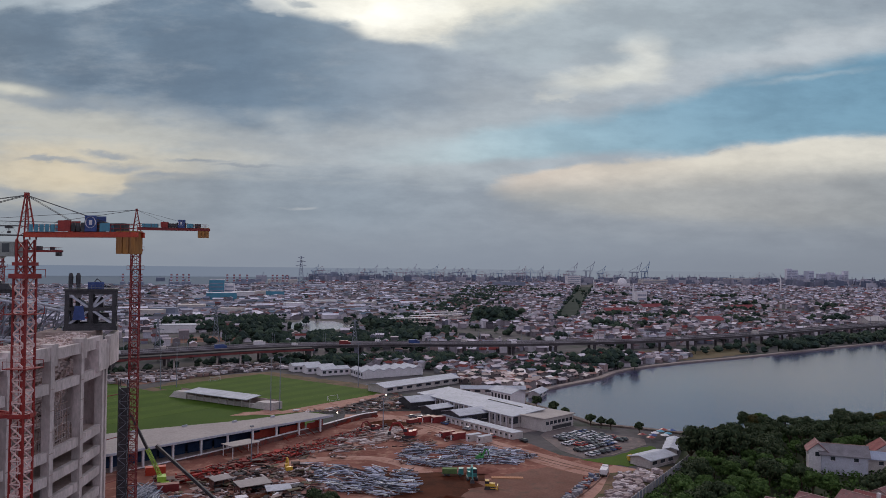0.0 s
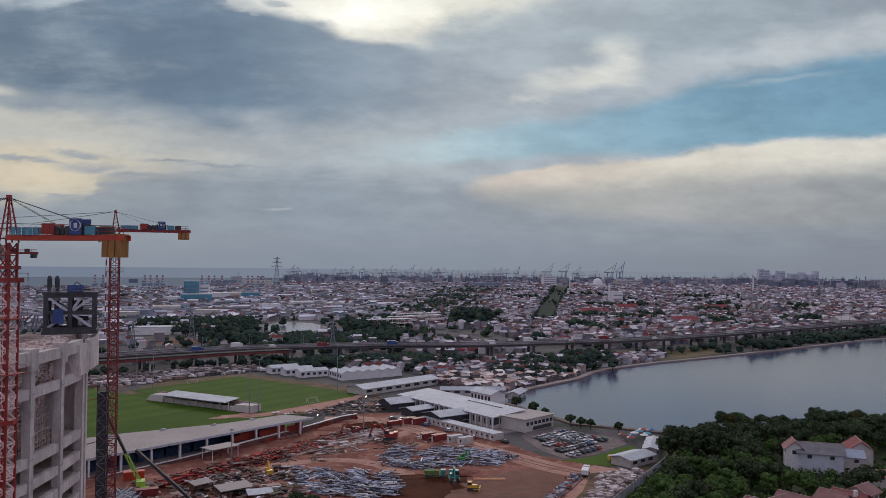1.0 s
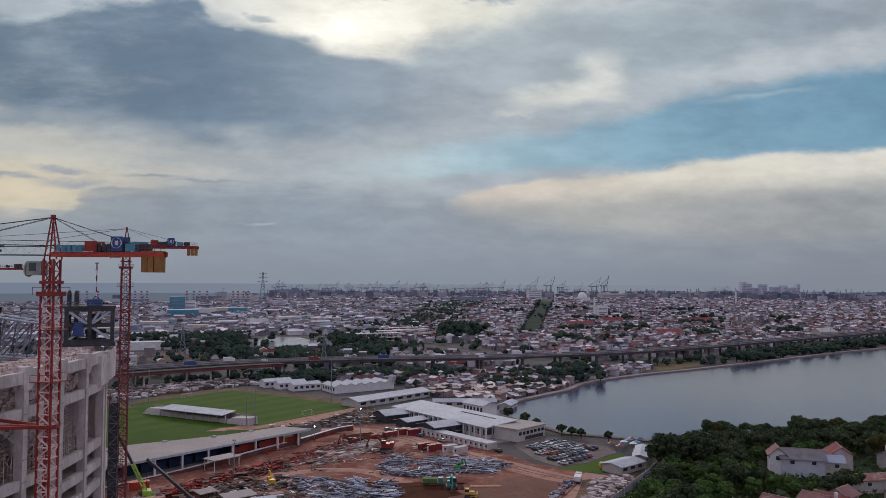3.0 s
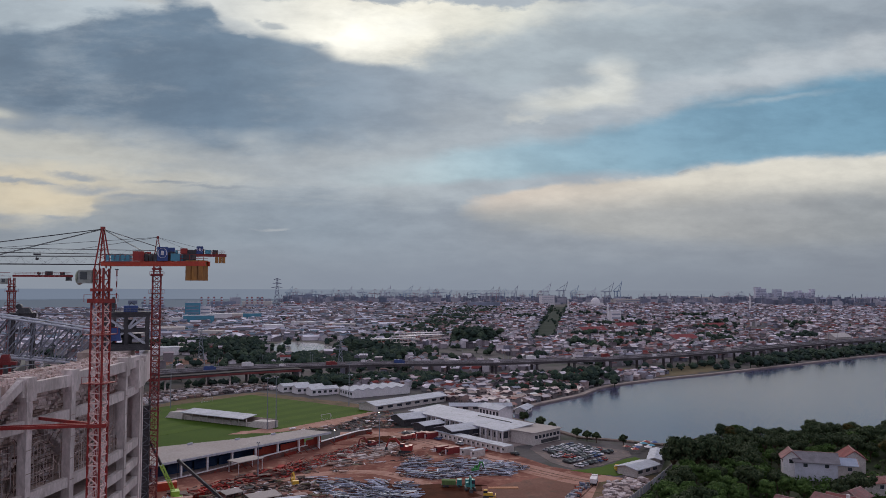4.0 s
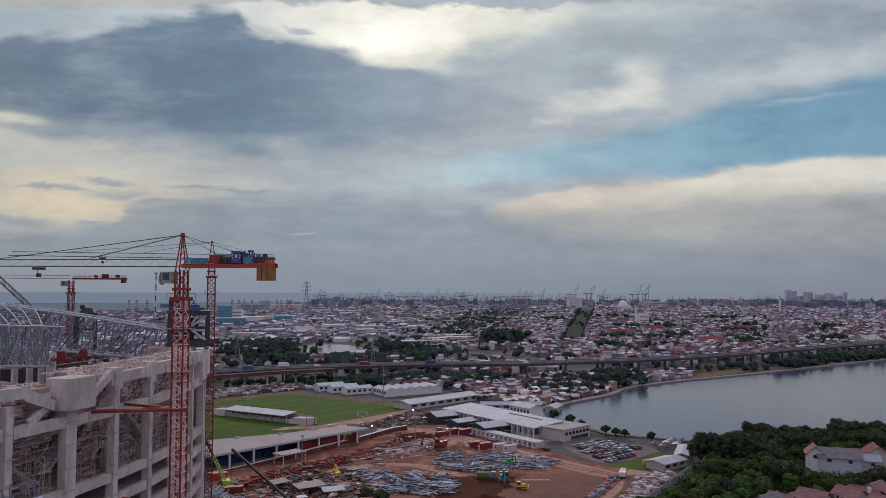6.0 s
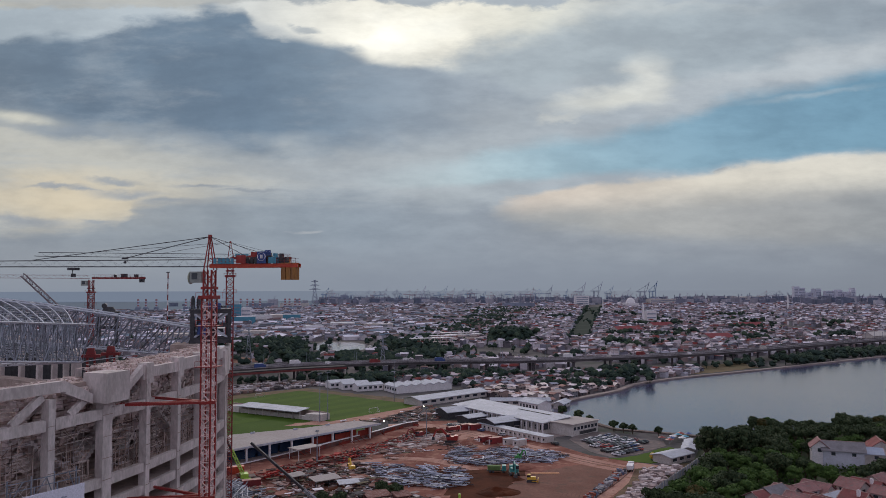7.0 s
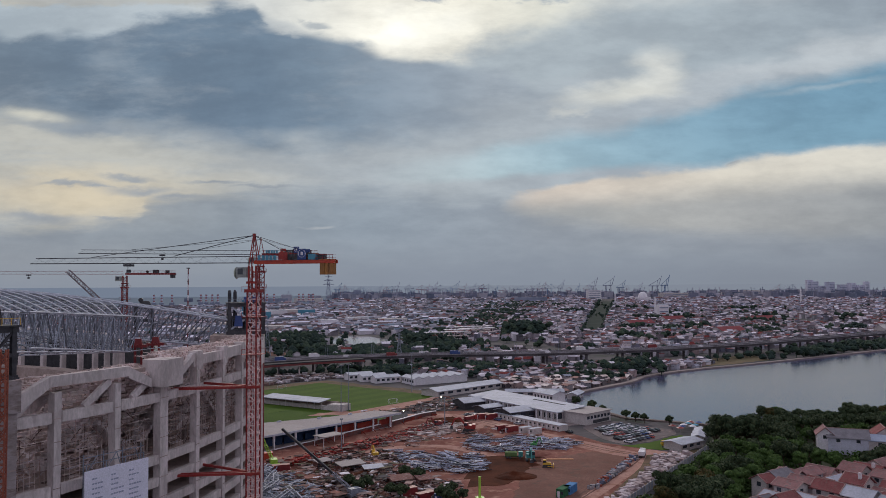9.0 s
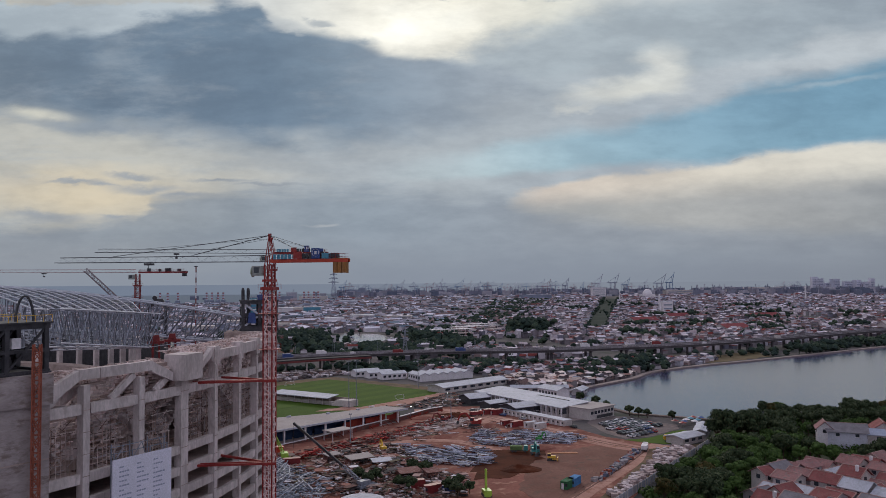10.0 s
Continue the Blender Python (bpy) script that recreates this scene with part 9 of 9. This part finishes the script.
post = thing("radio_mast", "thin red and white banded mast beyond the stadium", "mast", pose(x, y, 0))
for k in range(16):
    part("band", Mesh().tube((0, 0, 5.6 * k), (0, 0, 5.6 * k + 5.6), 0.6, 6), RED_DARK if k % 2 else WHITE, post)
part("head", Mesh().box((0, 0, 90.2), (3.4, 0.8, 1.0)).box((0, 0, 84), (2.2, 2.2, 0.3)).box((0, 0, 76), (2.0, 2.0, 0.3)), DARK_STEEL, post)
for c, z in (((-75.5, 172), 40), ((-72, 178), 40)):
    lift = thing("mast_climber", "red mast climbing platform inside the bowl", "lift", pose(c[0], c[1], 0), "mast climbers")
    part("mast", Mesh().beam((0, 0, 0), (0, 0, 56), 0.6), RED_DARK, lift)
    part("mast_rail", Mesh().beam((1.6, 0.5, 0), (1.6, 0.5, 56), 0.5), RED_DARK, lift)
    part("platform", Mesh().box((0.8, 0, 55.6), (4.6, 1.6, 0.7)).box((0.8, 0, 56.8), (2.2, 1.2, 1.6), 0, 0.7), RED_DARK, lift)

# trees on the site and along the near shore
tk = [tree_kind(50 + i, 7.5, 3.4, LEAF) for i in range(2)]
rt = random.Random(77)
for x, y in ((9, 233), (11, 229), (7, 236), (13, 236), (15, 203), (18, 207), (20, 212), (22, 203), (17, 199), (-11, 219), (-14, 223), (-8, 222), (2, 208), (-1, 212), (133, 356), (131, 366), (141, 331), (144, 327), (138, 336), (153, 317), (128, 384)):
    t = thing("tree", "small green tree on the site edge", "tree", group="small trees")
    for nm, d in zip(("trunk", "crown"), tk[rt.randrange(2)]):
        o = new(nm, d)
        o.parent = t
    t.matrix_basis = pose(x, y, 0, 0, 0, rt.uniform(0, 360)) @ Matrix.Scale(rt.uniform(0.5, 0.8) if y < 250 else rt.uniform(0.5, 0.85), 4)

# sunshades and stalls by the water
for i, (x, y) in enumerate(((150, 300), (153, 304), (156, 308), (160, 311), (149, 306), (163, 314), (166, 312), (158, 303), (161, 306))):
    u = thing("sunshade", "coloured sunshade over a stall by the lake", "sunshade", pose(x, y, 0), "lake sunshades")
    part("pole", Mesh().tube((0, 0, 0), (0, 0, 2.6), 0.06, 6), GREY_STEEL, u)
    part("canopy", Mesh().tube((0, 0, 2.1), (0, 0, 2.8), 1.9, 10, 0.1), (RED, BLUE, WHITE, TEAL, RED_DARK)[i % 5], u)

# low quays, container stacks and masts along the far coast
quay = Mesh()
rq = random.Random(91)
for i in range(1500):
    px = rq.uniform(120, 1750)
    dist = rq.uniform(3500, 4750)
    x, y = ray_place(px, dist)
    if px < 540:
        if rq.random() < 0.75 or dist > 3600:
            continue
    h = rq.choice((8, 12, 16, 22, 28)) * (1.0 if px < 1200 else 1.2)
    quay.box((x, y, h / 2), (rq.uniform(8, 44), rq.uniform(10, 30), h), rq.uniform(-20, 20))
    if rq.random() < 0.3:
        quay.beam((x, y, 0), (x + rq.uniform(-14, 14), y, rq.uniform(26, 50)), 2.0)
# quay palette with the coastal haze mixed into every tone
FAR_MIX = mat("hazed_quay_mix", None, None, 0.01, 0.1, 1.0, bump=0.0, palette=[(0.17, 0.20, 0.25), (0.24, 0.26, 0.30), (0.32, 0.33, 0.36), (0.14, 0.17, 0.22), (0.42, 0.43, 0.46), (0.20, 0.22, 0.27)])
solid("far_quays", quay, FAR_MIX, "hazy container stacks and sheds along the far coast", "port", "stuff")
